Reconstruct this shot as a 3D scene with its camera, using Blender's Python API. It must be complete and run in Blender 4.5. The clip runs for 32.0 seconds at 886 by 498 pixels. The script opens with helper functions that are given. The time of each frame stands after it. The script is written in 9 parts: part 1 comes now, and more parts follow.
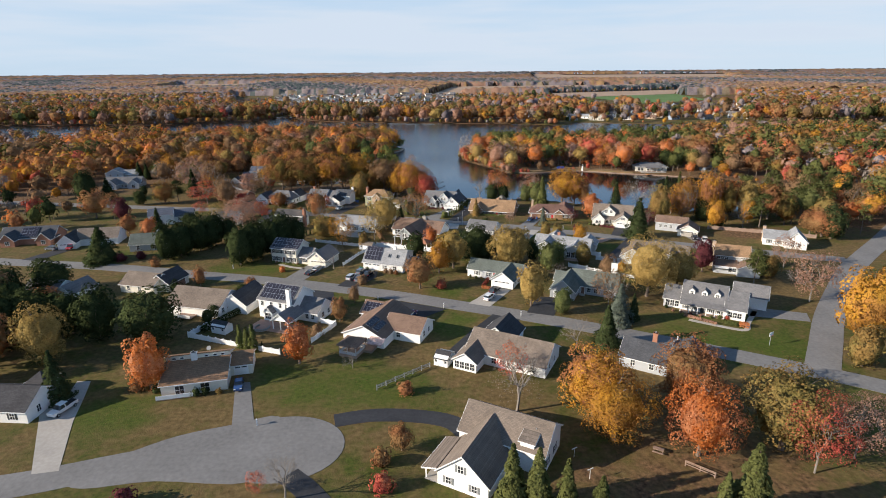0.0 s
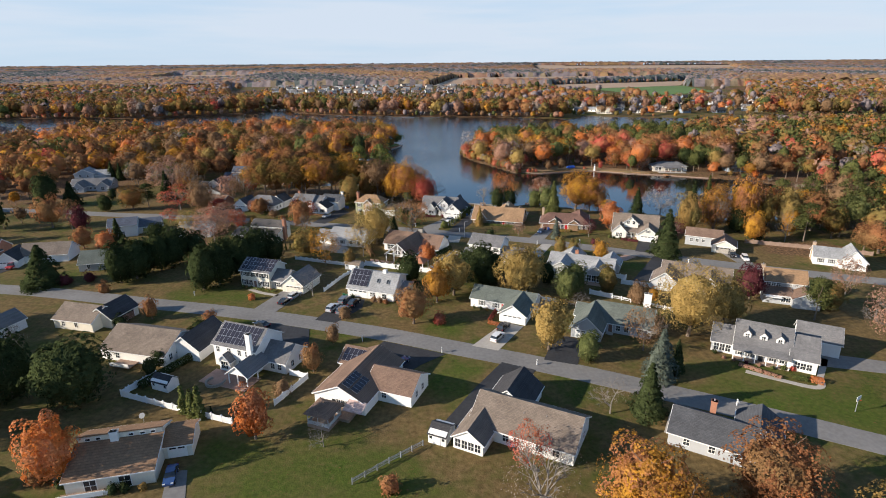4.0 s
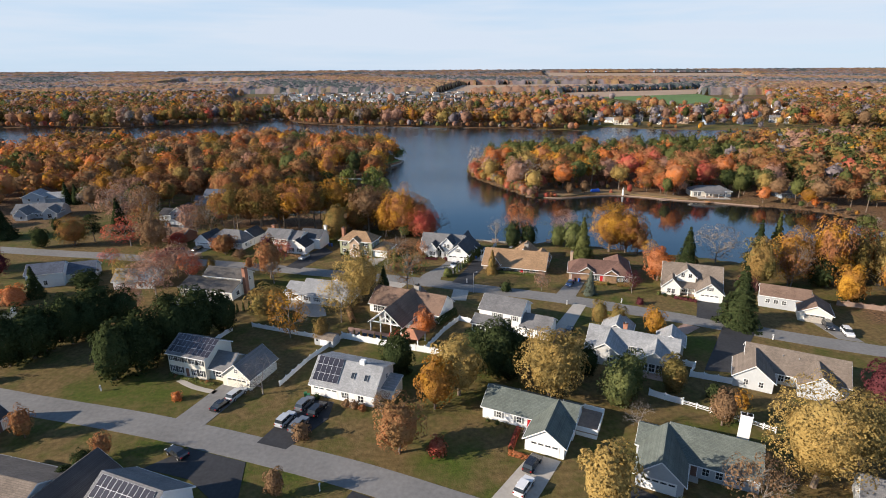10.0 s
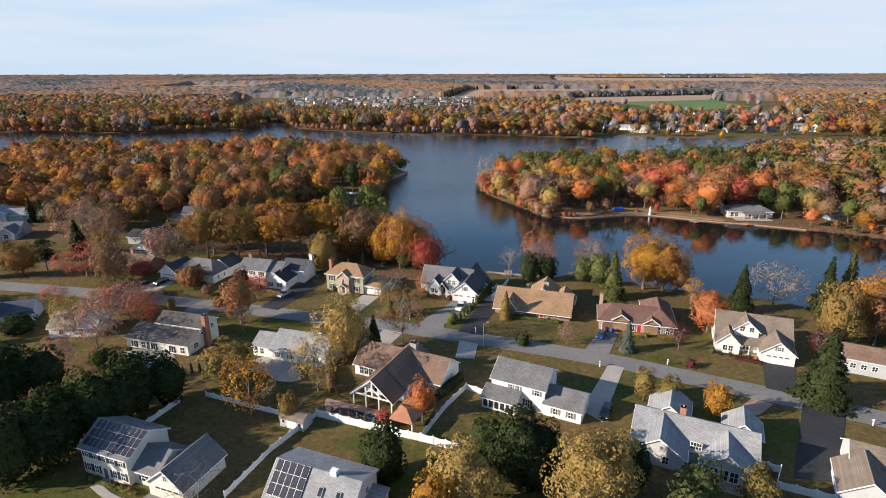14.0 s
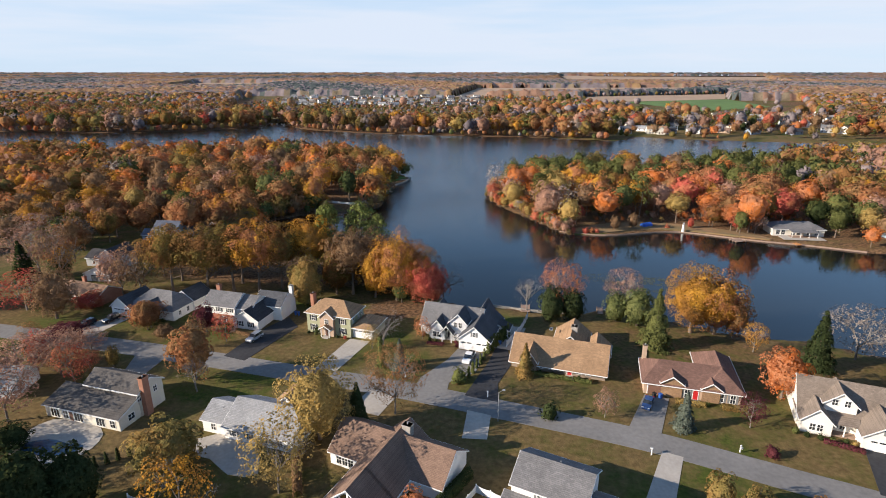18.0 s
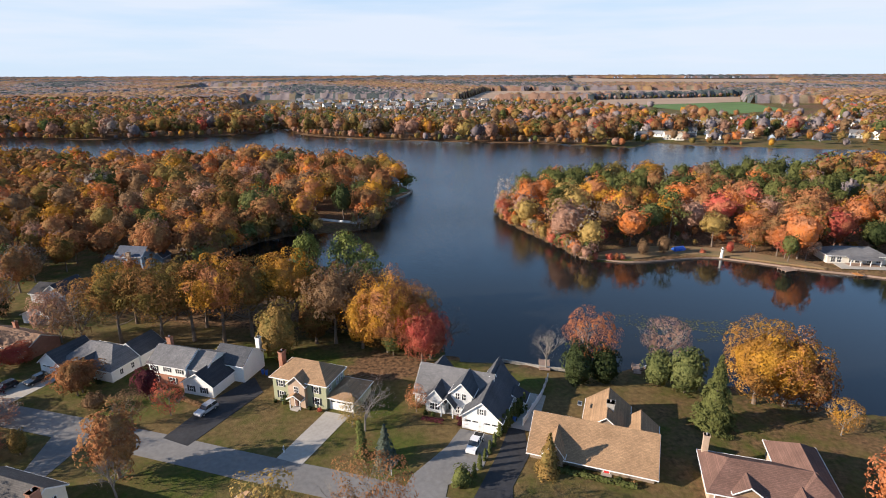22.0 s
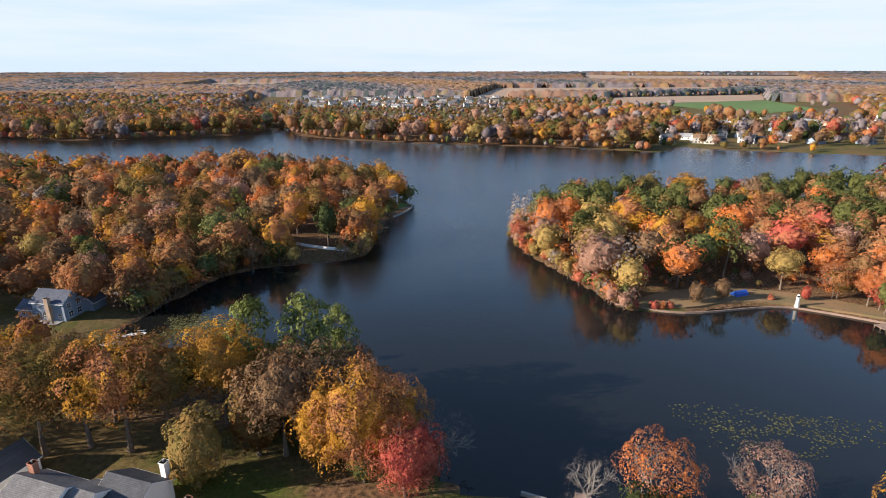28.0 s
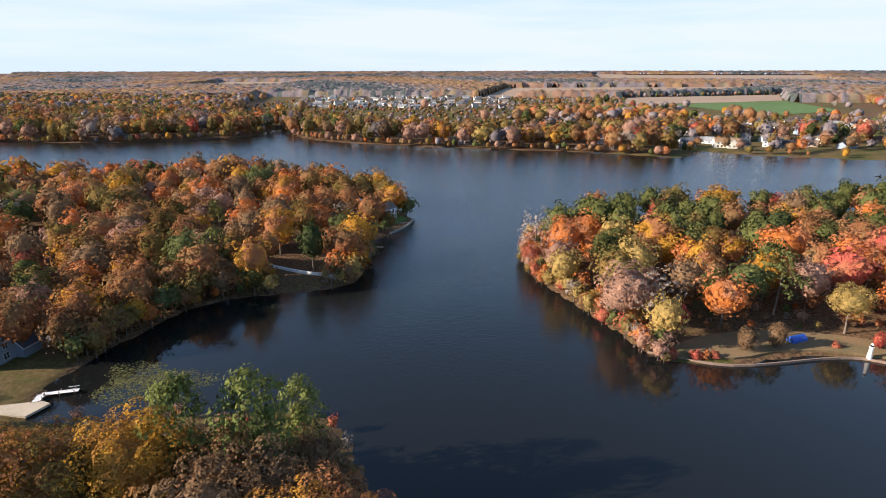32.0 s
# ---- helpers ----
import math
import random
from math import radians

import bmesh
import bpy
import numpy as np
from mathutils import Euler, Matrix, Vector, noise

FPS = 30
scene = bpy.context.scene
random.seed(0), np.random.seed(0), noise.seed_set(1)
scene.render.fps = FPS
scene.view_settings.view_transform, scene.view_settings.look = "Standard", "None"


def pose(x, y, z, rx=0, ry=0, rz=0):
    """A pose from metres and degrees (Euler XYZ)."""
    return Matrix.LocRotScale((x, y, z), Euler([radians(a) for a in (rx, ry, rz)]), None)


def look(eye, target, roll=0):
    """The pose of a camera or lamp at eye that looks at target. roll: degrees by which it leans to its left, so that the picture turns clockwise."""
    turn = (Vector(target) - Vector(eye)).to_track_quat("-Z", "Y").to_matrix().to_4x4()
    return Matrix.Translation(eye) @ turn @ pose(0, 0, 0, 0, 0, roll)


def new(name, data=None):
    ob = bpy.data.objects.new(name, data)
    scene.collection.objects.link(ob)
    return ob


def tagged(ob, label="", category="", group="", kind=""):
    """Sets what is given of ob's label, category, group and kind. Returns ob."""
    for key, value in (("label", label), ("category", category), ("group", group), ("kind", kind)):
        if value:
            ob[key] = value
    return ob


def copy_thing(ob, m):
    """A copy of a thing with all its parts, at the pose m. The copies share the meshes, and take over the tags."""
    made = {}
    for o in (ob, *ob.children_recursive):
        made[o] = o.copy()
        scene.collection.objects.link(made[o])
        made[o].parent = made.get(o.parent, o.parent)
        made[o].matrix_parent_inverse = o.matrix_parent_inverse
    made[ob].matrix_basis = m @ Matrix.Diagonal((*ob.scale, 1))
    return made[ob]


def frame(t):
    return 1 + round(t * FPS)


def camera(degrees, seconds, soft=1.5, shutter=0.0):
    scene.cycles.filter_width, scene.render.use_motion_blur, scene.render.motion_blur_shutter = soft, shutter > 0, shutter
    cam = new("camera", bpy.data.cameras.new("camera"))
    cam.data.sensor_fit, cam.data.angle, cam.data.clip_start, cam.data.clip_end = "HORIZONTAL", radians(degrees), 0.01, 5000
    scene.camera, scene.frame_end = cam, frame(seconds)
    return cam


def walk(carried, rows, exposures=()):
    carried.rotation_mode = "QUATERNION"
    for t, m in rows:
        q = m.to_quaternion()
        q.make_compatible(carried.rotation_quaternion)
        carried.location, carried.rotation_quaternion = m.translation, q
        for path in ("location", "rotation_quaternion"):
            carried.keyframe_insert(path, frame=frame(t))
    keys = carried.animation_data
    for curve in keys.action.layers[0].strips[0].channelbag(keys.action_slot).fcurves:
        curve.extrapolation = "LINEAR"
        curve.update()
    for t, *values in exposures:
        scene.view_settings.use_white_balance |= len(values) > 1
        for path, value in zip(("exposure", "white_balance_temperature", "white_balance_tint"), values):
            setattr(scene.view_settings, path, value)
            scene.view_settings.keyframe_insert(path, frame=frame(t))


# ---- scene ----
cam = camera(78.0, 32.0, soft=1.0)
PATH = [
    (0, (-1.048, -0.97, 64.011), (-1.052, 0.932, 63.394), -0.5),
    (1, (-0.923, 6.394, 63.98), (-0.927, 8.292, 63.35), -0.5),
    (2, (-0.758, 13.878, 63.952), (-0.764, 15.773, 63.313), -0.5),
    (3, (-0.567, 21.392, 63.885), (-0.574, 23.285, 63.239), -0.5),
    (6, (0.086, 45.253, 64.065), (0.072, 47.148, 63.425), -0.4),
    (7, (0.256, 53.078, 64.147), (0.236, 54.975, 63.513), -0.4),
    (8, (0.408, 60.772, 64.201), (0.384, 62.67, 63.571), -0.3),
    (9, (0.549, 68.562, 64.272), (0.521, 70.462, 63.647), -0.3),
    (10, (0.598, 76.475, 64.325), (0.566, 78.375, 63.701), -0.3),
    (11, (0.701, 84.418, 64.381), (0.663, 86.318, 63.756), -0.2),
    (12, (0.681, 92.409, 64.462), (0.638, 94.309, 63.841), -0.2),
    (13, (0.808, 100.287, 64.445), (0.758, 102.189, 63.826), -0.2),
    (14, (0.808, 108.036, 64.5), (0.751, 109.94, 63.889), -0.1),
    (17, (0.399, 131.321, 64.272), (0.324, 133.223, 63.656), -0.1),
    (18, (0.346, 139.031, 64.177), (0.265, 140.932, 63.561), 0.0),
    (19, (0.473, 146.622, 64.166), (0.385, 148.523, 63.551), -0.1),
    (20, (0.562, 154.188, 64.179), (0.466, 156.088, 63.563), -0.1),
    (21, (0.64, 161.622, 64.318), (0.538, 163.524, 63.707), -0.1),
    (22, (0.754, 168.903, 64.51), (0.644, 170.806, 63.903), -0.2),
    (23, (0.715, 176.008, 64.704), (0.6, 177.91, 64.096), -0.1),
    (24, (0.898, 183.231, 64.881), (0.776, 185.132, 64.272), -0.2),
    (25, (0.98, 190.595, 65.071), (0.85, 192.494, 64.457), -0.2),
    (28, (0.948, 212.23, 65.437), (0.801, 214.126, 64.818), -0.1),
    (29, (0.967, 219.318, 65.49), (0.812, 221.213, 64.871), -0.0),
    (30, (1.025, 226.353, 65.542), (0.862, 228.247, 64.922), 0.1),
    (31, (1.179, 233.402, 65.648), (1.009, 235.295, 65.026), -0.0),
    (32, (1.402, 240.399, 65.766), (1.224, 242.292, 65.145), -0.1),
]
walk(cam, [(t, look(e, g, r)) for t, e, g, r in PATH], [(0.0, 0.69, 6600, 12), (16.0, 0.80, 6650, 14), (25.0, 0.93, 6700, 15), (32.0, 1.02, 6700, 15)])

# ---- world, sun, exposure ----
SUN_EL, SUN_AZ = 20.5, 255.0          # degrees; azimuth clockwise from +y, where the sun stands
world = bpy.data.worlds.new("sky")
scene.world = world
world.use_nodes = True
wn, wl = world.node_tree.nodes, world.node_tree.links
bg = wn["Background"]
sky = wn.new("ShaderNodeTexSky")
sky.sky_type, sky.sun_disc = "NISHITA", False
sky.sun_elevation, sky.sun_rotation = radians(SUN_EL), radians(SUN_AZ)
sky.air_density, sky.dust_density, sky.ozone_density = 1.0, 0.0, 2.0
# thin veil of high cloud over the blue
tc = wn.new("ShaderNodeTexCoord")
mp = wn.new("ShaderNodeMapping")
mp.inputs["Scale"].default_value = (1.0, 1.0, 11.0)
cn = wn.new("ShaderNodeTexNoise")
cn.inputs["Scale"].default_value, cn.inputs["Detail"].default_value, cn.inputs["Roughness"].default_value = 1.6, 5.0, 0.55
cr = wn.new("ShaderNodeMapRange")
for k, v in (("From Min", 0.38), ("From Max", 0.66), ("To Min", 0.88), ("To Max", 1.0)):
    cr.inputs[k].default_value = v
cm = wn.new("ShaderNodeMix")
cm.data_type = "RGBA"
# pale veil low down, turning to clear blue higher up
tint, rise = wn.new("ShaderNodeMix"), wn.new("ShaderNodeMapRange")
tint.data_type = "RGBA"
tint.inputs["B"].default_value = (1.3, 3.4, 6.4, 1)
wisp = wn.new("ShaderNodeMix")
wisp.data_type = "RGBA"
wisp.inputs["A"].default_value, wisp.inputs["B"].default_value = (2.95, 4.15, 5.5, 1), (4.0, 4.7, 5.5, 1)
wl.new(wisp.outputs["Result"], tint.inputs["A"])
for k, v in (("From Min", 0.12), ("From Max", 0.27)):
    rise.inputs[k].default_value = v
wl.new(rise.outputs["Result"], tint.inputs["Factor"])
wl.new(tint.outputs["Result"], cm.inputs["B"])
wl.new(tc.outputs["Generated"], mp.inputs["Vector"])
wl.new(mp.outputs["Vector"], cn.inputs["Vector"])
wl.new(cn.outputs["Fac"], cr.inputs["Value"])
streak = wn.new("ShaderNodeMapRange")
streak.inputs["From Min"].default_value, streak.inputs["From Max"].default_value = 0.40, 0.62
wl.new(cn.outputs["Fac"], streak.inputs["Value"])
wl.new(streak.outputs["Result"], wisp.inputs["Factor"])
sx = wn.new("ShaderNodeSeparateXYZ")
fall = wn.new("ShaderNodeMapRange")
fall.interpolation_type = "SMOOTHSTEP"
for k, v in (("From Min", 0.10), ("From Max", 0.48), ("To Min", 1.0), ("To Max", 0.06)):
    fall.inputs[k].default_value = v
vm = wn.new("ShaderNodeMath")
vm.operation = "MULTIPLY"
wl.new(tc.outputs["Generated"], sx.inputs[0])
wl.new(sx.outputs["Z"], fall.inputs["Value"])
wl.new(sx.outputs["Z"], rise.inputs["Value"])
wl.new(cr.outputs["Result"], vm.inputs[0])
wl.new(fall.outputs["Result"], vm.inputs[1])
wl.new(vm.outputs[0], cm.inputs["Factor"])
wl.new(sky.outputs["Color"], cm.inputs["A"])
wl.new(cm.outputs["Result"], bg.inputs["Color"])
bg.inputs["Strength"].default_value = 0.10

sun = new("sun", bpy.data.lights.new("sun", "SUN"))
sun.data.energy, sun.data.angle, sun.data.color = 5.0, radians(0.6), (1.0, 0.895, 0.745)
_a, _e = radians(SUN_AZ), radians(SUN_EL)
sun.matrix_world = look((300 * math.sin(_a), 300 * math.cos(_a), 300 * math.tan(_e)), (0, 0, 0))


# ---- materials ----
def mat(name, base, rough=0.8, var=0.15, scale=6.0, big=0.4, metal=0.0, bump=0.0, alt=None, island=0.0, spec=0.3, coords="Object"):
    """A surface with variation at two scales: a fine grain and large stains, and relief."""
    m = bpy.data.materials.new(name)
    m.use_nodes = True
    n, l = m.node_tree.nodes, m.node_tree.links
    b = n["Principled BSDF"]
    b.inputs["Roughness"].default_value, b.inputs["Metallic"].default_value = rough, metal
    b.inputs["Specular IOR Level"].default_value = spec
    co = n.new("ShaderNodeTexCoord")
    fine, large = n.new("ShaderNodeTexNoise"), n.new("ShaderNodeTexNoise")
    fine.inputs["Scale"].default_value, fine.inputs["Detail"].default_value = scale, 4.0
    large.inputs["Scale"].default_value, large.inputs["Detail"].default_value = big, 3.0
    for t in (fine, large):
        l.new(co.outputs[coords], t.inputs["Vector"])
    add = n.new("ShaderNodeMath")
    add.operation = "ADD"
    l.new(fine.outputs["Fac"], add.inputs[0])
    l.new(large.outputs["Fac"], add.inputs[1])
    src = add.outputs[0]
    if island:
        g = n.new("ShaderNodeObjectInfo")
        ma = n.new("ShaderNodeMath")
        ma.operation = "MULTIPLY_ADD"
        ma.inputs[1].default_value = island
        l.new(g.outputs["Random"], ma.inputs[0])
        l.new(src, ma.inputs[2])
        src = ma.outputs[0]
    r = n.new("ShaderNodeMapRange")
    r.inputs["From Min"].default_value, r.inputs["From Max"].default_value = 0.65, 1.35 + island
    l.new(src, r.inputs["Value"])
    mx = n.new("ShaderNodeMix")
    mx.data_type = "RGBA"
    lo = alt if alt else tuple(c * (1 - var) for c in base)
    hi = base if alt else tuple(min(1, c * (1 + var)) for c in base)
    mx.inputs["A"].default_value, mx.inputs["B"].default_value = (*lo, 1), (*hi, 1)
    l.new(r.outputs["Result"], mx.inputs["Factor"])
    l.new(mx.outputs["Result"], b.inputs["Base Color"])
    if bump:
        bp = n.new("ShaderNodeBump")
        bp.inputs["Strength"].default_value, bp.inputs["Distance"].default_value = 0.6, bump
        l.new(fine.outputs["Fac"], bp.inputs["Height"])
        l.new(bp.outputs["Normal"], b.inputs["Normal"])
    return m


def siding(name, base, rough=0.6):
    """Painted lap siding: narrow courses in relief, with a little weathering."""
    m = mat(name, base, rough, 0.07, 3.0, 0.5, bump=0.0)
    n, l = m.node_tree.nodes, m.node_tree.links
    co, w, bp = n.new("ShaderNodeTexCoord"), n.new("ShaderNodeTexWave"), n.new("ShaderNodeBump")
    w.wave_type, w.bands_direction, w.wave_profile = "BANDS", "Z", "SAW"
    w.inputs["Scale"].default_value = 1.3
    bp.inputs["Strength"].default_value, bp.inputs["Distance"].default_value = 0.5, 0.02
    l.new(co.outputs["Object"], w.inputs["Vector"])
    l.new(w.outputs["Fac"], bp.inputs["Height"])
    l.new(bp.outputs["Normal"], n["Principled BSDF"].inputs["Normal"])
    return m


def shingles(name, base, var=0.25):
    """Asphalt shingles: mottled tabs in courses, darker weather streaks."""
    m = mat(name, base, 0.9, var, 7.0, 0.35, bump=0.03, spec=0.15)
    n, l = m.node_tree.nodes, m.node_tree.links
    co, br = n.new("ShaderNodeTexCoord"), n.new("ShaderNodeTexBrick")
    mp = n.new("ShaderNodeMapping")
    mp.inputs["Rotation"].default_value = (radians(90), 0, 0)
    for k, v in (("Scale", 1.0), ("Mortar Size", 0.012), ("Brick Width", 0.5), ("Row Height", 0.14)):
        br.inputs[k].default_value = v
    br.inputs["Color1"].default_value, br.inputs["Color2"].default_value = (0.8, 0.8, 0.8, 1), (1.15, 1.12, 1.1, 1)
    br.inputs["Mortar"].default_value = (0.55, 0.55, 0.55, 1)
    l.new(co.outputs["Object"], mp.inputs["Vector"])
    l.new(mp.outputs["Vector"], br.inputs["Vector"])
    old = n["Principled BSDF"].inputs["Base Color"].links[0].from_socket
    mu = n.new("ShaderNodeMix")
    mu.data_type, mu.blend_type = "RGBA", "MULTIPLY"
    mu.inputs["Factor"].default_value = 0.8
    l.new(old, mu.inputs["A"])
    l.new(br.outputs["Color"], mu.inputs["B"])
    l.new(mu.outputs["Result"], n["Principled BSDF"].inputs["Base Color"])
    return m


def leaves(name, lo, hi, glow=0.30, gaps=0.43, alt=None, grain=3.0):
    """Foliage: every leaf cluster a little different, boughs that have turned further than others (alt), light passing through."""
    m = bpy.data.materials.new(name)
    m.use_nodes = True
    n, l = m.node_tree.nodes, m.node_tree.links
    n.remove(n["Principled BSDF"])
    out = n["Material Output"]
    g, oi = n.new("ShaderNodeNewGeometry"), n.new("ShaderNodeObjectInfo")

    def cloud(scale, detail, rough=0.5):
        t = n.new("ShaderNodeTexNoise")
        t.inputs["Scale"].default_value, t.inputs["Detail"].default_value, t.inputs["Roughness"].default_value = scale, detail, rough
        l.new(g.outputs["Position"], t.inputs["Vector"])
        return t.outputs["Fac"]

    def gain(a, k, b):
        t = n.new("ShaderNodeMath")
        t.operation = "MULTIPLY_ADD"
        t.inputs[1].default_value = k
        l.new(a, t.inputs[0])
        l.new(b, t.inputs[2])
        return t.outputs[0]

    def stretch(v, a, b):
        t = n.new("ShaderNodeMapRange")
        t.inputs["From Min"].default_value, t.inputs["From Max"].default_value = a, b
        l.new(v, t.inputs["Value"])
        return t.outputs["Result"]

    def blend(f, a, b):
        t = n.new("ShaderNodeMix")
        t.data_type = "RGBA"
        l.new(f, t.inputs["Factor"])
        for k, c in (("A", a), ("B", b)):
            if isinstance(c, tuple):
                t.inputs[k].default_value = (*c, 1)
            else:
                l.new(c, t.inputs[k])
        return t.outputs["Result"]

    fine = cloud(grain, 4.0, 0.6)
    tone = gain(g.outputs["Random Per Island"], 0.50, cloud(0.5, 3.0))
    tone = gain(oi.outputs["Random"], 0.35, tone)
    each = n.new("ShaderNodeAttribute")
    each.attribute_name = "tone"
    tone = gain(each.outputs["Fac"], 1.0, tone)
    # fine grain also darkens the colour towards the gaps, a painted shade between leaves
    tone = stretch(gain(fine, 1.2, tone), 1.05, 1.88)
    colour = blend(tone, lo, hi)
    if alt:
        patch = gain(g.outputs["Random Per Island"], 0.16, cloud(0.17, 2.0))
        colour = blend(stretch(patch, 0.50, 0.68), colour, blend(tone, *alt))
    bp = n.new("ShaderNodeBump")
    bp.inputs["Strength"].default_value, bp.inputs["Distance"].default_value = 0.8, 0.55
    l.new(cloud(2.2, 3.0), bp.inputs["Height"])
    d, t, ms = n.new("ShaderNodeBsdfDiffuse"), n.new("ShaderNodeBsdfTranslucent"), n.new("ShaderNodeMixShader")
    ms.inputs[0].default_value = glow
    for q in (d, t):
        l.new(colour, q.inputs["Color"])
        l.new(bp.outputs["Normal"], q.inputs["Normal"])
    l.new(d.outputs[0], ms.inputs[1])
    l.new(t.outputs[0], ms.inputs[2])
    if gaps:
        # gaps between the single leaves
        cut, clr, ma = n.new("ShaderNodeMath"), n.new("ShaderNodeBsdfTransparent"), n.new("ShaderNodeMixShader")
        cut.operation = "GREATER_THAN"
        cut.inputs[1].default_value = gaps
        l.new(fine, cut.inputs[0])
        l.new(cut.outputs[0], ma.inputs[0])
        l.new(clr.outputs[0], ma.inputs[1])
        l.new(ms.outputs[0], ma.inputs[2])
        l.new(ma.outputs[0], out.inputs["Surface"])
    else:
        l.new(ms.outputs[0], out.inputs["Surface"])
    return m


WHITE = siding("white_siding", (0.80, 0.79, 0.76))
OFFWHITE = siding("cream_siding", (0.72, 0.68, 0.58))
GREYSIDE = siding("grey_siding", (0.42, 0.44, 0.46))
BLUESIDE = siding("blue_grey_siding", (0.25, 0.31, 0.38))
SAGE = siding("sage_green_siding", (0.36, 0.37, 0.24))
BROWNSIDE = siding("brown_siding", (0.28, 0.22, 0.17))
BRICK = mat("red_brick", (0.36, 0.17, 0.11), 0.85, 0.25, 9.0, 0.8, bump=0.01)
TANBRICK = mat("tan_brick", (0.45, 0.33, 0.24), 0.85, 0.2, 9.0, 0.8, bump=0.01)
TRIM = mat("white_trim", (0.82, 0.82, 0.80), 0.5, 0.05, 3.0, 0.6)
VINYL = mat("white_vinyl", (0.83, 0.84, 0.84), 0.4, 0.05, 2.0, 0.3)
GLASS = mat("window_glass", (0.03, 0.035, 0.04), 0.06, 0.3, 1.0, 0.3, spec=0.8)
R_GREY = shingles("grey_shingles", (0.17, 0.17, 0.175))
R_LIGHT = shingles("pale_grey_shingles", (0.30, 0.31, 0.32))
R_DARK = shingles("charcoal_shingles", (0.06, 0.06, 0.065))
R_SLATE = shingles("slate_shingles", (0.085, 0.09, 0.10))
R_BROWN = shingles("brown_shingles", (0.21, 0.14, 0.105))
R_TAN = shingles("tan_shingles", (0.32, 0.205, 0.12))
R_BEIGE = shingles("beige_shingles", (0.205, 0.168, 0.138))
R_GREEN = shingles("green_grey_shingles", (0.13, 0.15, 0.135))
R_REDBROWN = shingles("red_brown_shingles", (0.17, 0.10, 0.080))
R_BLUE = shingles("blue_grey_shingles", (0.11, 0.125, 0.16))
R_COPPER = mat("terracotta_roof", (0.42, 0.19, 0.11), 0.6, 0.2, 3.0, 0.5)
RED_DOOR = mat("red_door_paint", (0.55, 0.03, 0.03), 0.4, 0.1)
BROWN_DOOR = mat("brown_door_paint", (0.20, 0.11, 0.08), 0.5, 0.12)
DARKGREY = mat("dark_shutter_paint", (0.04, 0.045, 0.05), 0.5, 0.15)
GREYSHUT = mat("grey_shutter_paint", (0.20, 0.21, 0.21), 0.5, 0.12)
DECKWOOD = mat("weathered_deck_boards", (0.30, 0.21, 0.16), 0.8, 0.25, 5.0, 0.8)
PANEL = mat("solar_cells", (0.030, 0.028, 0.038), 0.22, 0.3, 1.0, 0.4, spec=0.6)
ALU = mat("aluminium", (0.55, 0.56, 0.58), 0.4, 0.1, metal=0.8)
ASPHALT = mat("worn_road_asphalt", (0.185, 0.18, 0.174), 0.9, 0.22, 1.2, 0.09, bump=0.004)
BLACKTOP = mat("sealed_blacktop", (0.035, 0.036, 0.04), 0.75, 0.3, 1.5, 0.25)
CONCRETE = mat("pale_concrete", (0.39, 0.36, 0.32), 0.85, 0.14, 1.5, 0.2)
PAVER = mat("brick_pavers", (0.40, 0.25, 0.19), 0.85, 0.2, 4.0, 0.5)
STONE = mat("field_stone", (0.30, 0.28, 0.25), 0.9, 0.3, 3.0, 0.6)
MULCH = mat("bark_mulch", (0.10, 0.06, 0.04), 0.95, 0.3, 5.0, 0.8)
BARK = mat("bark", (0.17, 0.13, 0.10), 0.95, 0.3, 6.0, 0.6, bump=0.03)
GREYBARK = mat("pale_bark", (0.215, 0.19, 0.165), 0.95, 0.25, 6.0, 0.6)
RUBBER = mat("tyre_rubber", (0.02, 0.02, 0.02), 0.85, 0.2)
METALGREY = mat("painted_metal", (0.30, 0.31, 0.32), 0.5, 0.15)
POOLBLUE = mat("dark_pool_water", (0.02, 0.05, 0.09), 0.06, 0.2, 1.0, 0.2, spec=0.6)
SANDM = mat("pale_sand", (0.50, 0.42, 0.32), 0.95, 0.12, 2.0, 0.4)

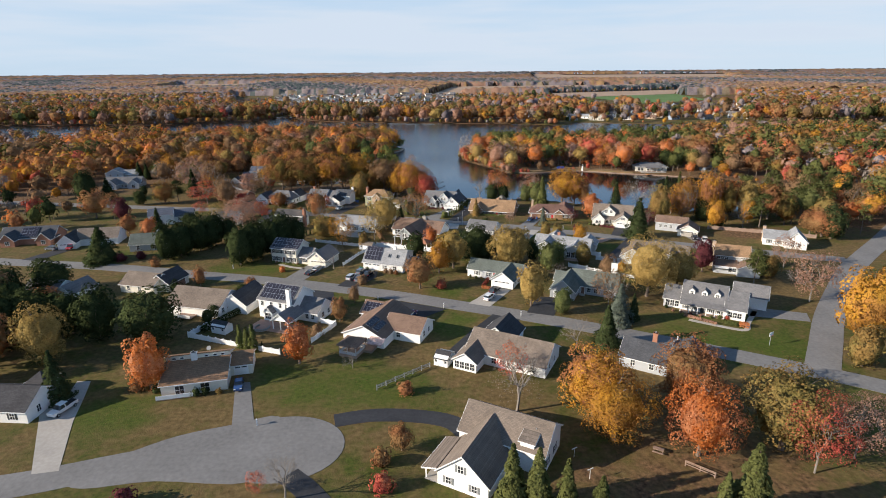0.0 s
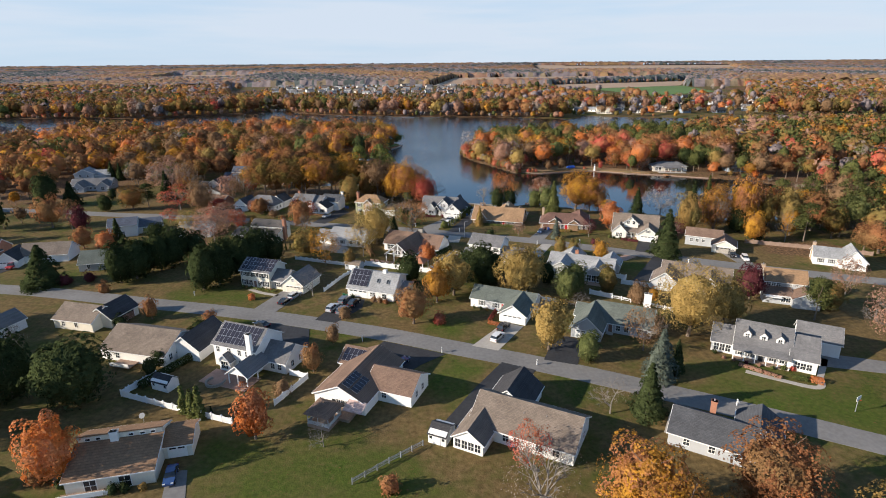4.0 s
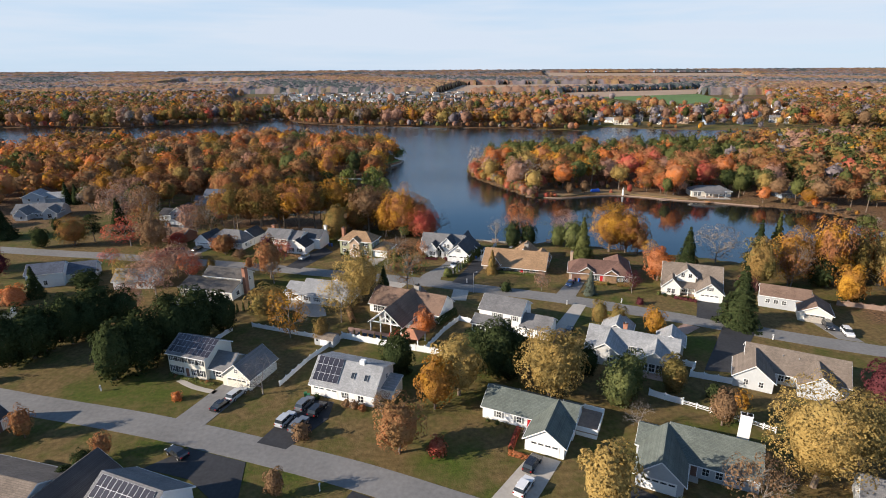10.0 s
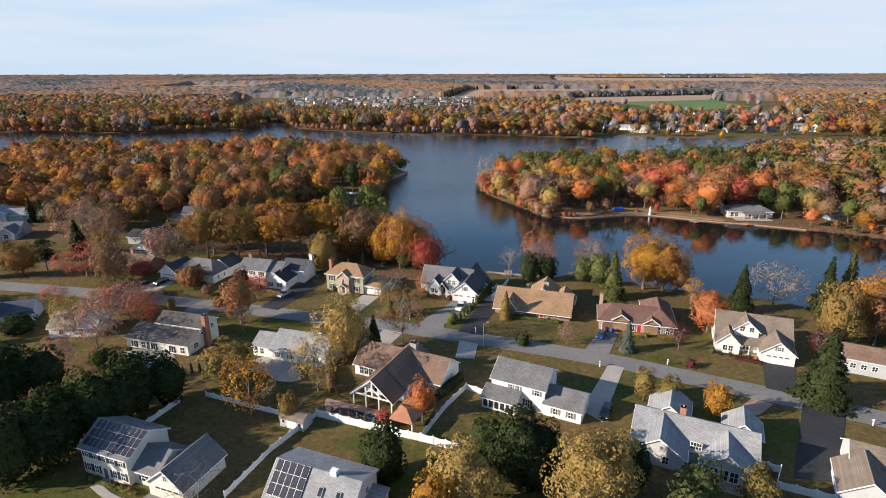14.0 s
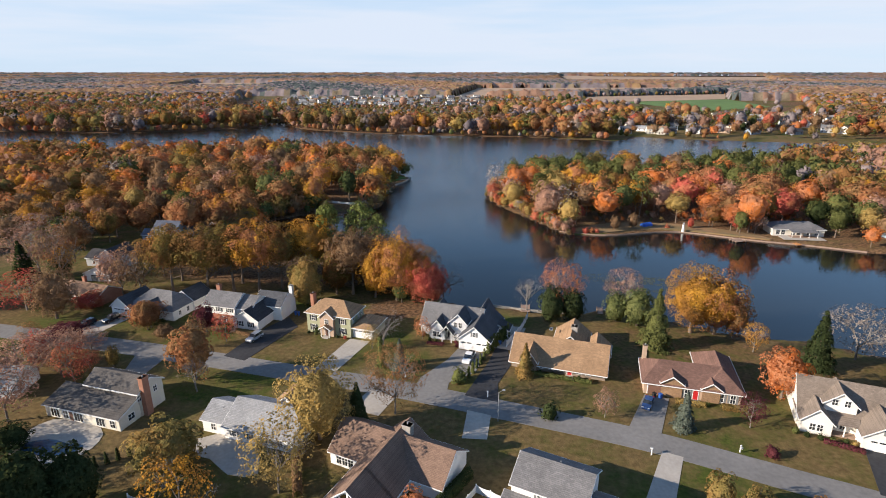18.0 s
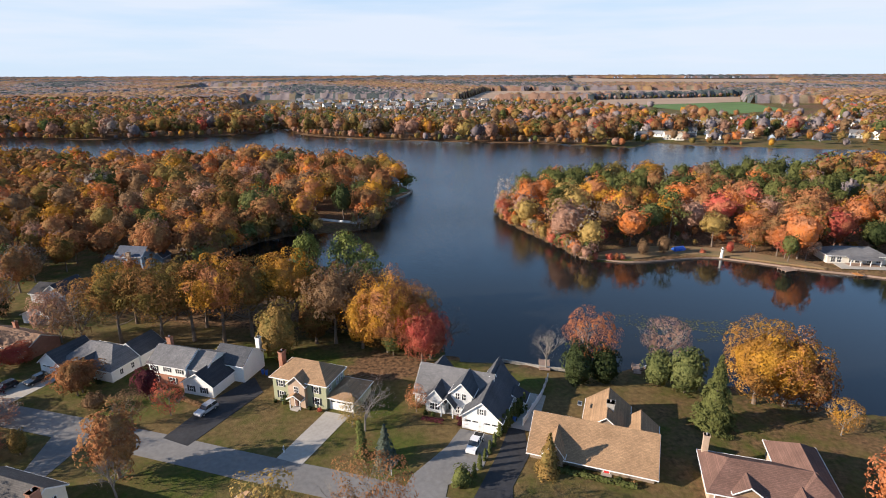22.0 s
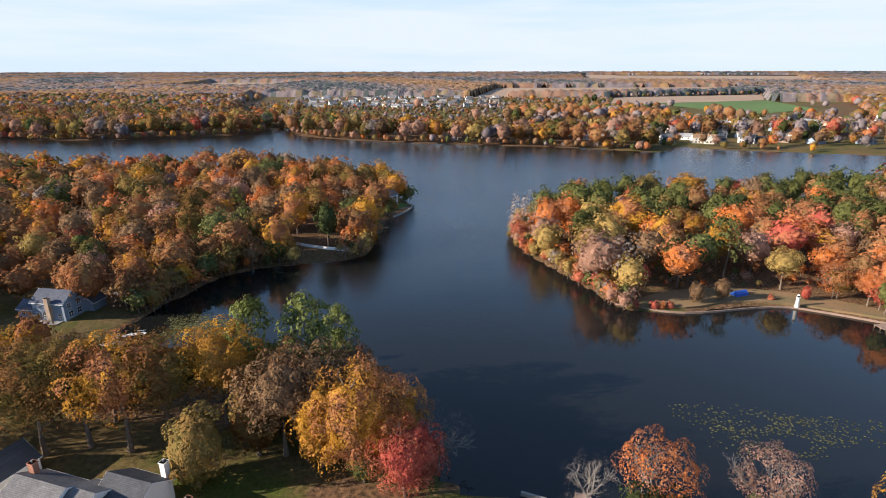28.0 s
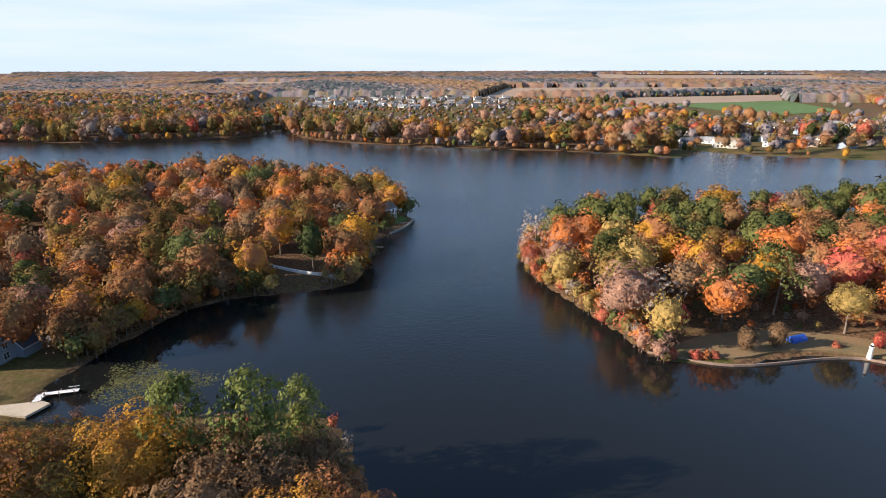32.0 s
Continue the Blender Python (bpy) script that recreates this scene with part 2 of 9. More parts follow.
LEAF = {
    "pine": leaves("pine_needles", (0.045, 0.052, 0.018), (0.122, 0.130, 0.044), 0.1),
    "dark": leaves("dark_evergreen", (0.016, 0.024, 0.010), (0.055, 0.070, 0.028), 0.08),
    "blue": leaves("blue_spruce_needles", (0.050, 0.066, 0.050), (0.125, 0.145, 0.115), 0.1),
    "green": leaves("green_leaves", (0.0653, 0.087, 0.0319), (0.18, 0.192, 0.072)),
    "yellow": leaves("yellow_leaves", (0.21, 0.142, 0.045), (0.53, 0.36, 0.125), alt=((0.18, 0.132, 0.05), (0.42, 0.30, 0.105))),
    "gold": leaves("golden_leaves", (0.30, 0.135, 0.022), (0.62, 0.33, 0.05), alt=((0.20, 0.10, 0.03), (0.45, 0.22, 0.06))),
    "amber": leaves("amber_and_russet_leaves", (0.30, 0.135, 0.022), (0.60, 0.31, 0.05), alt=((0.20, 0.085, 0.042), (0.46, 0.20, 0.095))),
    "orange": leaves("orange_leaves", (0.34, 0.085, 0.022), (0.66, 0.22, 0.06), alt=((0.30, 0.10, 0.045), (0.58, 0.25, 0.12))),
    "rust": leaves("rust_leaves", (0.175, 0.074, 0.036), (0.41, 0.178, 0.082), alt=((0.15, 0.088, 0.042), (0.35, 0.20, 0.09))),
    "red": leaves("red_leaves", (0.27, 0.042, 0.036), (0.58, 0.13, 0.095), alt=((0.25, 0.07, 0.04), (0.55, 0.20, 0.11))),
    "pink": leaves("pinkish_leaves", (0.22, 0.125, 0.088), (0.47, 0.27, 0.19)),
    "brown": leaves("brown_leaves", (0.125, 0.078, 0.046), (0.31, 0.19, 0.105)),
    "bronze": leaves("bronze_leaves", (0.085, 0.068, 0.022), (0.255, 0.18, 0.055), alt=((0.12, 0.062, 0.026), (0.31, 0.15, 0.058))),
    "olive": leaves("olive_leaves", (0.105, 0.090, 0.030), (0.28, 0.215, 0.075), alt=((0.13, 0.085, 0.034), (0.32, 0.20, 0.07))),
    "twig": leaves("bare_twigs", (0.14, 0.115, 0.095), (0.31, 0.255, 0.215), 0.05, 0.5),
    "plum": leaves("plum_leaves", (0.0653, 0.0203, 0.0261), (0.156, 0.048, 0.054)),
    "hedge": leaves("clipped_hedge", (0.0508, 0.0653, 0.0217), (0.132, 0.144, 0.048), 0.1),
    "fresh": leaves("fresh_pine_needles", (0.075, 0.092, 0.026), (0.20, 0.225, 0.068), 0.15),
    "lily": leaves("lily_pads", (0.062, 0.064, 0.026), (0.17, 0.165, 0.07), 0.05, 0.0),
    # grey and blue mixed into these far leaf colours stand in for distance haze
    "haze": leaves("haze_toned_woods", (0.138, 0.116, 0.122), (0.265, 0.218, 0.215), 0.1, 0.0, grain=0.3),
    "far_rust": leaves("hazed_russet_canopy", (0.155, 0.090, 0.066), (0.33, 0.195, 0.135), 0.1, 0.0, grain=0.3),
    "far_gold": leaves("hazed_golden_canopy", (0.175, 0.105, 0.058), (0.36, 0.225, 0.115), 0.1, 0.0, grain=0.3),
    "far_olive": leaves("hazed_olive_canopy", (0.115, 0.092, 0.064), (0.255, 0.20, 0.135), 0.1, 0.0, grain=0.3),
    "far_pine": leaves("hazed_evergreen_canopy", (0.045, 0.056, 0.058), (0.105, 0.122, 0.118), 0.1, 0.0, grain=0.3),
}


# ---- mesh helpers ----
class Geo:
    """Vertices and faces of one mesh, gathered piece by piece."""

    def __init__(self):
        self.v, self.f = [], []

    def add(self, verts, faces):
        k = len(self.v)
        self.v += [tuple(p) for p in verts]
        self.f += [tuple(i + k for i in f) for f in faces]
        return self

    def box(self, x0, x1, y0, y1, z0, z1):
        return self.add([(x0, y0, z0), (x1, y0, z0), (x1, y1, z0), (x0, y1, z0), (x0, y0, z1), (x1, y0, z1), (x1, y1, z1), (x0, y1, z1)],
                        [(3, 2, 1, 0), (4, 5, 6, 7), (0, 1, 5, 4), (1, 2, 6, 5), (2, 3, 7, 6), (3, 0, 4, 7)])

    def extrude(self, prof, axis, a, b):
        """A closed profile of (across, z) pairs drawn along an axis from a to b."""
        n = len(prof)
        pt = (lambda p, s: (s, p[0], p[1])) if axis == "x" else (lambda p, s: (p[0], s, p[1]))
        v = [pt(p, a) for p in prof] + [pt(p, b) for p in prof]
        f = [(i, (i + 1) % n, n + (i + 1) % n, n + i) for i in range(n)] + [tuple(range(n))[::-1], tuple(range(n, 2 * n))]
        return self.add(v, f if axis == "y" else [q[::-1] for q in f])

    def lattice(self, xs, zs, open_cells, y0, y1):
        """One connected plate between the cuts xs and zs, with some cells left open; its front at y0, its back at y1."""
        nx, nz = len(xs), len(zs)
        v = [(x, y, z) for y in (y0, y1) for z in zs for x in xs]
        k = lambda i, j, b: b * nx * nz + j * nx + i
        full = lambda i, j: 0 <= i < nx - 1 and 0 <= j < nz - 1 and (i, j) not in open_cells
        f = []
        for i in range(nx - 1):
            for j in range(nz - 1):
                if not full(i, j):
                    continue
                f.append((k(i, j, 0), k(i + 1, j, 0), k(i + 1, j + 1, 0), k(i, j + 1, 0)))
                if not full(i - 1, j):
                    f.append((k(i, j, 1), k(i, j, 0), k(i, j + 1, 0), k(i, j + 1, 1)))
                if not full(i + 1, j):
                    f.append((k(i + 1, j, 0), k(i + 1, j, 1), k(i + 1, j + 1, 1), k(i + 1, j + 1, 0)))
                if not full(i, j - 1):
                    f.append((k(i, j, 1), k(i + 1, j, 1), k(i + 1, j, 0), k(i, j, 0)))
                if not full(i, j + 1):
                    f.append((k(i, j + 1, 0), k(i + 1, j + 1, 0), k(i + 1, j + 1, 1), k(i, j + 1, 1)))
        used = sorted({a for q in f for a in q})
        at = {a: b for b, a in enumerate(used)}
        return self.add([v[a] for a in used], [tuple(at[a] for a in q) for q in f])

    def tube(self, p, q, r0, r1, n=6, cap=True):
        p, q = Vector(p), Vector(q)
        d = (q - p).normalized()
        u = d.orthogonal().normalized()
        w = d.cross(u)
        ring = [(math.cos(2 * math.pi * i / n), math.sin(2 * math.pi * i / n)) for i in range(n)]
        v = [p + (u * c + w * s) * r0 for c, s in ring] + [q + (u * c + w * s) * r1 for c, s in ring]
        f = [(i, (i + 1) % n, n + (i + 1) % n, n + i) for i in range(n)]
        if cap:
            f += [tuple(range(n))[::-1], tuple(range(n, 2 * n))]
        return self.add(v, f)

    def mesh(self, name, material, smooth=False):
        me = bpy.data.meshes.new(name)
        me.from_pydata(self.v, [], self.f)
        for m in (material if isinstance(material, (list, tuple)) else [material]):
            me.materials.append(m)
        if smooth:
            me.shade_smooth()
        me.update()
        return me


def part(name, geo, material, parent, label="", m=None, smooth=False):
    """One mesh object, made from a Geo or a ready mesh, under a thing or a part."""
    me = geo.mesh(name, material, smooth) if isinstance(geo, Geo) else geo
    ob = new(name, me)
    ob.parent = parent
    if m is not None:
        ob.matrix_basis = m
    return tagged(ob, label)


def thing(name, m, label, category, group="", kind=""):
    ob = new(name)
    ob.matrix_basis = m
    ob.empty_display_size = 0.3
    return tagged(ob, label, category, group, kind)


def solid(name, geo, material, label, category, kind="", m=None, group="", smooth=False):
    """A thing of a single mesh."""
    ob = new(name, geo.mesh(name, material, smooth) if isinstance(geo, Geo) else geo)
    if m is not None:
        ob.matrix_basis = m
    return tagged(ob, label, category, group, kind)


def bulk(name, verts, quads, mats, index):
    """A mesh from numpy arrays: quads, with one material index each."""
    me = bpy.data.meshes.new(name)
    nq = len(quads)
    me.vertices.add(len(verts))
    me.vertices.foreach_set("co", np.asarray(verts, np.float32).ravel())
    me.loops.add(nq * 4)
    me.loops.foreach_set("vertex_index", np.asarray(quads, np.int32).ravel())
    me.polygons.add(nq)
    me.polygons.foreach_set("loop_start", np.arange(0, nq * 4, 4, dtype=np.int32))
    me.polygons.foreach_set("loop_total", np.full(nq, 4, np.int32))
    for m in mats:
        me.materials.append(m)
    me.polygons.foreach_set("material_index", np.asarray(index, np.int32))
    me.update(calc_edges=True)
    return me


# ---- lie of the land: lake, shores, roads ----
WATER = -0.9
SHORE_NEAR = [(-93, 330), (-90, 326), (-76, 327), (-63, 330), (-48, 332), (-36, 334), (-27, 329), (-19, 316), (-12, 301), (-3, 287), (8, 286),
              (19, 283), (30, 282), (44, 284), (58, 277), (73, 270), (87, 268), (103, 259), (128, 253), (158, 262), (178, 290), (182, 318), (170, 334),
              (152, 342), (134, 350), (116, 356), (97, 365), (86, 367), (73, 366), (59, 361), (46, 361), (40, 366), (33, 381), (24, 398), (17, 413)]
SHORE_FAR = [(13, 432), (17, 456), (40, 482), (86, 500), (130, 499), (190, 530), (260, 556), (340, 575), (430, 610), (430, 660), (300, 690), (211, 712),
             (186, 728), (172, 728), (148, 694), (80, 718), (-21, 735), (-125, 759), (-200, 800), (-240, 870), (-262, 870), (-254, 815), (-345, 755),
             (-486, 744), (-900, 760), (-900, 640)]
SHORE_LEFT = [(-480, 600), (-400, 572), (-259, 538), (-183, 572), (-120, 560), (-80, 532), (-52, 512), (-36, 486), (-42, 466), (-47, 442), (-42, 419), (-46, 402),
              (-64, 394), (-77, 389), (-87, 380), (-90, 368), (-93, 358), (-95, 347), (-96, 338)]


def rounded(pts, closed=True, step=4):
    """A smooth line through the points."""
    n, out = len(pts), []
    for i in range(n if closed else n - 1):
        p = [Vector(pts[j % n] if closed else pts[min(max(j, 0), n - 1)]) for j in (i - 1, i, i + 1, i + 2)]
        for k in range(step):
            t = k / step
            out.append(0.5 * (2 * p[1] + (p[2] - p[0]) * t + (2 * p[0] - 5 * p[1] + 4 * p[2] - p[3]) * t * t + (3 * p[1] - p[0] - 3 * p[2] + p[3]) * t ** 3))
    return out if closed else out + [Vector(pts[-1])]


LAKE = np.array(rounded(SHORE_NEAR + SHORE_FAR + SHORE_LEFT, True, 3))


def shore(px, py):
    """Metres from the lake's edge, positive on land."""
    px, py = np.atleast_1d(np.asarray(px, float)), np.atleast_1d(np.asarray(py, float))
    a, b = LAKE, np.roll(LAKE, -1, 0)
    best, inside = np.full(px.shape, 1e9), np.zeros(px.shape, bool)
    for (ax, ay), (bx, by) in zip(a, b):
        ex, ey = bx - ax, by - ay
        t = np.clip(((px - ax) * ex + (py - ay) * ey) / (ex * ex + ey * ey + 1e-9), 0, 1)
        best = np.minimum(best, (px - ax - t * ex) ** 2 + (py - ay - t * ey) ** 2)
        cross = (ay > py) != (by > py)
        with np.errstate(divide="ignore", invalid="ignore"):
            inside ^= cross & (px < ex * (py - ay) / (ey if ey else 1e-9) + ax)
    return np.where(inside, -1, 1) * np.sqrt(best)


def height(px, py, d=None):
    px, py = np.atleast_1d(np.asarray(px, float)), np.atleast_1d(np.asarray(py, float))
    d = shore(px, py) if d is None else d
    s = np.clip(d / 14, 0, 1)
    z = np.where(d > 0, WATER + 0.35 + (0.55) * s * s * (3 - 2 * s), WATER + 0.35 + np.maximum(d * 0.7, -3.5))
    # far land is raised to fit the horizon line in the camera's view
    far = np.clip((py - 1700) / 3200, 0, 1)
    return z + 44 * far ** 1.4


def wooded(px, py):
    """How much leaf litter lies under the trees, 0 to 1."""
    px, py = np.asarray(px, float), np.asarray(py, float)
    def blob(cx, cy, rx, ry):
        return np.clip(1.5 - 1.2 * np.sqrt(((px - cx) / rx) ** 2 + ((py - cy) / ry) ** 2), 0, 1)
    w = np.maximum.reduce([blob(-190, 455, 190, 110), blob(200, 430, 230, 100), blob(260, 300, 140, 130), blob(-50, 311, 60, 15), blob(-300, 360, 160, 120),
                           blob(-100, 378, 36, 32), 0.5 * blob(40, 64, 48, 27), 0.42 * blob(52, 256, 58, 26), 0.35 * blob(-130, 105, 60, 30), 0.8 * blob(-18, 281, 14, 9),
                           0.75 * blob(128, 214, 22, 12), 0.5 * blob(24, 118, 10, 6)])
    open_land = ((px > -0.37 * py) & (px < 0.5 * py) & (py > 860) & (py < 1900)) | ((px > 140) & (px < 430) & (py > 690) & (py < 1100))
    return np.where(open_land, 0.15, np.maximum(w, np.clip((py - 700) / 40, 0, 1)))


def lush(px, py):
    """Lawns that are watered and still bright green, 0 to 1."""
    w = np.zeros(np.shape(px))
    for cx, cy, rx, ry in ((64, 123, 19, 11), (80, 117, 12, 9), (0, 128, 8, 9), (-68, 91, 13, 9), (-22, 101, 26, 11), (-38, 107, 8, 8), (0, 155, 9, 8), (4, 135, 6, 5), (62, 134, 14, 6),
                           (-68, 175, 18, 6), (61, 197, 6, 9), (-13, 249, 6, 9), (-110, 270, 10, 5), (-67, 261, 9, 6), (-71, 257, 9, 5), (-40, 283, 22, 6), (13, 275, 8, 6), (-168, 291, 22, 8), (30, 208, 7, 8), (135, 358, 12, 5)):
        w = np.maximum(w, np.clip(1.6 - 1.3 * np.sqrt(((px - cx) / rx) ** 2 + ((py - cy) / ry) ** 2), 0, 1))
    return w


def ground():
    xs = np.concatenate([np.linspace(-4800, -420, 36), np.arange(-400, -180, 10), np.arange(-180, 220, 3.4), np.arange(220, 460, 10), np.linspace(480, 4800, 36)])
    ys = np.concatenate([np.linspace(-500, 40, 20), np.arange(50, 250, 5), np.arange(250, 520, 3.4), np.arange(520, 900, 8), np.linspace(920, 4920, 60)])
    gx, gy = np.meshgrid(xs, ys)
    gx, gy = gx.ravel(), gy.ravel()
    d = shore(gx, gy)
    z = height(gx, gy, d)
    nx, ny = len(xs), len(ys)
    i = (np.arange(ny - 1)[:, None] * nx + np.arange(nx - 1)[None]).ravel()
    quads = np.stack([i, i + 1, i + nx + 1, i + nx], 1)
    me = bulk("ground", np.stack([gx, gy, z], 1), quads, [GRASS], np.zeros(len(quads)))
    at = me.attributes.new("litter", "FLOAT", "POINT")
    at.data.foreach_set("value", np.maximum(wooded(gx, gy), np.clip(1 - np.abs(d) / 2.0, 0, 1) * 0.9).astype(np.float32))
    at = me.attributes.new("lush", "FLOAT", "POINT")
    at.data.foreach_set("value", lush(gx, gy).astype(np.float32))
    me.shade_smooth()
    tagged(new("ground", me), "autumn lawns, leaf litter and land raised gently towards the horizon", "ground", kind="structure")


def grass_material():
    m = bpy.data.materials.new("lawn_and_litter")
    m.use_nodes = True
    n, l = m.node_tree.nodes, m.node_tree.links
    b = n["Principled BSDF"]
    b.inputs["Roughness"].default_value, b.inputs["Specular IOR Level"].default_value = 0.95, 0.1
    g = n.new("ShaderNodeNewGeometry")

    def nz(scale, detail=4.0, rough=0.55):
        t = n.new("ShaderNodeTexNoise")
        t.inputs["Scale"].default_value, t.inputs["Detail"].default_value, t.inputs["Roughness"].default_value = scale, detail, rough
        l.new(g.outputs["Position"], t.inputs["Vector"])
        return t.outputs["Fac"]

    def rng(s, a, c):
        r = n.new("ShaderNodeMapRange")
        r.inputs["From Min"].default_value, r.inputs["From Max"].default_value = a, c
        l.new(s, r.inputs["Value"])
        return r.outputs["Result"]

    def mixc(f, a, c):
        x = n.new("ShaderNodeMix")
        x.data_type = "RGBA"
        l.new(f, x.inputs["Factor"])
        for k, s in (("A", a), ("B", c)):
            if isinstance(s, tuple):
                x.inputs[k].default_value = (*s, 1)
            else:
                l.new(s, x.inputs[k])
        return x.outputs["Result"]

    green = mixc(rng(nz(1.3), 0.3, 0.7), (0.034, 0.050, 0.010), (0.085, 0.102, 0.020))
    dry = mixc(rng(nz(0.9), 0.3, 0.7), (0.090, 0.062, 0.026), (0.19, 0.132, 0.058))
    both = n.new("ShaderNodeMath")
    both.operation = "MULTIPLY_ADD"
    both.inputs[1].default_value = 0.55
    l.new(nz(0.21, 5.0, 0.7), both.inputs[0])
    l.new(nz(0.03, 6.0, 0.68), both.inputs[2])
    lawn = mixc(rng(both.outputs[0], 0.61, 0.83), green, dry)
    fresh = mixc(rng(nz(1.1), 0.3, 0.7), (0.038, 0.060, 0.010), (0.084, 0.116, 0.019))
    la, lm = n.new("ShaderNodeAttribute"), n.new("ShaderNodeMath")
    la.attribute_name, lm.operation = "lush", "MULTIPLY_ADD"
    lm.inputs[1].default_value = 1.5
    l.new(nz(0.16, 5.0, 0.65), lm.inputs[0])
    l.new(la.outputs["Fac"], lm.inputs[2])
    lawn = mixc(rng(lm.outputs[0], 1.05, 1.95), lawn, fresh)
    # worn spots and fallen leaves
    lawn = mixc(rng(nz(0.55, 6.0, 0.75), 0.56, 0.74), lawn, (0.12, 0.085, 0.042))
    lawn = mixc(rng(nz(1.9, 3.0, 0.7), 0.60, 0.70), lawn, (0.135, 0.075, 0.034))
    litter = mixc(rng(nz(1.1, 6.0), 0.35, 0.68), (0.055, 0.034, 0.02), (0.24, 0.14, 0.075))
    at = n.new("ShaderNodeAttribute")
    at.attribute_name = "litter"
    sm = n.new("ShaderNodeMath")
    sm.operation = "MULTIPLY_ADD"
    sm.inputs[1].default_value, = (0.9,)
    l.new(nz(0.25), sm.inputs[0])
    l.new(at.outputs["Fac"], sm.inputs[2])
    l.new(mixc(rng(sm.outputs[0], 0.75, 1.05), lawn, litter), b.inputs["Base Color"])
    bp = n.new("ShaderNodeBump")
    bp.inputs["Strength"].default_value, bp.inputs["Distance"].default_value = 0.7, 0.12
    l.new(nz(3.0, 5.0), bp.inputs["Height"])
    l.new(bp.outputs["Normal"], b.inputs["Normal"])
    return m


def water_material():
    m = bpy.data.materials.new("lake_water")
    m.use_nodes = True
    n, l = m.node_tree.nodes, m.node_tree.links
    b = n["Principled BSDF"]
    b.inputs["Base Color"].default_value = (0.0095, 0.0105, 0.0105, 1)
    b.inputs["IOR"].default_value, b.inputs["Specular IOR Level"].default_value = 1.46, 0.5
    g, t, u, bp = n.new("ShaderNodeNewGeometry"), n.new("ShaderNodeTexNoise"), n.new("ShaderNodeTexNoise"), n.new("ShaderNodeBump")
    mp = n.new("ShaderNodeMapping")
    mp.inputs["Scale"].default_value = (1.0, 1.6, 1.0)
    l.new(g.outputs["Position"], mp.inputs["Vector"])
    t.inputs["Scale"].default_value, t.inputs["Detail"].default_value = 0.9, 3.0
    u.inputs["Scale"].default_value, u.inputs["Detail"].default_value = 0.018, 3.0
    l.new(mp.outputs["Vector"], t.inputs["Vector"])
    l.new(g.outputs["Position"], u.inputs["Vector"])
    # sheltered water lies calm, the open lake is ruffled by the wind
    at, wind, rough, chop = n.new("ShaderNodeAttribute"), n.new("ShaderNodeMath"), n.new("ShaderNodeMapRange"), n.new("ShaderNodeMapRange")
    at.attribute_name, wind.operation = "ruffle", "MULTIPLY_ADD"
    wind.inputs[1].default_value = 0.8
    l.new(u.outputs["Fac"], wind.inputs[0])
    l.new(at.outputs["Fac"], wind.inputs[2])
    for q, lo, hi in ((rough, 0.03, 0.20), (chop, 0.07, 1.0)):
        for k, v in (("From Min", 0.38), ("From Max", 1.4), ("To Min", lo), ("To Max", hi)):
            q.inputs[k].default_value = v
        l.new(wind.outputs[0], q.inputs["Value"])
    l.new(rough.outputs["Result"], b.inputs["Roughness"])
    l.new(chop.outputs["Result"], bp.inputs["Strength"])
    bp.inputs["Distance"].default_value = 0.15
    l.new(t.outputs["Fac"], bp.inputs["Height"])
    l.new(bp.outputs["Normal"], b.inputs["Normal"])
    return m


def lake():
    gx, gy = np.meshgrid(np.linspace(-1000, 480, 75), np.linspace(230, 900, 68))
    i = (np.arange(67)[:, None] * 75 + np.arange(74)[None]).ravel()
    quads = np.stack([i, i + 1, i + 76, i + 75], 1)
    me = bulk("lake", np.stack([gx, gy, np.full(gx.shape, WATER)], 2).reshape(-1, 3), quads, [LAKEMAT], np.zeros(len(quads)))
    calm = np.clip((gy - 325 - 0.75 * np.maximum(gx - 12, 0) - 0.8 * np.maximum(-36 - gx, 0) * (gy < 470)) / 95, 0, 1)
    me.attributes.new("ruffle", "FLOAT", "POINT").data.foreach_set("value", calm.ravel().astype(np.float32))
    tagged(new("lake", me), "dark lake, ruffled in the open and still in its coves", "water", kind="structure")


GRASS, LAKEMAT = grass_material(), water_material()
ground()
lake()


def strip(name, pts, width, material, label, category, z=0.05, ends=(), thick=0.12, close=True):
    """A paved band of even width along a smooth line."""
    line = rounded(pts, False, 6) if len(pts) > 2 else [Vector(p) for p in pts]
    g, n = Geo(), len(line)
    v = []
    for i, p in enumerate(line):
        d = (line[min(i + 1, n - 1)] - line[max(i - 1, 0)]).normalized()
        o = Vector((-d.y, d.x)) * width / 2
        jit = noise.noise((p.x * 0.3, p.y * 0.3, 0)) * 0.12
        for s, zz in ((1, z), (-1, z), (-1, z - thick), (1, z - thick)):
            v.append((p.x + s * o.x * (1 + jit / width), p.y + s * o.y * (1 + jit / width), zz))
    f = []
    for i in range(n - 1):
        for j in range(4):
            f.append((4 * i + j, 4 * i + (j + 1) % 4, 4 * i + 4 + (j + 1) % 4, 4 * i + 4 + j))
    f += [(0, 1, 2, 3), tuple(4 * n - 4 + k for k in (3, 2, 1, 0))]
    g.add(v, f)
    return solid(name, g, material, label, category, "structure")


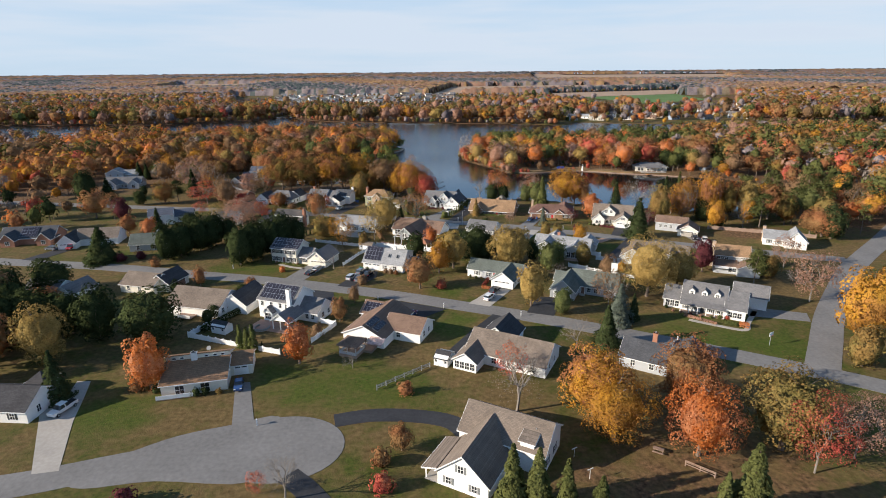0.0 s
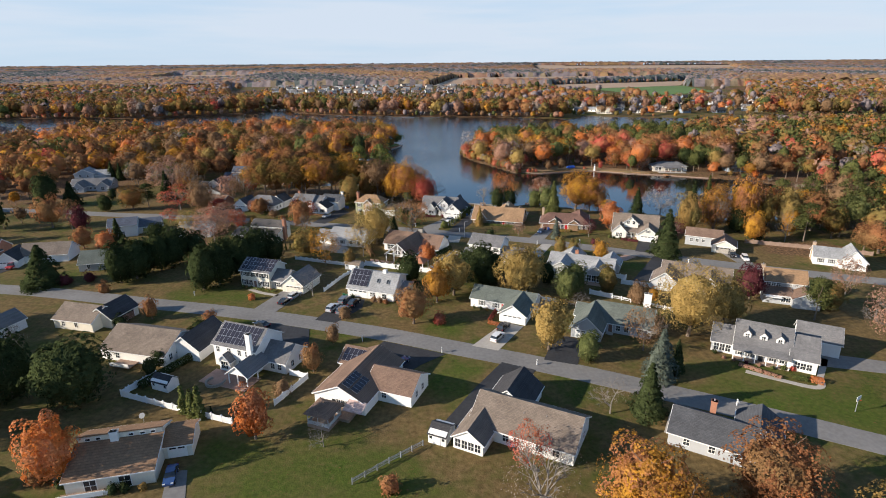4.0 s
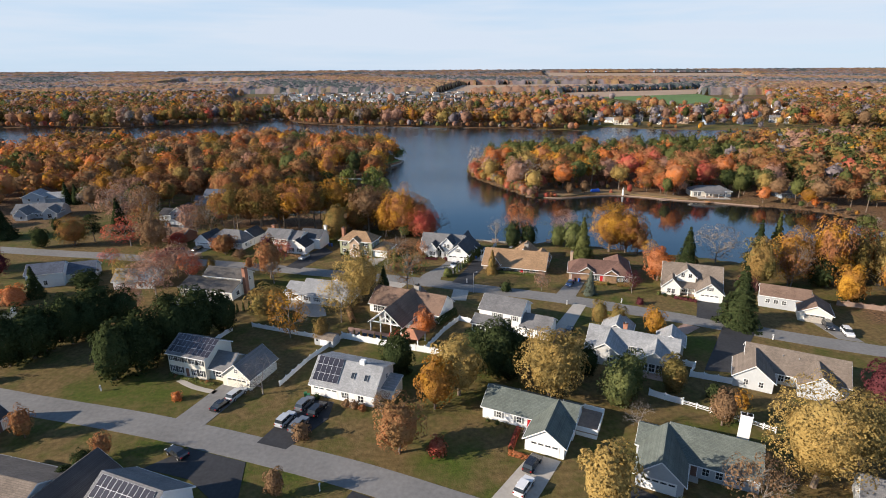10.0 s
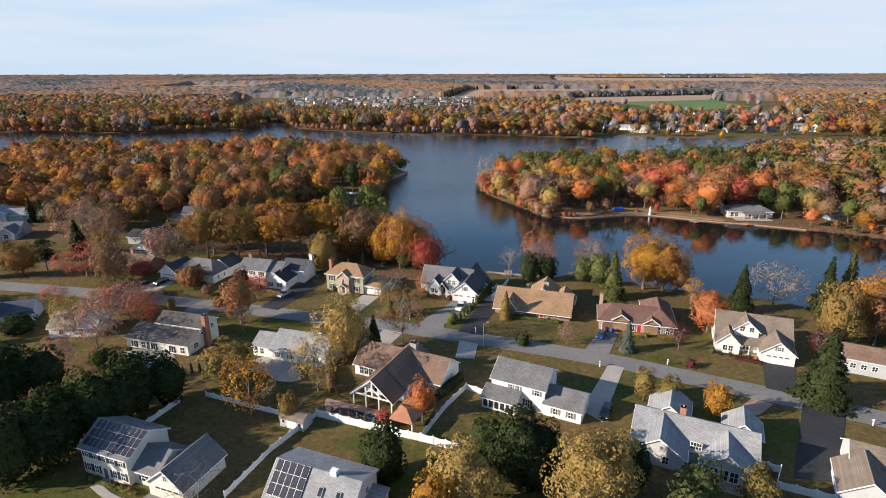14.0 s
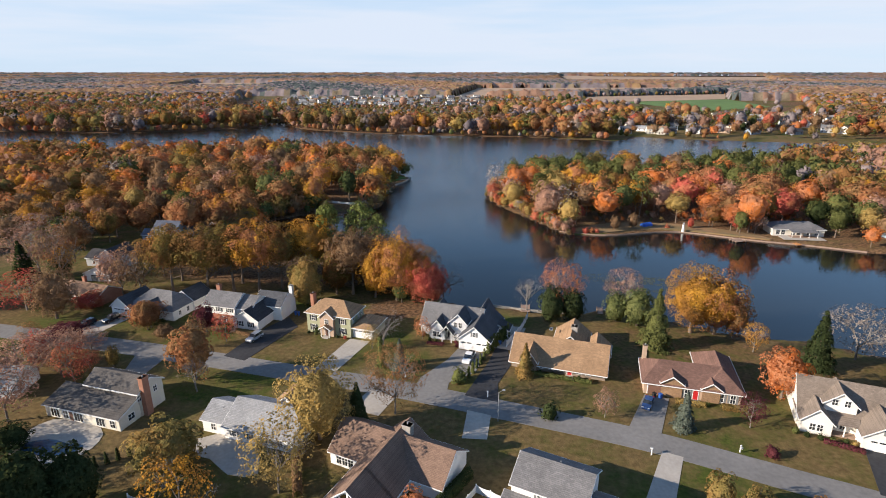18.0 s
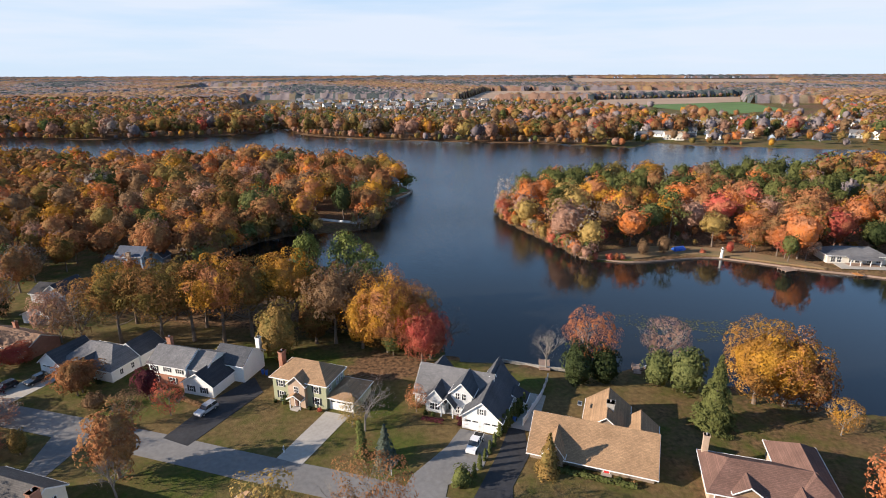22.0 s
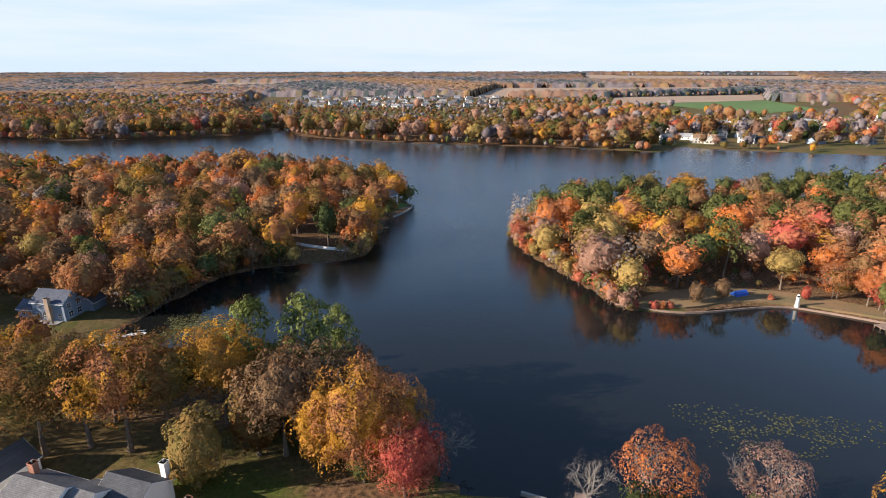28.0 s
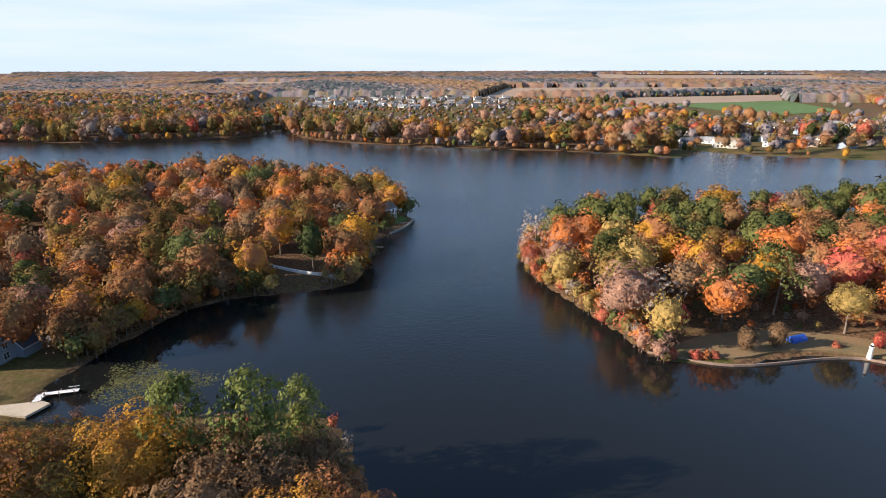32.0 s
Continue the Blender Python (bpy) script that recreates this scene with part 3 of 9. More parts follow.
def slab(name, pts, material, label, category, z=0.06, thick=0.14, kind="structure", smooth=0):
    """A flat paved patch with a real edge."""
    p = [Vector(q) for q in pts]
    if smooth:
        p = rounded(pts, True, smooth)
    if sum(p[i - 1].x * p[i].y - p[i].x * p[i - 1].y for i in range(len(p))) < 0:
        p = p[::-1]
    n = len(p)
    g = Geo().add([(q.x, q.y, z) for q in p] + [(q.x, q.y, z - thick) for q in p],
                  [tuple(range(n)), tuple(range(2 * n - 1, n - 1, -1))] + [(i, n + i, n + (i + 1) % n, (i + 1) % n) for i in range(n)])
    return solid(name, g, material, label, category, kind)


ROAD_A = [(-330, 216), (-230, 200), (-162, 186), (-121, 179.5), (-85.5, 171), (-54, 163.5), (-19, 152.5), (1, 144.5), (23, 135.5), (48, 123.5), (72, 111), (92, 99.5), (120, 78), (150, 40)]
ROAD_B = [(-260, 287), (-151, 268), (-128, 264.5), (-88, 257), (-62, 251.5), (-39, 246), (-17, 241), (8, 233.5), (34, 225), (52, 217), (74, 207), (96, 197), (140, 180)]
ROAD_C = [(84, 108), (92, 119), (103, 134), (119, 153), (133, 169), (150, 185), (170, 203), (205, 236)]
strip("road_1", ROAD_A, 6.4, ASPHALT, "worn pale grey asphalt street between lawns", "road", 0.050)
strip("road_2", ROAD_B, 6.4, ASPHALT, "worn pale grey asphalt lakeside street", "road", 0.052)
strip("road_3", ROAD_C, 7.0, ASPHALT, "grey asphalt side street joining the junction", "road", 0.056)
strip("road_4", [(-140, 58), (-105, 66), (-74, 72), (-55, 78), (-38, 82)], 6.4, ASPHALT, "grey asphalt street leading to a turning circle", "road", 0.050)
slab("road_5", [(-30.5 + 11.2 * math.cos(k * math.pi / 18), 81.6 + 9.2 * math.sin(k * math.pi / 18)) for k in range(36)], ASPHALT, "round grey asphalt turning circle", "road", 0.054)

slab("road_6", [(-64, 73.6), (-58.2, 79.6), (-50.7, 85.0), (-41.4, 88.4), (-33.6, 90.8), (-30.5, 82), (-33, 72.9), (-49.1, 73.2), (-60, 71.6)], ASPHALT, "grey asphalt widening into the turning circle", "road", 0.058, smooth=4)


def drive(pts, material, label, w=None):
    if w:
        return strip("driveway", pts, w, material, label, "driveway", 0.062)
    return slab("driveway", pts, material, label, "driveway", 0.062)


# ---- houses ----
CACHE = {}


def window_mesh(w, h, cols, rows):
    """A white frame with muntins, standing a little proud of the wall; the wall lies at y = 0, outside is -y."""
    key = ("window_frame", round(w, 2), round(h, 2), cols, rows)
    if key not in CACHE:
        t, m = 0.09, 0.03
        xs, zs = [-w / 2 - t, -w / 2], [-t, 0]
        for i in range(1, cols):
            xs += [-w / 2 + w * i / cols - m, -w / 2 + w * i / cols + m]
        for i in range(1, rows):
            zs += [h * i / rows - m, h * i / rows + m]
        xs, zs = xs + [w / 2, w / 2 + t], zs + [h, h + t]
        holes = {(2 * a + 1, 2 * b + 1) for a in range(cols) for b in range(rows)}
        g = Geo().lattice(xs, zs, holes, -0.06, 0.01)
        CACHE[key] = g.mesh("window_frame", TRIM)
    return CACHE[key]


def cached(key, make):
    if key not in CACHE:
        CACHE[key] = make()
    return CACHE[key]


class House:
    """A house: walls, roofs and fittings under one Empty; x along its front, y to its back, from its front left corner."""

    def __init__(self, name, x, y, yaw, label, wall=WHITE, roof=R_GREY, category="house"):
        self.o = thing(name, pose(x, y, 0, 0, 0, yaw), label, category, "houses of the neighbourhood")
        self.wall, self.roof = wall, roof

    def block(self, x0, x1, y0, y1, h, rise, axis="x", ridge=0.5, h2=None, z0=-0.3, over=0.4, gab=0.3, wall=None, roof=None, open_=False, both=True):
        """Walls and a gable roof; the ridge runs along axis, at that share of the way across; h2: eaves' height on the far side."""
        wall, roof = wall or self.wall, roof or self.roof
        h2 = h if h2 is None else h2
        a0, a1 = (y0, y1) if axis == "x" else (x0, x1)
        b0, b1 = (x0, x1) if axis == "x" else (y0, y1)
        rp, top = a0 + (a1 - a0) * ridge, h + rise
        if not open_:
            prof = [(a0, z0), (a1, z0), (a1, h2 - 0.05), (rp, top - 0.06), (a0, h - 0.05)]
            if ridge <= 0.001:
                prof = [(a0, z0), (a1, z0), (a1, h2 - 0.05), (a0, top - 0.06)]
            elif ridge >= 0.999:
                prof = [(a0, z0), (a1, z0), (a1, top - 0.06), (a0, h - 0.05)]
            part("wall", Geo().extrude(prof, axis, b0, b1), wall, self.o)
        s0 = rise / (rp - a0) if ridge > 0.001 else 0
        s1 = (top - h2) / (a1 - rp) if ridge < 0.999 else 0
        th = 0.16
        if ridge > 0.001:
            e = (a0 - over, h - over * s0)
            r = part("roof", Geo().extrude([(e[0], e[1]), (rp, top), (rp, top + th), (e[0], e[1] + th)], axis, b0 - gab, b1 + gab), roof, self.o)
            part("gutter", Geo().extrude([(e[0] - 0.10, e[1] - 0.06), (e[0], e[1] - 0.06), (e[0], e[1] + 0.1), (e[0] - 0.10, e[1] + 0.1)], axis, b0 - gab, b1 + gab), TRIM, self.o)
        if ridge < 0.999:
            e = (a1 + over, h2 - over * s1)
            part("roof", Geo().extrude([(rp, top), (e[0], e[1]), (e[0], e[1] + th), (rp, top + th)], axis, b0 - gab, b1 + gab), roof, self.o)
            part("gutter", Geo().extrude([(e[0], e[1] - 0.06), (e[0] + 0.10, e[1] - 0.06), (e[0] + 0.10, e[1] + 0.1), (e[0], e[1] + 0.1)], axis, b0 - gab, b1 + gab), TRIM, self.o)
        # barge boards along the gable ends
        for b in (b0 - gab - 0.05, b1 + gab):
            if ridge > 0.001:
                part("bargeboard", Geo().extrude([(a0 - over, h - over * s0 - 0.12), (rp, top - 0.12), (rp, top + 0.12), (a0 - over, h - over * s0 + 0.12)], axis, b, b + 0.05), TRIM, self.o)
            if ridge < 0.999:
                part("bargeboard", Geo().extrude([(rp, top - 0.12), (a1 + over, h2 - over * s1 - 0.12), (a1 + over, h2 - over * s1 + 0.12), (rp, top + 0.12)], axis, b, b + 0.05), TRIM, self.o)
        return self

    def hip(self, x0, x1, y0, y1, h, rise, over=0.45, z0=-0.3, wall=None, roof=None, ridge=None):
        wall, roof = wall or self.wall, roof or self.roof
        part("wall", Geo().box(x0, x1, y0, y1, z0, h), wall, self.o)
        a, b, c, d = x0 - over, x1 + over, y0 - over, y1 + over
        if (b - a) >= (d - c):
            k = (d - c) / 2 if ridge is None else ridge
            r = [(a + k, (c + d) / 2), (b - k, (c + d) / 2)]
            fs = [(0, 1, 5, 4), (1, 2, 5), (2, 3, 4, 5), (3, 0, 4)]
        else:
            k = (b - a) / 2 if ridge is None else ridge
            r = [((a + b) / 2, c + k), ((a + b) / 2, d - k)]
            fs = [(0, 1, 4), (1, 2, 5, 4), (2, 3, 5), (3, 0, 4, 5)]
        zb, zt = h + 0.02, h + rise
        v = [(a, c, zb), (b, c, zb), (b, d, zb), (a, d, zb), (*r[0], zt), (*r[1], zt)]
        part("roof", Geo().add(v, fs + [(3, 2, 1, 0)]), roof, self.o)
        for q in ((a - 0.08, b + 0.08, c - 0.08, c), (a - 0.08, b + 0.08, d, d + 0.08), (a - 0.08, a, c, d), (b, b + 0.08, c, d)):
            part("gutter", Geo().box(*q, h - 0.12, h + 0.06), TRIM, self.o)
        return self

    def at(self, side, plane, u, z):
        """The pose of a fitting on a wall: its side (s, n, e, w), the wall's coordinate, and the place along it."""
        if side == "s":
            return pose(u, plane, z)
        if side == "n":
            return pose(u, plane, z, 0, 0, 180)
        if side == "e":
            return pose(plane, u, z, 0, 0, 90)
        return pose(plane, u, z, 0, 0, -90)

    def win(self, side, plane, us, z=0.9, w=0.95, h=1.35, shut=None, cols=2, rows=2):
        for u in (us if isinstance(us, (list, tuple)) else [us]):
            f = part("window", window_mesh(w, h, cols, rows), None, self.o, m=self.at(side, plane, u, z))
            part("pane", cached(("pane", w, h), lambda: Geo().box(-w / 2, w / 2, -0.025, 0.0, 0, h).mesh("pane", GLASS)), None, f, "dark reflecting window glass")
            if shut:
                for s in (-1, 1):
                    part("shutter", cached(("shutter", h, shut.name), lambda: Geo().box(-0.2, 0.2, -0.05, 0, -0.05, h + 0.05).box(-0.15, 0.15, -0.06, -0.05, h / 2 - 0.04, h / 2 + 0.04).mesh("shutter", shut)),
                         None, self.o, "", self.at(side, plane, u, z) @ pose(s * (w / 2 + 0.32), 0, 0))
        return self

    def door(self, side, plane, u, material=RED_DOOR, w=0.95, h=2.05, z=0.15, label=""):
        f = part("door", cached(("door", material.name, w, h), lambda: Geo().box(-w / 2, w / 2, -0.04, 0, 0, h).box(-w / 2 + 0.12, -0.05, -0.06, -0.04, 0.2, h * 0.42).box(0.05, w / 2 - 0.12, -0.06, -0.04, 0.2, h * 0.42)
                                 .box(-w / 2 + 0.12, -0.05, -0.06, -0.04, h * 0.5, h - 0.2).box(0.05, w / 2 - 0.12, -0.06, -0.04, h * 0.5, h - 0.2).mesh("door", material)), None, self.o, label, self.at(side, plane, u, z))
        part("door_frame", cached(("doorframe", w, h), lambda: Geo().box(-w / 2 - 0.12, -w / 2, -0.07, 0, 0, h + 0.12).box(w / 2, w / 2 + 0.12, -0.07, 0, 0, h + 0.12).box(-w / 2, w / 2, -0.07, 0, h, h + 0.12).mesh("door_frame", TRIM)), None, f)
        part("step", cached(("step", w), lambda: Geo().box(-w / 2 - 0.4, w / 2 + 0.4, -1.2, 0, -0.15, 0).box(-w / 2 - 0.4, w / 2 + 0.4, -1.5, -1.2, -0.15, -0.07).mesh("step", CONCRETE)), None, self.o, "", self.at(side, plane, u, z))
        return self

    def garage(self, side, plane, us, w=4.9, h=2.15, material=TRIM, lights=True):
        for u in (us if isinstance(us, (list, tuple)) else [us]):
            def make():
                g = Geo()
                for k in range(4):
                    g.box(-w / 2, w / 2, -0.03, 0, k * h / 4 + 0.012, (k + 1) * h / 4 - 0.012)
                n = max(2, round(w / 0.6))
                for k in range(3):
                    for j in range(n):
                        g.box(-w / 2 + w * (j + 0.15) / n, -w / 2 + w * (j + 0.85) / n, -0.045, -0.03, k * h / 4 + 0.1, (k + 1) * h / 4 - 0.1)
                return g.mesh("garage_door", material)
            d = part("garage_door", cached(("garage", w, h, material.name), make), None, self.o, "panelled overhead garage door", self.at(side, plane, u, 0.03))
            part("surround", cached(("gsur", w, h), lambda: Geo().box(-w / 2 - 0.15, -w / 2, -0.06, 0, 0, h + 0.15).box(w / 2, w / 2 + 0.15, -0.06, 0, 0, h + 0.15).box(-w / 2, w / 2, -0.06, 0, h, h + 0.15).mesh("surround", TRIM)), None, d)
            if lights:
                def lite():
                    g, n = Geo(), max(2, round(w / 1.2))
                    for j in range(n):
                        g.box(-w / 2 + w * (j + 0.12) / n, -w / 2 + w * (j + 0.88) / n, -0.05, -0.03, h * 0.80, h * 0.94)
                    return g.mesh("pane", GLASS)
                part("pane", cached(("glite", w, h), lite), None, d, "row of small garage door windows")
        return self

    def chimney(self, x, y, w, d, top, material=BRICK, z0=-0.3):
        c = part("chimney", Geo().box(x - w / 2, x + w / 2, y - d / 2, y + d / 2, z0, top), material, self.o)
        part("cap", Geo().box(x - w / 2 - 0.08, x + w / 2 + 0.08, y - d / 2 - 0.08, y + d / 2 + 0.08, top - 0.2, top), material, c)
        part("flue", Geo().tube((x, y, top), (x, y, top + 0.35), 0.13, 0.13, 8), METALGREY, c)
        return self

    def porch(self, x0, x1, y0, y1, h, posts, rise=0.7, side="s", floor=DECKWOOD, roof=None, rail=False):
        """A lean-to porch roof on white posts over a floor."""
        part("porch_floor", Geo().box(x0, x1, y0, y1, -0.2, 0.18), floor, self.o)
        part("porch_roof", Geo().extrude([(y0 - 0.3, h), (y1, h + rise), (y1, h + rise + 0.14), (y0 - 0.3, h + 0.14)], "x", x0 - 0.2, x1 + 0.2), roof or self.roof, self.o)
        part("porch_beam", Geo().box(x0, x1, y0, y0 + 0.18, h - 0.22, h + 0.02), TRIM, self.o)
        for i in range(posts):
            x = x0 + 0.1 + (x1 - x0 - 0.2) * i / max(1, posts - 1)
            part("post", cached(("post", h), lambda: Geo().box(-0.08, 0.08, -0.08, 0.08, 0.18, h - 0.2).box(-0.12, 0.12, -0.12, 0.12, 0.18, 0.4).mesh("post", TRIM)), None, self.o, m=pose(x, y0 + 0.1, 0))
        if rail:
            part("railing", Geo().box(x0, x1, y0 + 0.06, y0 + 0.12, 1.0, 1.08).box(x0, x1, y0 + 0.06, y0 + 0.12, 0.3, 0.36), TRIM, self.o)
        return self

    def dormer(self, x, y, z, w=1.6, h=1.5, depth=2.6, rise=0.8, wall=None, window=True):
        """A small gabled dormer that looks to the front."""
        wall = wall or self.wall
        d = part("dormer", Geo().extrude([(x - w / 2, z), (x + w / 2, z), (x + w / 2, z + h), (x, z + h + rise), (x - w / 2, z + h)], "y", y, y + depth), wall, self.o)
        g = Geo()
        for s in (-1, 1):
            e = (x + s * (w / 2 + 0.2), z + h - 0.2 * rise / (w / 2))
            pr = [(x, z + h + rise), (x, z + h + rise + 0.1), (e[0], e[1] + 0.1), e]
            g.extrude(pr if s < 0 else pr[::-1], "y", y - 0.15, y + depth)
        part("dormer_roof", g, self.roof, d)
        if window:
            f = part("window", window_mesh(w * 0.5, h * 0.7, 2, 2), None, self.o, m=pose(x, y, z + h * 0.2))
            part("pane", cached(("pane", w * 0.5, h * 0.7), lambda: Geo().box(-w * 0.25, w * 0.25, -0.025, 0.0, 0, h * 0.7).mesh("pane", GLASS)), None, f)
        return self

    def panels(self, x, y, z, nx, ny, slope, pw=1.0, ph=1.6, axis="x", turn=0.0):
        """Solar panels in rows on a roof slope, from its lower left corner upwards."""
        base = pose(x, y, z, 0, 0, turn) @ pose(0, 0, 0, slope, 0, 0)
        me = cached(("solar", pw, ph), lambda: Geo().box(0.02, pw - 0.02, 0.02, ph - 0.02, 0.08, 0.12).mesh("solar_panel", PANEL))
        fr = cached(("solarframe", pw, ph), lambda: Geo().box(0, pw, 0, 0.02, 0.07, 0.125).box(0, pw, ph - 0.02, ph, 0.07, 0.125).box(0, 0.02, 0.02, ph - 0.02, 0.07, 0.125).box(pw - 0.02, pw, 0.02, ph - 0.02, 0.07, 0.125).mesh("frame", ALU))
        for i in range(nx):
            for j in range(ny):
                p = part("solar_panel", me, None, self.o, "", base @ pose(i * (pw + 0.015), j * (ph + 0.02), 0))
                part("frame", fr, None, p)
        return self

    def box(self, name, x0, x1, y0, y1, z0, z1, material, label=""):
        part(name, Geo().box(x0, x1, y0, y1, z0, z1), material, self.o, label)
        return self

    def skylight(self, x, y, z, slope):
        f = part("skylight", cached("skyl", lambda: Geo().box(-0.4, 0.4, -0.7, -0.62, 0, 0.14).box(-0.4, 0.4, 0.62, 0.7, 0, 0.14).box(-0.4, -0.32, -0.62, 0.62, 0, 0.14).box(0.32, 0.4, -0.62, 0.62, 0, 0.14).mesh("skylight", METALGREY)),
                 None, self.o, "", pose(x, y, z, slope))
        part("pane", cached("skyp", lambda: Geo().box(-0.32, 0.32, -0.62, 0.62, 0.0, 0.09).mesh("pane", GLASS)), None, f)
        return self

    def vents(self, pts):
        for x, y, z in pts:
            part("roof_vent", cached("vent", lambda: Geo().tube((0, 0, -0.3), (0, 0, 0.35), 0.07, 0.07, 6).mesh("roof_vent", METALGREY)), None, self.o, "", pose(x, y, z))
        return self


# north side of the first street
h = House("house", 6.6, 167.6, -24, "long white house with green-grey roof and red front door", WHITE, R_GREEN)
h.block(0, 17.5, 0, 8, 2.7, 2.3).block(10.2, 17.2, -5.8, 4, 2.6, 2.5, "y")
h.win("s", 0, [3.3, 7.3], 0.9, 0.9, 1.2, GREYSHUT).door("s", 0, 9.4, RED_DOOR, label="bright red panelled front door").garage("s", -5.8, 13.7, 5.0)
h.win("w", 0, [4], 0.9).win("e", 17.2, [-3, -1], 0.9, 0.8, 1.1).vents([(6, 4.6, 4.8), (12, 4.6, 4.8), (14.5, 4.4, 4.9)])
h.box("deck", 17.5, 21.5, 2, 9.5, 0.9, 1.1, DECKWOOD, "raised timber deck").box("deck_skirt", 17.6, 21.4, 2.1, 9.4, -0.2, 0.9, TRIM)
for a in ((21.35, 21.5, 2, 9.5), (17.5, 21.5, 2, 2.12), (17.5, 21.5, 9.38, 9.5)):
    h.box("railing", a[0], a[1], a[2], a[3], 1.1, 2.0, TRIM)

h = House("house", -28.7, 175.2, -19, "white house with pale grey saltbox roof, skylights and dark solar panels", WHITE, R_LIGHT)
h.block(0, 14.6, 0, 9.2, 2.8, 4.0, "x", 0.46, 5.0)
h.panels(0.3, 0.35, 3.42, 5, 3, 43.4, 1.15, 1.72).garage("s", 0, [1.9, 4.9], 2.6).skylight(9, 2.0, 5.0, 43).skylight(12, 2.0, 5.0, 43)
h.win("s", 0, [7.6, 8.4], 0.8, 0.7, 1.2).win("s", 0, [11.6], 0.6, 1.2, 1.4).door("s", 0, 9.9, TRIM).win("e", 14.6, [2, 6], 3.4, 0.8, 1.0)
h.box("chimney_box", 9.6, 10.7, 3.9, 4.8, 6.0, 7.6, TRIM).block(14.6, 17.2, 3.5, 8, 2.5, 0.9, "x", 1.0)

h = House("house", -62.3, 183.3, -18, "two-storey white colonial house with dark shutters and gabled garage", OFFWHITE, R_GREY)
h.block(0, 10, 0, 8.6, 5.3, 2.5).block(10, 15, 1, 8, 2.8, 2.3).block(14.6, 21.6, -0.3, 9, 2.8, 2.8, "y")
h.panels(0.3, 0.2, 5.55, 10, 3, 30, 1.05, 1.55)
h.win("s", 0, [1.2, 3.2, 5, 6.9, 8.8], 3.5, 0.85, 1.35, DARKGREY).win("s", 0, [1.2, 3.0, 7, 8.8], 0.8, 0.85, 1.4, DARKGREY).door("s", 0, 5, BROWN_DOOR)
h.win("s", 1, [12.4], 0.8, 1.5, 1.3, DARKGREY).garage("s", -0.3, 18.3, 4.8, material=OFFWHITE).win("s", -0.3, [18.3], 3.6, 0.7, 0.9).win("e", 10, [4], 3.4)

h = House("house", 36.7, 153.3, -25, "single-storey grey house with slate grey roof and front gabled garage", GREYSIDE, R_GREEN)
h.block(0, 13.8, 0, 10, 2.7, 3.2).block(-4.2, 3, -6.2, 4.5, 2.7, 3.1, "y")
h.block(-5, 0, 1.5, 8, 2.6, 2.0).garage("s", -6.2, -0.6, 4.9).win("s", 0, [6, 8, 11], 0.8, 1.0, 1.3).chimney(11.5, 10.4, 1.8, 0.9, 7.6, TRIM).door("s", 0, 4.2, BROWN_DOOR)

h = House("house", 61.3, 142.5, -29, "white cape house with three dormers, porch and grey roof", WHITE, R_GREY)
h.block(0, 4.6, 0, 7.6, 2.7, 2.8).block(4.6, 15.6, -0.6, 9.0, 3.3, 3.9).block(15.6, 20.6, -1.4, 9.0, 3.0, 3.3).block(17.0, 25.6, 9.0, 15.5, 3.6, 2.6)
h.porch(4.6, 15.6, -2.4, -0.6, 2.5, 6, 0.85)
for k in (6.9, 10.1, 13.3):
    h.dormer(k, 0.9, 4.2, 1.5, 1.4, 2.2, 0.8)
h.win("s", 0, [1.1, 2.3, 3.5], 0.5, 1.0, 1.7).win("s", -0.6, [6, 8, 12.2, 14.2], 0.7, 0.85, 1.4, GREYSHUT).door("s", -0.6, 10.1, DARKGREY).win("s", -1.4, [17, 18.1, 19.2], 0.7, 0.95, 1.4).win("e", 20.6, [2, 5], 0.9, 0.9, 1.3)
h.win("e", 25.6, [11, 13.5], 1.0)

h = House("house", 88.5, 169.5, -20, "two-storey grey house with tan shingle roof and brown lower roofs", GREYSIDE, R_TAN)
h.block(0, 10.5, 3, 9.5, 5.3, 2.6).block(-0.3, 6.5, -0.6, 3, 2.6, 1.1, "x", 1.0, roof=R_BROWN).block(6.5, 13, -2.5, 6, 2.7, 1.8, "y", roof=R_BROWN)
h.win("s", 3, [1.2, 2.4, 3.6], 3.9, 1.0, 1.0).win("s", 3, [6.5, 8], 4.3, 0.8, 0.4).win("s", -0.6, [4.6, 5.8], 0.7, 1.0, 1.3).chimney(-0.3, 6.5, 1.0, 0.9, 8.8, TANBRICK)
h.box("awning", 0.0, 4.0, -2.2, -0.6, 2.2, 2.35, TRIM)

h = House("house", 121, 199, -26, "white cottage with pale roof at the street corner", WHITE, R_LIGHT)
h.block(0, 9, 0, 8, 2.7, 2.4).block(7, 14, -2, 7, 3.0, 3.4, "y").win("s", 0, [2, 5], 0.9, 0.9, 1.2, GREYSHUT).win("s", -2, [9.5, 11.5], 0.9).chimney(0.2, 5, 0.9, 0.9, 6.2, TANBRICK)

h = House("house", 86, 217, -26, "low brown split-level house with dark brown roof and cream garage", OFFWHITE, R_BROWN)
h.block(0, 12, 4, 11, 3.6, 2.0, wall=GREYSIDE).block(9, 16.5, -2, 7, 2.7, 2.0, "y").garage("s", -2, 12.6, 4.6, material=CONCRETE).win("s", 4, [2, 4, 6], 1.4, 1.0, 1.1).win("s", -2, [15.6], 0.9, 0.6, 1.0)

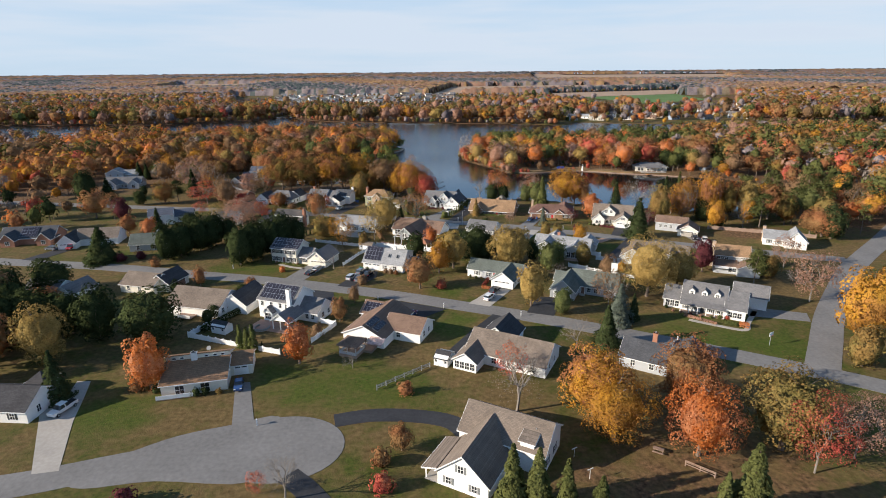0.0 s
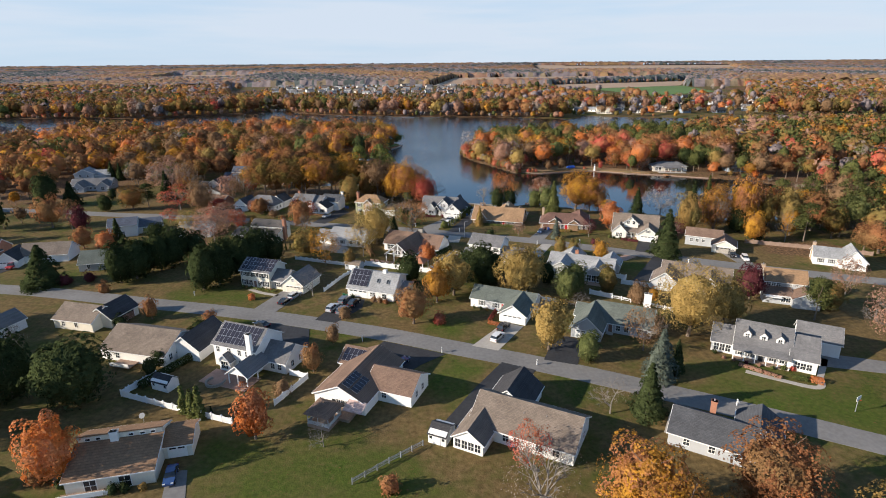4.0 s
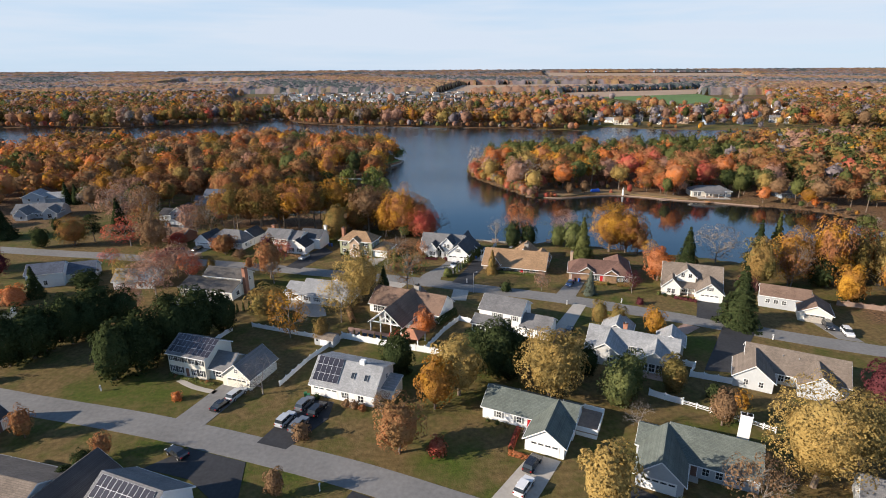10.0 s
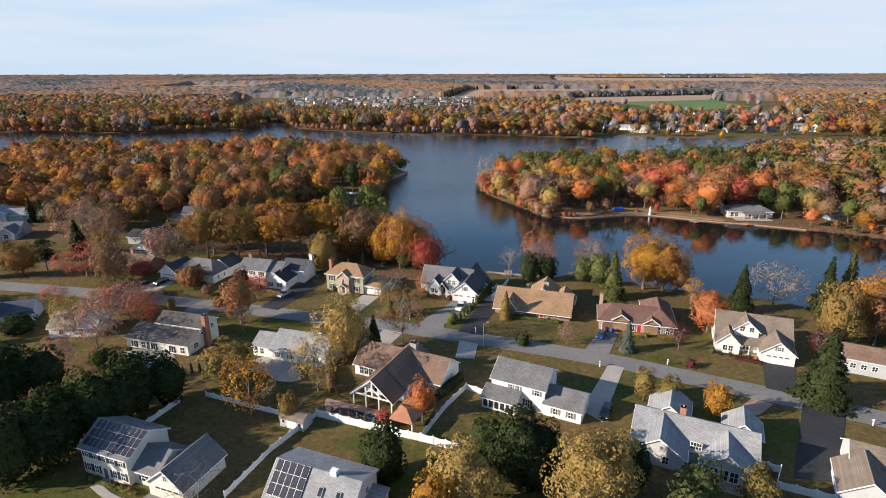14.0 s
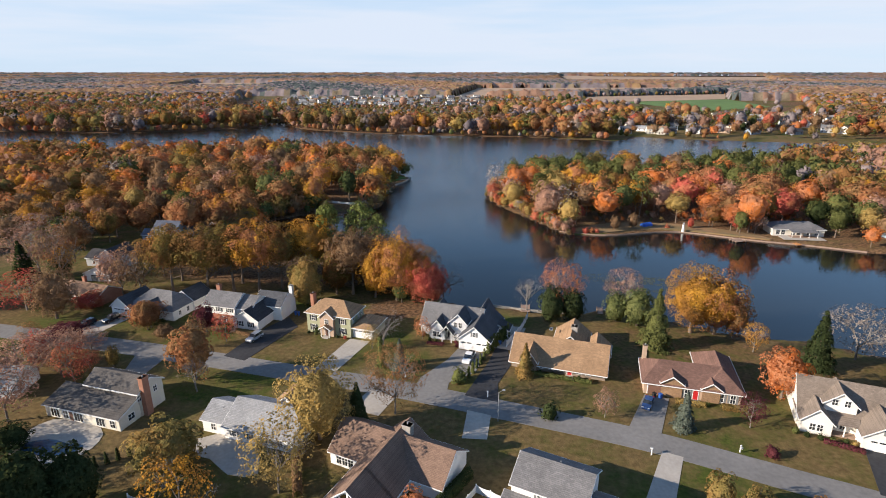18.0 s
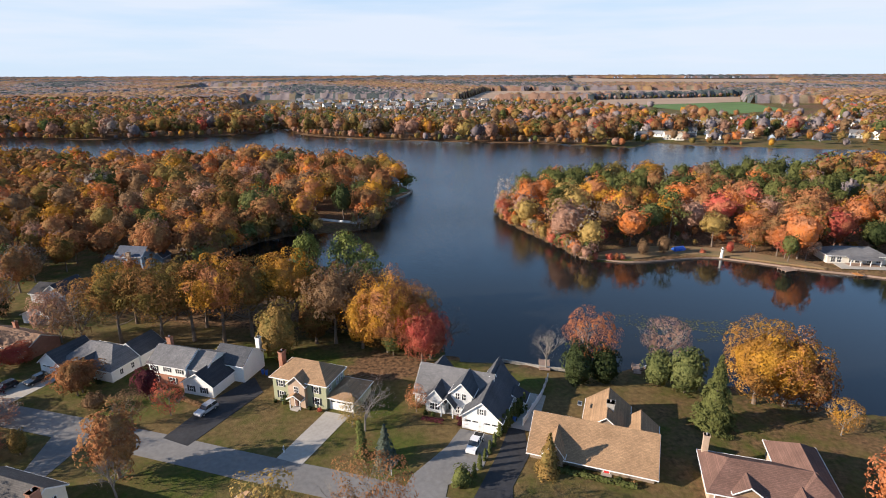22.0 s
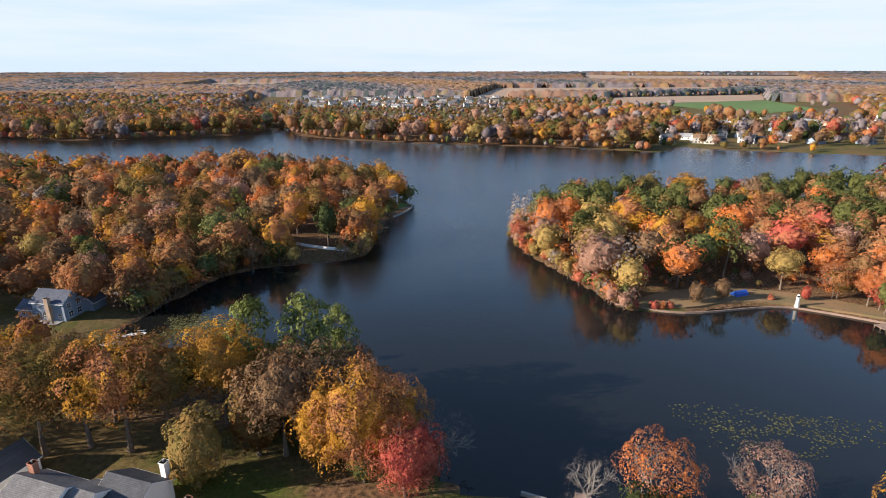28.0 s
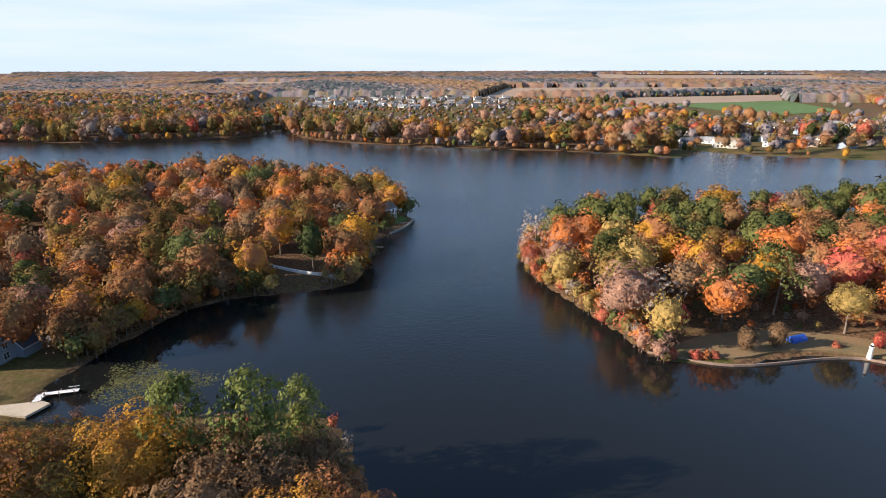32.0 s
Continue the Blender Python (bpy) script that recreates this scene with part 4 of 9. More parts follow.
# south side of the first street
h = House("house", -52.1, 137.4, -20, "two-storey white house with rows of roof solar panels", WHITE, R_GREY)
h.block(0, 11.4, 0, 9.4, 5.4, 3.1).block(11.4, 17.6, 1.6, 9.2, 2.8, 2.7).block(8.2, 13.2, -5.6, 1.6, 2.7, 2.0, "y", open_=True, z0=2.4)
h.block(2.6, 5.4, -1.6, 0.4, 2.6, 1.4, "y").panels(0.35, 0.25, 5.75, 10, 3, 33.4, 1.02, 1.62)
h.chimney(10.4, -0.45, 1.1, 0.9, 9.6, TRIM).win("s", 0, [1.2, 4.2, 7.0, 9.0], 3.5, 0.8, 1.3).win("s", 0, [7.0, 8.6], 0.8, 0.9, 1.4).win("s", -1.6, [4.0], 0.6, 1.8, 1.7, cols=3)
for px, py in ((8.4, -5.4), (10.7, -5.4), (13.0, -5.4), (13.0, -2)):
    part("post", Geo().box(px - 0.1, px + 0.1, py - 0.1, py + 0.1, 0, 2.6), TRIM, h.o)
part("gable_infill", Geo().extrude([(8.2, 2.62), (13.2, 2.62), (10.7, 4.5)], "y", -5.6, -5.5), TRIM, h.o)
h.box("patio", 1.5, 13.4, -7.0, -1.6, -0.1, 0.08, PAVER).win("s", 1.6, [14.2, 16], 0.8, 0.9, 1.3).win("e", 17.6, [4, 7], 0.8)

h = House("house", -26.3, 122, -21, "single-storey white house with brown roof, solar panels and a rear deck", WHITE, R_BROWN)
h.block(0, 11.2, 0, 17, 2.7, 2.6, "y").block(8.5, 18.4, 5.4, 14, 2.7, 2.4).block(-1.6, 4, 12, 19, 2.7, 2.2)
h.panels(7.4, 0.8, 4.72, 5, 1, 24.9, 1.0, 1.6, turn=90).panels(9.2, 0.8, 3.88, 5, 1, 24.9, 1.0, 1.6, turn=90).panels(-1.2, 12.2, 3.0, 5, 2, 30, 1.0, 1.6)
h.win("s", 0, [5.4, 6.4, 7.4], 0.6, 0.8, 1.7).door("s", 0, 4.4, DARKGREY).win("s", 5.4, [12.5], 0.9).win("e", 18.4, [8, 11], 0.9).win("s", 0, [1.6], 1.0, 0.8, 0.9)
h.box("deck", 0.5, 9.5, -3.2, 0, 0.5, 0.7, DECKWOOD, "reddish timber deck").box("deck_skirt", 0.6, 9.4, -3.1, 0, -0.2, 0.5, BROWNSIDE)
part("awning", Geo().extrude([(-2.6, 2.1), (0.0, 2.9), (0.0, 2.98), (-2.6, 2.18)], "x", 7.8, 11.8), mat("striped_awning", (0.45, 0.33, 0.30), 0.7, 0.35, 2.0, 1.0), h.o, "faded striped awning")

h = House("house", 3.8, 112.5, -27, "large single-storey house with brown-grey roof, white walls and a sunroom", WHITE, R_BEIGE)
h.block(0, 19, 0, 11, 2.7, 3.3).block(0.2, 8.2, 8, 17, 2.7, 3.0, "y", roof=R_DARK).block(-1.0, 4.6, -4.6, 4, 2.5, 1.9, "y")
h.win("s", -4.6, [-0.1, 1.15, 2.4, 3.65], 0.5, 1.05, 1.6).win("s", 0, [7, 9, 13, 16], 0.8, 1.1, 1.4).win("e", 19, [3, 7], 0.9).vents([(9, 3.5, 4.9), (13, 4, 5.1)])

h = House("house", -79.4, 140.2, -14, "beige roofed single-storey house with white walls and a dark garage roof", WHITE, R_BEIGE)
h.block(0, 17, 0, 12.5, 2.7, 3.2, "x").block(15, 23, 4, 15, 2.8, 3.0, "y", roof=R_DARK).win("s", 0, [2, 4.5], 0.8, 1.0, 1.3).win("e", 17, [2], 1.0).box("deck", 5, 10, -3, 0, 0.3, 0.5, DECKWOOD).box("railing", 5, 10, -3, -2.9, 0.5, 1.4, TRIM)

h = House("house", -101, 156, -14, "beige roofed house with a dark shingled garage by the street", OFFWHITE, R_BEIGE)
h.block(0, 12, 0, 9, 2.7, 2.6).block(8, 15, 3, 12, 2.7, 2.6, "y", roof=R_DARK).win("s", 0, [3, 7], 0.9).garage("e", 15, 8, 4.8, material=BROWN_DOOR)

h = House("house", -128, 152, -14, "white house with grey roof behind tall evergreens", WHITE, R_GREY)
h.block(0, 12, 0, 8, 2.8, 2.4).block(12, 18, 0, 9, 2.8, 2.2, "y").win("s", 0, [2, 5, 8], 0.9)

h = House("house", 38.5, 109.5, -31, "low house with dark grey roof half hidden by orange trees", GREYSIDE, R_SLATE)
h.block(0, 14, 0, 9, 2.7, 2.6).block(10, 17, 4, 13, 2.7, 2.2, "y").chimney(6, 8, 1.0, 0.9, 6.2, BRICK).win("s", 0, [3, 7, 11], 0.9)

# round the turning circle
h = House("house", -60.0, 97.8, 13, "low cream house with brown shingle roof and clerestory windows", OFFWHITE, R_TAN)
h.roof = shingles("mid_brown_shingles", (0.27, 0.165, 0.10))
h.block(0, 13, 0, 6.9, 2.7, 1.8, "x", 1.0).block(0, 13, 6.9, 11.5, 5.6, 0.0001, "x", 0.0, 3.6).block(13, 17.6, 5.6, 12, 2.6, 1.3, "x")
h.win("s", 6.9, [1.6, 3.2, 8.2, 10, 11.6], 4.8, 0.7, 0.4, None, 1, 1).win("s", 0, [3.6, 8.6], 0.2, 1.7, 2.0).garage("s", 5.6, 15.2, 2.8).chimney(5.8, 6.6, 1.2, 0.8, 6.3, TRIM)
h.box("deck", -0.8, 6.5, -1.5, 0, 0.1, 0.3, DECKWOOD).box("railing", -0.8, 6.5, -1.5, -1.42, 0.3, 1.15, TRIM)

h = House("house", 1.4, 80.8, -28, "large white house with beige shingle roof, side porch and dormers", WHITE, R_BEIGE)
h.block(0, 15.5, 0, 9.2, 4.3, 3.2).block(0.6, 9.6, -9.3, 3, 2.9, 4.0, "y", roof=R_BEIGE)
h.block(-1.8, 0.6, -9.3, -1, 2.4, 0.7, "y", 1.0, open_=True)
for k in (-9.1, -6.5, -3.9, -1.2):
    part("post", Geo().box(-1.75, -1.57, k, k + 0.18, 0, 2.4), TRIM, h.o)
h.box("porch_floor", -1.8, 0.6, -9.3, -1, -0.1, 0.2, CONCRETE).win("s", -9.3, [2.6, 7.2], 0.8, 0.9, 1.2, GREYSHUT).win("s", -9.3, [4.8], 3.6, 0.9, 1.3, GREYSHUT).win("e", 15.5, [2, 6], 1.0, 0.9, 1.4, DARKGREY)
h.block(11.2, 13.6, 0.2, 3.4, 5.7, 0.6, "x", 1.0).vents([(13, 3, 6.4)])

h = House("house", -100.5, 90.5, -4, "small white house with charcoal roof and dark shutters", WHITE, R_DARK)
h.block(0, 19, 0, 9, 2.8, 2.6).hip(12.0, 16.0, 8.6, 12.5, 3.2, 1.9, roof=R_DARK).win("s", 0, [12, 16], 0.8, 0.95, 1.3, DARKGREY).win("e", 19, [3], 0.9)

# the second street, its south side
h = House("house", -20.6, 204.8, -23, "large brown roofed house with an open timber pavilion over the patio", WHITE, R_BROWN)
h.block(0, 9.2, 5.0, 19, 2.7, 3.9, "y").block(0, 9.2, 0, 5.0, 2.7, 3.9, "y", open_=True).block(-6.2, 15, 10.2, 20, 2.7, 3.4)
for px in (0.15, 3.1, 6.1, 9.05):
    part("post", Geo().box(px - 0.12, px + 0.12, 0.0, 0.24, 0, 2.7 if px in (0.15, 9.05) else 4.6), TRIM, h.o)
part("truss", Geo().box(0, 9.2, 0, 0.2, 2.6, 2.85).extrude([(0.2, 2.7), (0.6, 2.7), (4.6, 6.1), (4.6, 6.45)], "y", 0, 0.2).extrude([(9.0, 2.7), (4.6, 6.45), (4.6, 6.1), (8.6, 2.7)], "y", 0, 0.2)
     .box(4.45, 4.75, 0, 0.2, 2.7, 6.2).extrude([(2.2, 2.7), (2.5, 2.7), (4.6, 4.4), (4.6, 4.7)], "y", 0, 0.2).extrude([(7.0, 2.7), (4.6, 4.7), (4.6, 4.4), (6.7, 2.7)], "y", 0, 0.2), TRIM, h.o, "white timber gable truss")
h.win("s", 10.2, [-4.4, -3.2, -2], 0.5, 1.0, 1.8).win("s", 5.0, [2, 4.6, 7], 0.5, 1.4, 1.9).win("e", 9.2, [7, 8.5], 0.8).chimney(5.6, 16.5, 1.6, 1.2, 7.4, STONE)

h = House("house", 7.8, 207, -25, "two-storey white house with grey roof, screened porch and attached garage", WHITE, R_GREY)
h.block(0, 11.2, 0, 8.8, 5.3, 2.5).block(11.2, 18.6, -0.3, 7, 2.7, 2.1).block(-0.8, 6.2, -3.2, 0, 2.5, 1.2, "x", 1.0)
h.win("s", 0, [4.5, 5.5], 3.6, 0.9, 1.3, GREYSHUT).win("s", 0, [9.6], 3.6, 0.9, 1.3, GREYSHUT).win("s", 0, [7.8], 0.8, 0.9, 1.4, DARKGREY).win("s", -3.2, [0, 1.2, 2.4, 3.6, 4.8, 5.6], 0.4, 0.9, 1.7, None, 1, 1)
h.win("s", -0.3, [13.6, 16.6], 0.8, 0.9, 1.2, GREYSHUT).win("e", 11.2, [4], 3.5, 0.9, 1.3, GREYSHUT).vents([(6, 5, 7.5), (9.5, 5, 7.4)])

h = House("house", 32.3, 192.7, -24, "rambling single-storey house with pale grey hipped gables and brick chimney", BLUESIDE, R_LIGHT)
h.wall = siding("pale_grey_siding", (0.5, 0.5, 0.49))
h.block(0, 20, 0, 10, 2.7, 2.9).block(0.5, 9, -3.5, 5, 2.7, 2.8, "y").block(11.5, 19, -3.0, 5, 2.7, 2.5, "y").block(2, 9, 8, 15.5, 2.7, 2.5, "y").block(15, 21, 8, 14, 2.7, 2.2, "y")
h.win("s", 0, [10, 10.9], 2.7, 0.8, 1.4).win("s", -3.0, [13.5, 15, 16.5], 0.4, 1.2, 1.9).win("s", -3.5, [3, 6], 0.8).chimney(7.8, 6.5, 1.0, 0.9, 6.6, BRICK).win("e", 20, [3], 0.8)
h.box("patio", 9, 18, -5.5, -1, -0.1, 0.1, PAVER)

h = House("house", 60.6, 179.7, -27, "tan-grey roofed single-storey house with pale grey front gable", GREYSIDE, R_BEIGE)
h.wall = siding("pale_blue_grey_siding", (0.52, 0.54, 0.55))
h.block(2, 21, 4.5, 15, 2.7, 3.2).block(0, 7.4, -0.5, 8, 2.7, 2.9, "y").block(12, 19, 1, 8, 2.7, 2.6, "y").win("s", -0.5, [2.4, 5.2], 0.9, 0.8, 1.2).vents([(9, 8, 5), (12, 8, 5)]).win("s", 4.5, [9, 10.2], 0.8)

h = House("house", -81.2, 227.8, -14, "two-storey cream house with grey roofs, brick chimneys and a pool terrace", OFFWHITE, R_GREY)
h.roof = shingles("dark_warm_grey_shingles", (0.105, 0.098, 0.092))
h.block(0, 18, 0, 5.4, 2.7, 1.7, "x", 1.0).block(5.2, 18.2, 5.0, 11, 5.2, 1.8, "x", 0.5).chimney(18.7, 6.2, 1.0, 1.5, 8.2, BRICK)
h.win("s", 5.0, [7, 10, 13.4, 16], 4.45, 1.0, 0.6, None, 2, 1).win("s", 0, [2.4, 8.2, 13.5], 0.3, 2.0, 1.7, None, 3, 1).win("s", 0, [5, 16.4], 0.5, 1.2, 1.5).door("s", 0, 6.4, BROWN_DOOR).win("e", 18, [2.8], 0.9, 1.4, 1.2).win("e", 18.2, [5, 9], 3.4, 0.8, 1.2)

h = House("house", -48.3, 224.4, -15, "white single-storey house with pale grey roof and patio", WHITE, R_LIGHT)
h.block(0, 6, 0, 7.4, 2.7, 1.9).block(5.2, 19.5, -0.6, 9.5, 2.7, 2.9).block(10, 16, 8, 14.5, 2.7, 2.2, "y", roof=R_TAN).win("s", 0, [2.4], 0.8).win("s", -0.6, [7.4, 10.5], 0.9, 0.9, 1.2, GREYSHUT).door("s", 0, 4.3, TRIM)
h.vents([(3, 2.4, 4.0), (9, 2, 4.0)]).win("s", -0.6, [14, 17], 0.9)

# lakeside
h = House("house", -40.2, 266.2, -15, "two-storey sage green house with hipped tan roof and brick bay", SAGE, R_TAN)
h.hip(0, 12.4, 0, 7.6, 5.5, 2.9, ridge=4.0).hip(12.4, 18.2, 0.6, 8.2, 2.7, 2.1)
h.block(4.2, 8.0, -0.9, 3, 5.3, 1.7, "y", wall=TANBRICK).block(4.8, 7.4, -1.9, -0.9, 2.5, 0.8, "y", open_=True, z0=2.3)
for px in (4.95, 7.25):
    part("post", Geo().tube((px, -1.75, 0), (px, -1.75, 2.5), 0.12, 0.10, 8), TRIM, h.o)
h.win("s", 0, [1.9, 10.2], 3.5, 1.0, 1.35, DARKGREY).win("s", 0, [1.9, 10.2], 0.8, 1.0, 1.5, DARKGREY).win("s", -0.9, [6.1], 3.4, 0.9, 1.2).door("s", -0.9, 6.1, BROWN_DOOR).garage("s", 0.6, 15.4, 4.9)
h.win("e", 12.4, [1.6, 4.6, 6.4], 3.5, 0.7, 1.3).chimney(-0.5, 4.6, 0.9, 1.5, 8.9, BRICK)

h = House("house", -0.9, 258.6, -16, "grey and white lakeside house with many gables and charcoal roof", GREYSIDE, R_SLATE)
h.wall = siding("light_grey_siding", (0.62, 0.63, 0.63))
h.block(0, 7.6, 0, 14.5, 3.0, 3.3, "y", wall=WHITE, roof=R_SLATE).block(-11.6, 3.8, 4.8, 13.5, 2.9, 4.2, roof=R_GREY)
h.block(-8.6, -4.6, 3.0, 9, 2.9, 2.3, "y").block(-3.4, 0.9, 3.4, 9, 5.2, 2.2, "y", wall=h.wall).block(-5.2, -2.4, 2.0, 6, 2.8, 1.7, "y", open_=True, z0=2.5).block(1, 5, 9, 17, 3.6, 3.2, "y").block(-11.6, -7, 11, 16, 2.9, 2.6, "y")
h.garage("s", 0, [1.9, 5.7], 2.9).win("s", 0, [3.8], 3.7, 0.7, 1.1, GREYSHUT).win("s", 3.0, [-7.2, -6.1], 0.7, 0.9, 1.4).win("s", 3.4, [-2.0, -0.7], 3.8, 0.8, 1.3).win("s", 3.4, [-2.0, -0.7], 0.7, 0.8, 1.4).door("s", 4.8, -3.9, DARKGREY)
for px in (-5.0, -2.6):
    part("post", Geo().tube((px, 2.2, 0), (px, 2.2, 2.8), 0.15, 0.12, 8), TRIM, h.o)
h.win("e", 7.6, [3, 6], 0.8).block(7.6, 10.2, 9, 12.5, 2.5, 0.9, "y", 0.0, 2.2, roof=R_DARK).box("patio", 7.6, 13.5, 3, 16, -0.1, 0.12, CONCRETE)

h = House("house", 11.0, 249.6, -16, "wide low house with tan shingle roof and dark shaded porch", BROWNSIDE, R_TAN)
h.block(0, 20.6, 1.2, 11.4, 2.7, 3.4, over=1.4, gab=0.5).block(8.2, 16, 9, 19, 2.7, 3.0, "y").block(15, 21, 8, 14, 2.7, 2.4, "y").block(2.6, 5.8, -0.4, 6, 3.0, 2.2, "y")
h.win("s", 1.2, [7, 9, 11, 15, 17], 0.7, 1.1, 1.5).door("s", 1.2, 13, RED_DOOR).chimney(12.6, 13, 1.4, 1.4, 6.6, STONE).skylight(7, 14, 4.4, 0)

h = House("house", 38.1, 240.8, -13, "long brick ranch house with red-brown hipped roof and arched windows", TANBRICK, R_REDBROWN)
h.hip(0, 18.4, 0, 9.6, 2.7, 3.2, 0.6, ridge=3.6).hip(11.6, 18.6, 0.2, 15.5, 2.7, 3.2, 0.6).block(3.4, 7.4, -0.2, 4, 3.4, 1.4, "y", wall=R_TAN).block(11.2, 14.6, -0.2, 4, 3.2, 1.2, "y", wall=R_TAN)
h.garage("s", 0, 3.4, 5.2, material=BROWN_DOOR, lights=False).door("s", 0, 10.0, RED_DOOR).win("s", 0, [8.4, 12.6, 14.8, 17], 0.4, 0.9, 1.8, GREYSHUT).chimney(0.4, 9.2, 0.9, 0.8, 6.6, TANBRICK)

h = House("house", 63.3, 229.2, -20, "cream house with beige roof, gabled dormer and white garage door", OFFWHITE, R_BEIGE)
h.wall = siding("pale_cream_siding", (0.78, 0.75, 0.68))
h.block(0, 16.4, 2.4, 13.4, 2.8, 5.0).block(0.2, 5.2, 0, 7, 2.8, 2.5, "y").block(9.4, 16.4, -1.8, 7, 2.8, 2.8, "y").block(4.0, 9.2, 3.2, 9, 5.4, 2.3, "y").porch(5.2, 9.4, 0.6, 2.4, 2.6, 3, 0.7)
h.garage("s", -1.8, 12.9, 4.9).win("s", 0, [2.1, 3.3], 0.8, 0.9, 1.3).win("s", 3.2, [5.6, 7.6], 5.0, 0.9, 1.2).win("s", -1.8, [12.9], 3.5, 0.6, 0.9, GREYSHUT).win("s", 2.4, [6.2, 7.4], 0.7, 0.9, 1.5)

h = House("house", -69.7, 271.4, -13, "white and brick two-storey house with dark garage wing", WHITE, R_GREY)
h.block(0, 9.6, 0, 8, 5.0, 2.4, wall=WHITE).block(9.2, 14, 0.8, 9, 4.6, 2.2).block(10.0, 17.4, -1.6, 6.4, 2.8, 2.4, "y", roof=R_DARK).block(12, 20, 5.4, 13, 4.2, 2.4, roof=R_SLATE)
h.box("brick_front", 0.1, 9.4, -0.12, 0, -0.2, 2.6, BRICK).win("s", 0, [1.4, 4.8, 8], 3.4, 1.0, 1.2, DARKGREY).win("s", -0.12, [1.6, 6], 0.7, 1.4, 1.4, DARKGREY).win("s", -1.6, [12, 15.2], 0.8, 0.9, 1.3, DARKGREY)
h.chimney(0.8, 6, 1.1, 0.9, 8.3, BRICK).chimney(18.8, 13.2, 1.0, 1.0, 7.2, TRIM).skylight(16.2, 7.4, 5.4, 31)

h = House("house", -97.3, 274.2, -15, "white house with dark grey hipped roof and front garage", WHITE, R_SLATE)
h.hip(4.5, 19.5, 1.5, 11.5, 2.8, 3.6, ridge=4.6, roof=R_GREY).block(0, 6.4, 0, 9, 2.8, 2.6, "y").block(10, 14.5, 0.4, 6, 2.8, 2.2, "y").block(13, 20, 9, 16, 3.2, 2.4, "y").garage("s", 0, 3.2, 4.8).win("s", 0.4, [11.4, 13], 0.8).win("e", 19.5, [4, 7], 0.9, 0.8, 1.2)

h = House("house", -121, 283.5, -16, "low brick ranch house with faded brown roof", BRICK, R_BROWN)
h.roof = shingles("faded_brown_shingles", (0.25, 0.16, 0.11))
h.block(0, 17, 0, 8.5, 2.7, 2.3).chimney(6, 6, 1.0, 0.8, 6.0, BRICK).garage("s", 0, 13.6, 4.8).win("s", 0, [3, 7], 0.9, 1.2, 1.2)

h = House("house", -131, 313, -8, "dark grey house with black roof under tall trees", GREYSIDE, R_DARK)
h.block(0, 12, 0, 8, 3.0, 2.0).block(8, 15, -3, 6, 4.8, 2.6, "y").win("s", -3, [10, 13], 3.2).win("s", -3, [10, 13], 0.8).win("s", 0, [3, 6], 0.9).door("s", -3, 11.5, TRIM)

h = House("house", -122.8, 341.6, -4, "two-storey blue-grey house with brick chimney beside the cove", BLUESIDE, R_BLUE)
h.block(0, 9.8, 0, 7.2, 5.3, 2.5).block(9.0, 12.4, 7.2, 12, 2.8, 1.5, "y").block(-5.5, 0, 0.6, 6.2, 2.7, 1.6).chimney(5.6, -0.5, 1.2, 1.0, 6.9, TANBRICK)
h.win("s", 0, [1.4, 3.4, 8.2], 0.8, 1.0, 1.3).win("e", 9.8, [1.8, 5.2], 3.3, 1.2, 1.4).win("e", 9.8, [2.0, 5.0], 0.7, 1.4, 1.6).win("s", 0.6, [-3.8, -1.8], 0.8).box("deck", 2, 9, -2.6, 0, 0.0, 0.2, CONCRETE)

h = House("house", -131, 232, 20, "white house with blue-grey roof among trees", WHITE, R_BLUE)
h.block(0, 10, 0, 8, 4.6, 2.2).block(9, 18, 3, 11, 2.8, 2.4, roof=R_BLUE).win("s", 0, [2, 5], 0.9).win("s", 3, [12, 15], 0.9)

h = House("house", -200, 314, 10, "grey house with white trim and arched window on the western lawns", GREYSIDE, R_GREY)
h.block(0, 20, 2, 12, 2.8, 3.0).block(3, 8, -2, 6, 2.8, 2.6, "y").block(14, 20, -1, 6, 2.8, 2.6, "y").win("s", -2, [5.5], 0.8).win("s", -1, [17], 0.7, 1.6, 1.8).win("s", 2, [10, 12], 0.8)
h = House("house", -212, 338, 12, "tall grey house with pale roof beyond the lawns", GREYSIDE, R_LIGHT)
h.block(0, 10, 0, 9, 5.2, 2.4, "y").block(8, 18, 2, 9, 4, 2.2).win("s", 0, [3, 7], 3.2).win("s", 0, [3, 7], 0.8)
h = House("house", -122, 299, -5, "brick-red roofed garage and house by the bend", WHITE, R_TAN)
h.block(0, 9, 0, 7, 2.7, 2.0, "y").garage("s", 0, 4.5, 4.6, material=GREYSHUT)

h = House("house", 127, 361.5, -4, "low grey waterside house with wide hipped roof", OFFWHITE, R_GREY)
h.hip(0, 20, 0, 9, 2.8, 2.4).win("s", 0, [2, 4, 8, 10, 14, 17], 0.4, 1.4, 1.9).box("patio", 2, 18, -6, 0, -0.1, 0.1, CONCRETE).porch(6, 16, -3.4, 0, 2.4, 4, 0.4)
h = House("house", 171, 356, 6, "blue-grey house on the wooded bank", BLUESIDE, R_GREY)
h.block(0, 13, 0, 8, 3.0, 2.6).win("s", 0, [2, 5, 8, 11], 0.8, 1.2, 1.4)

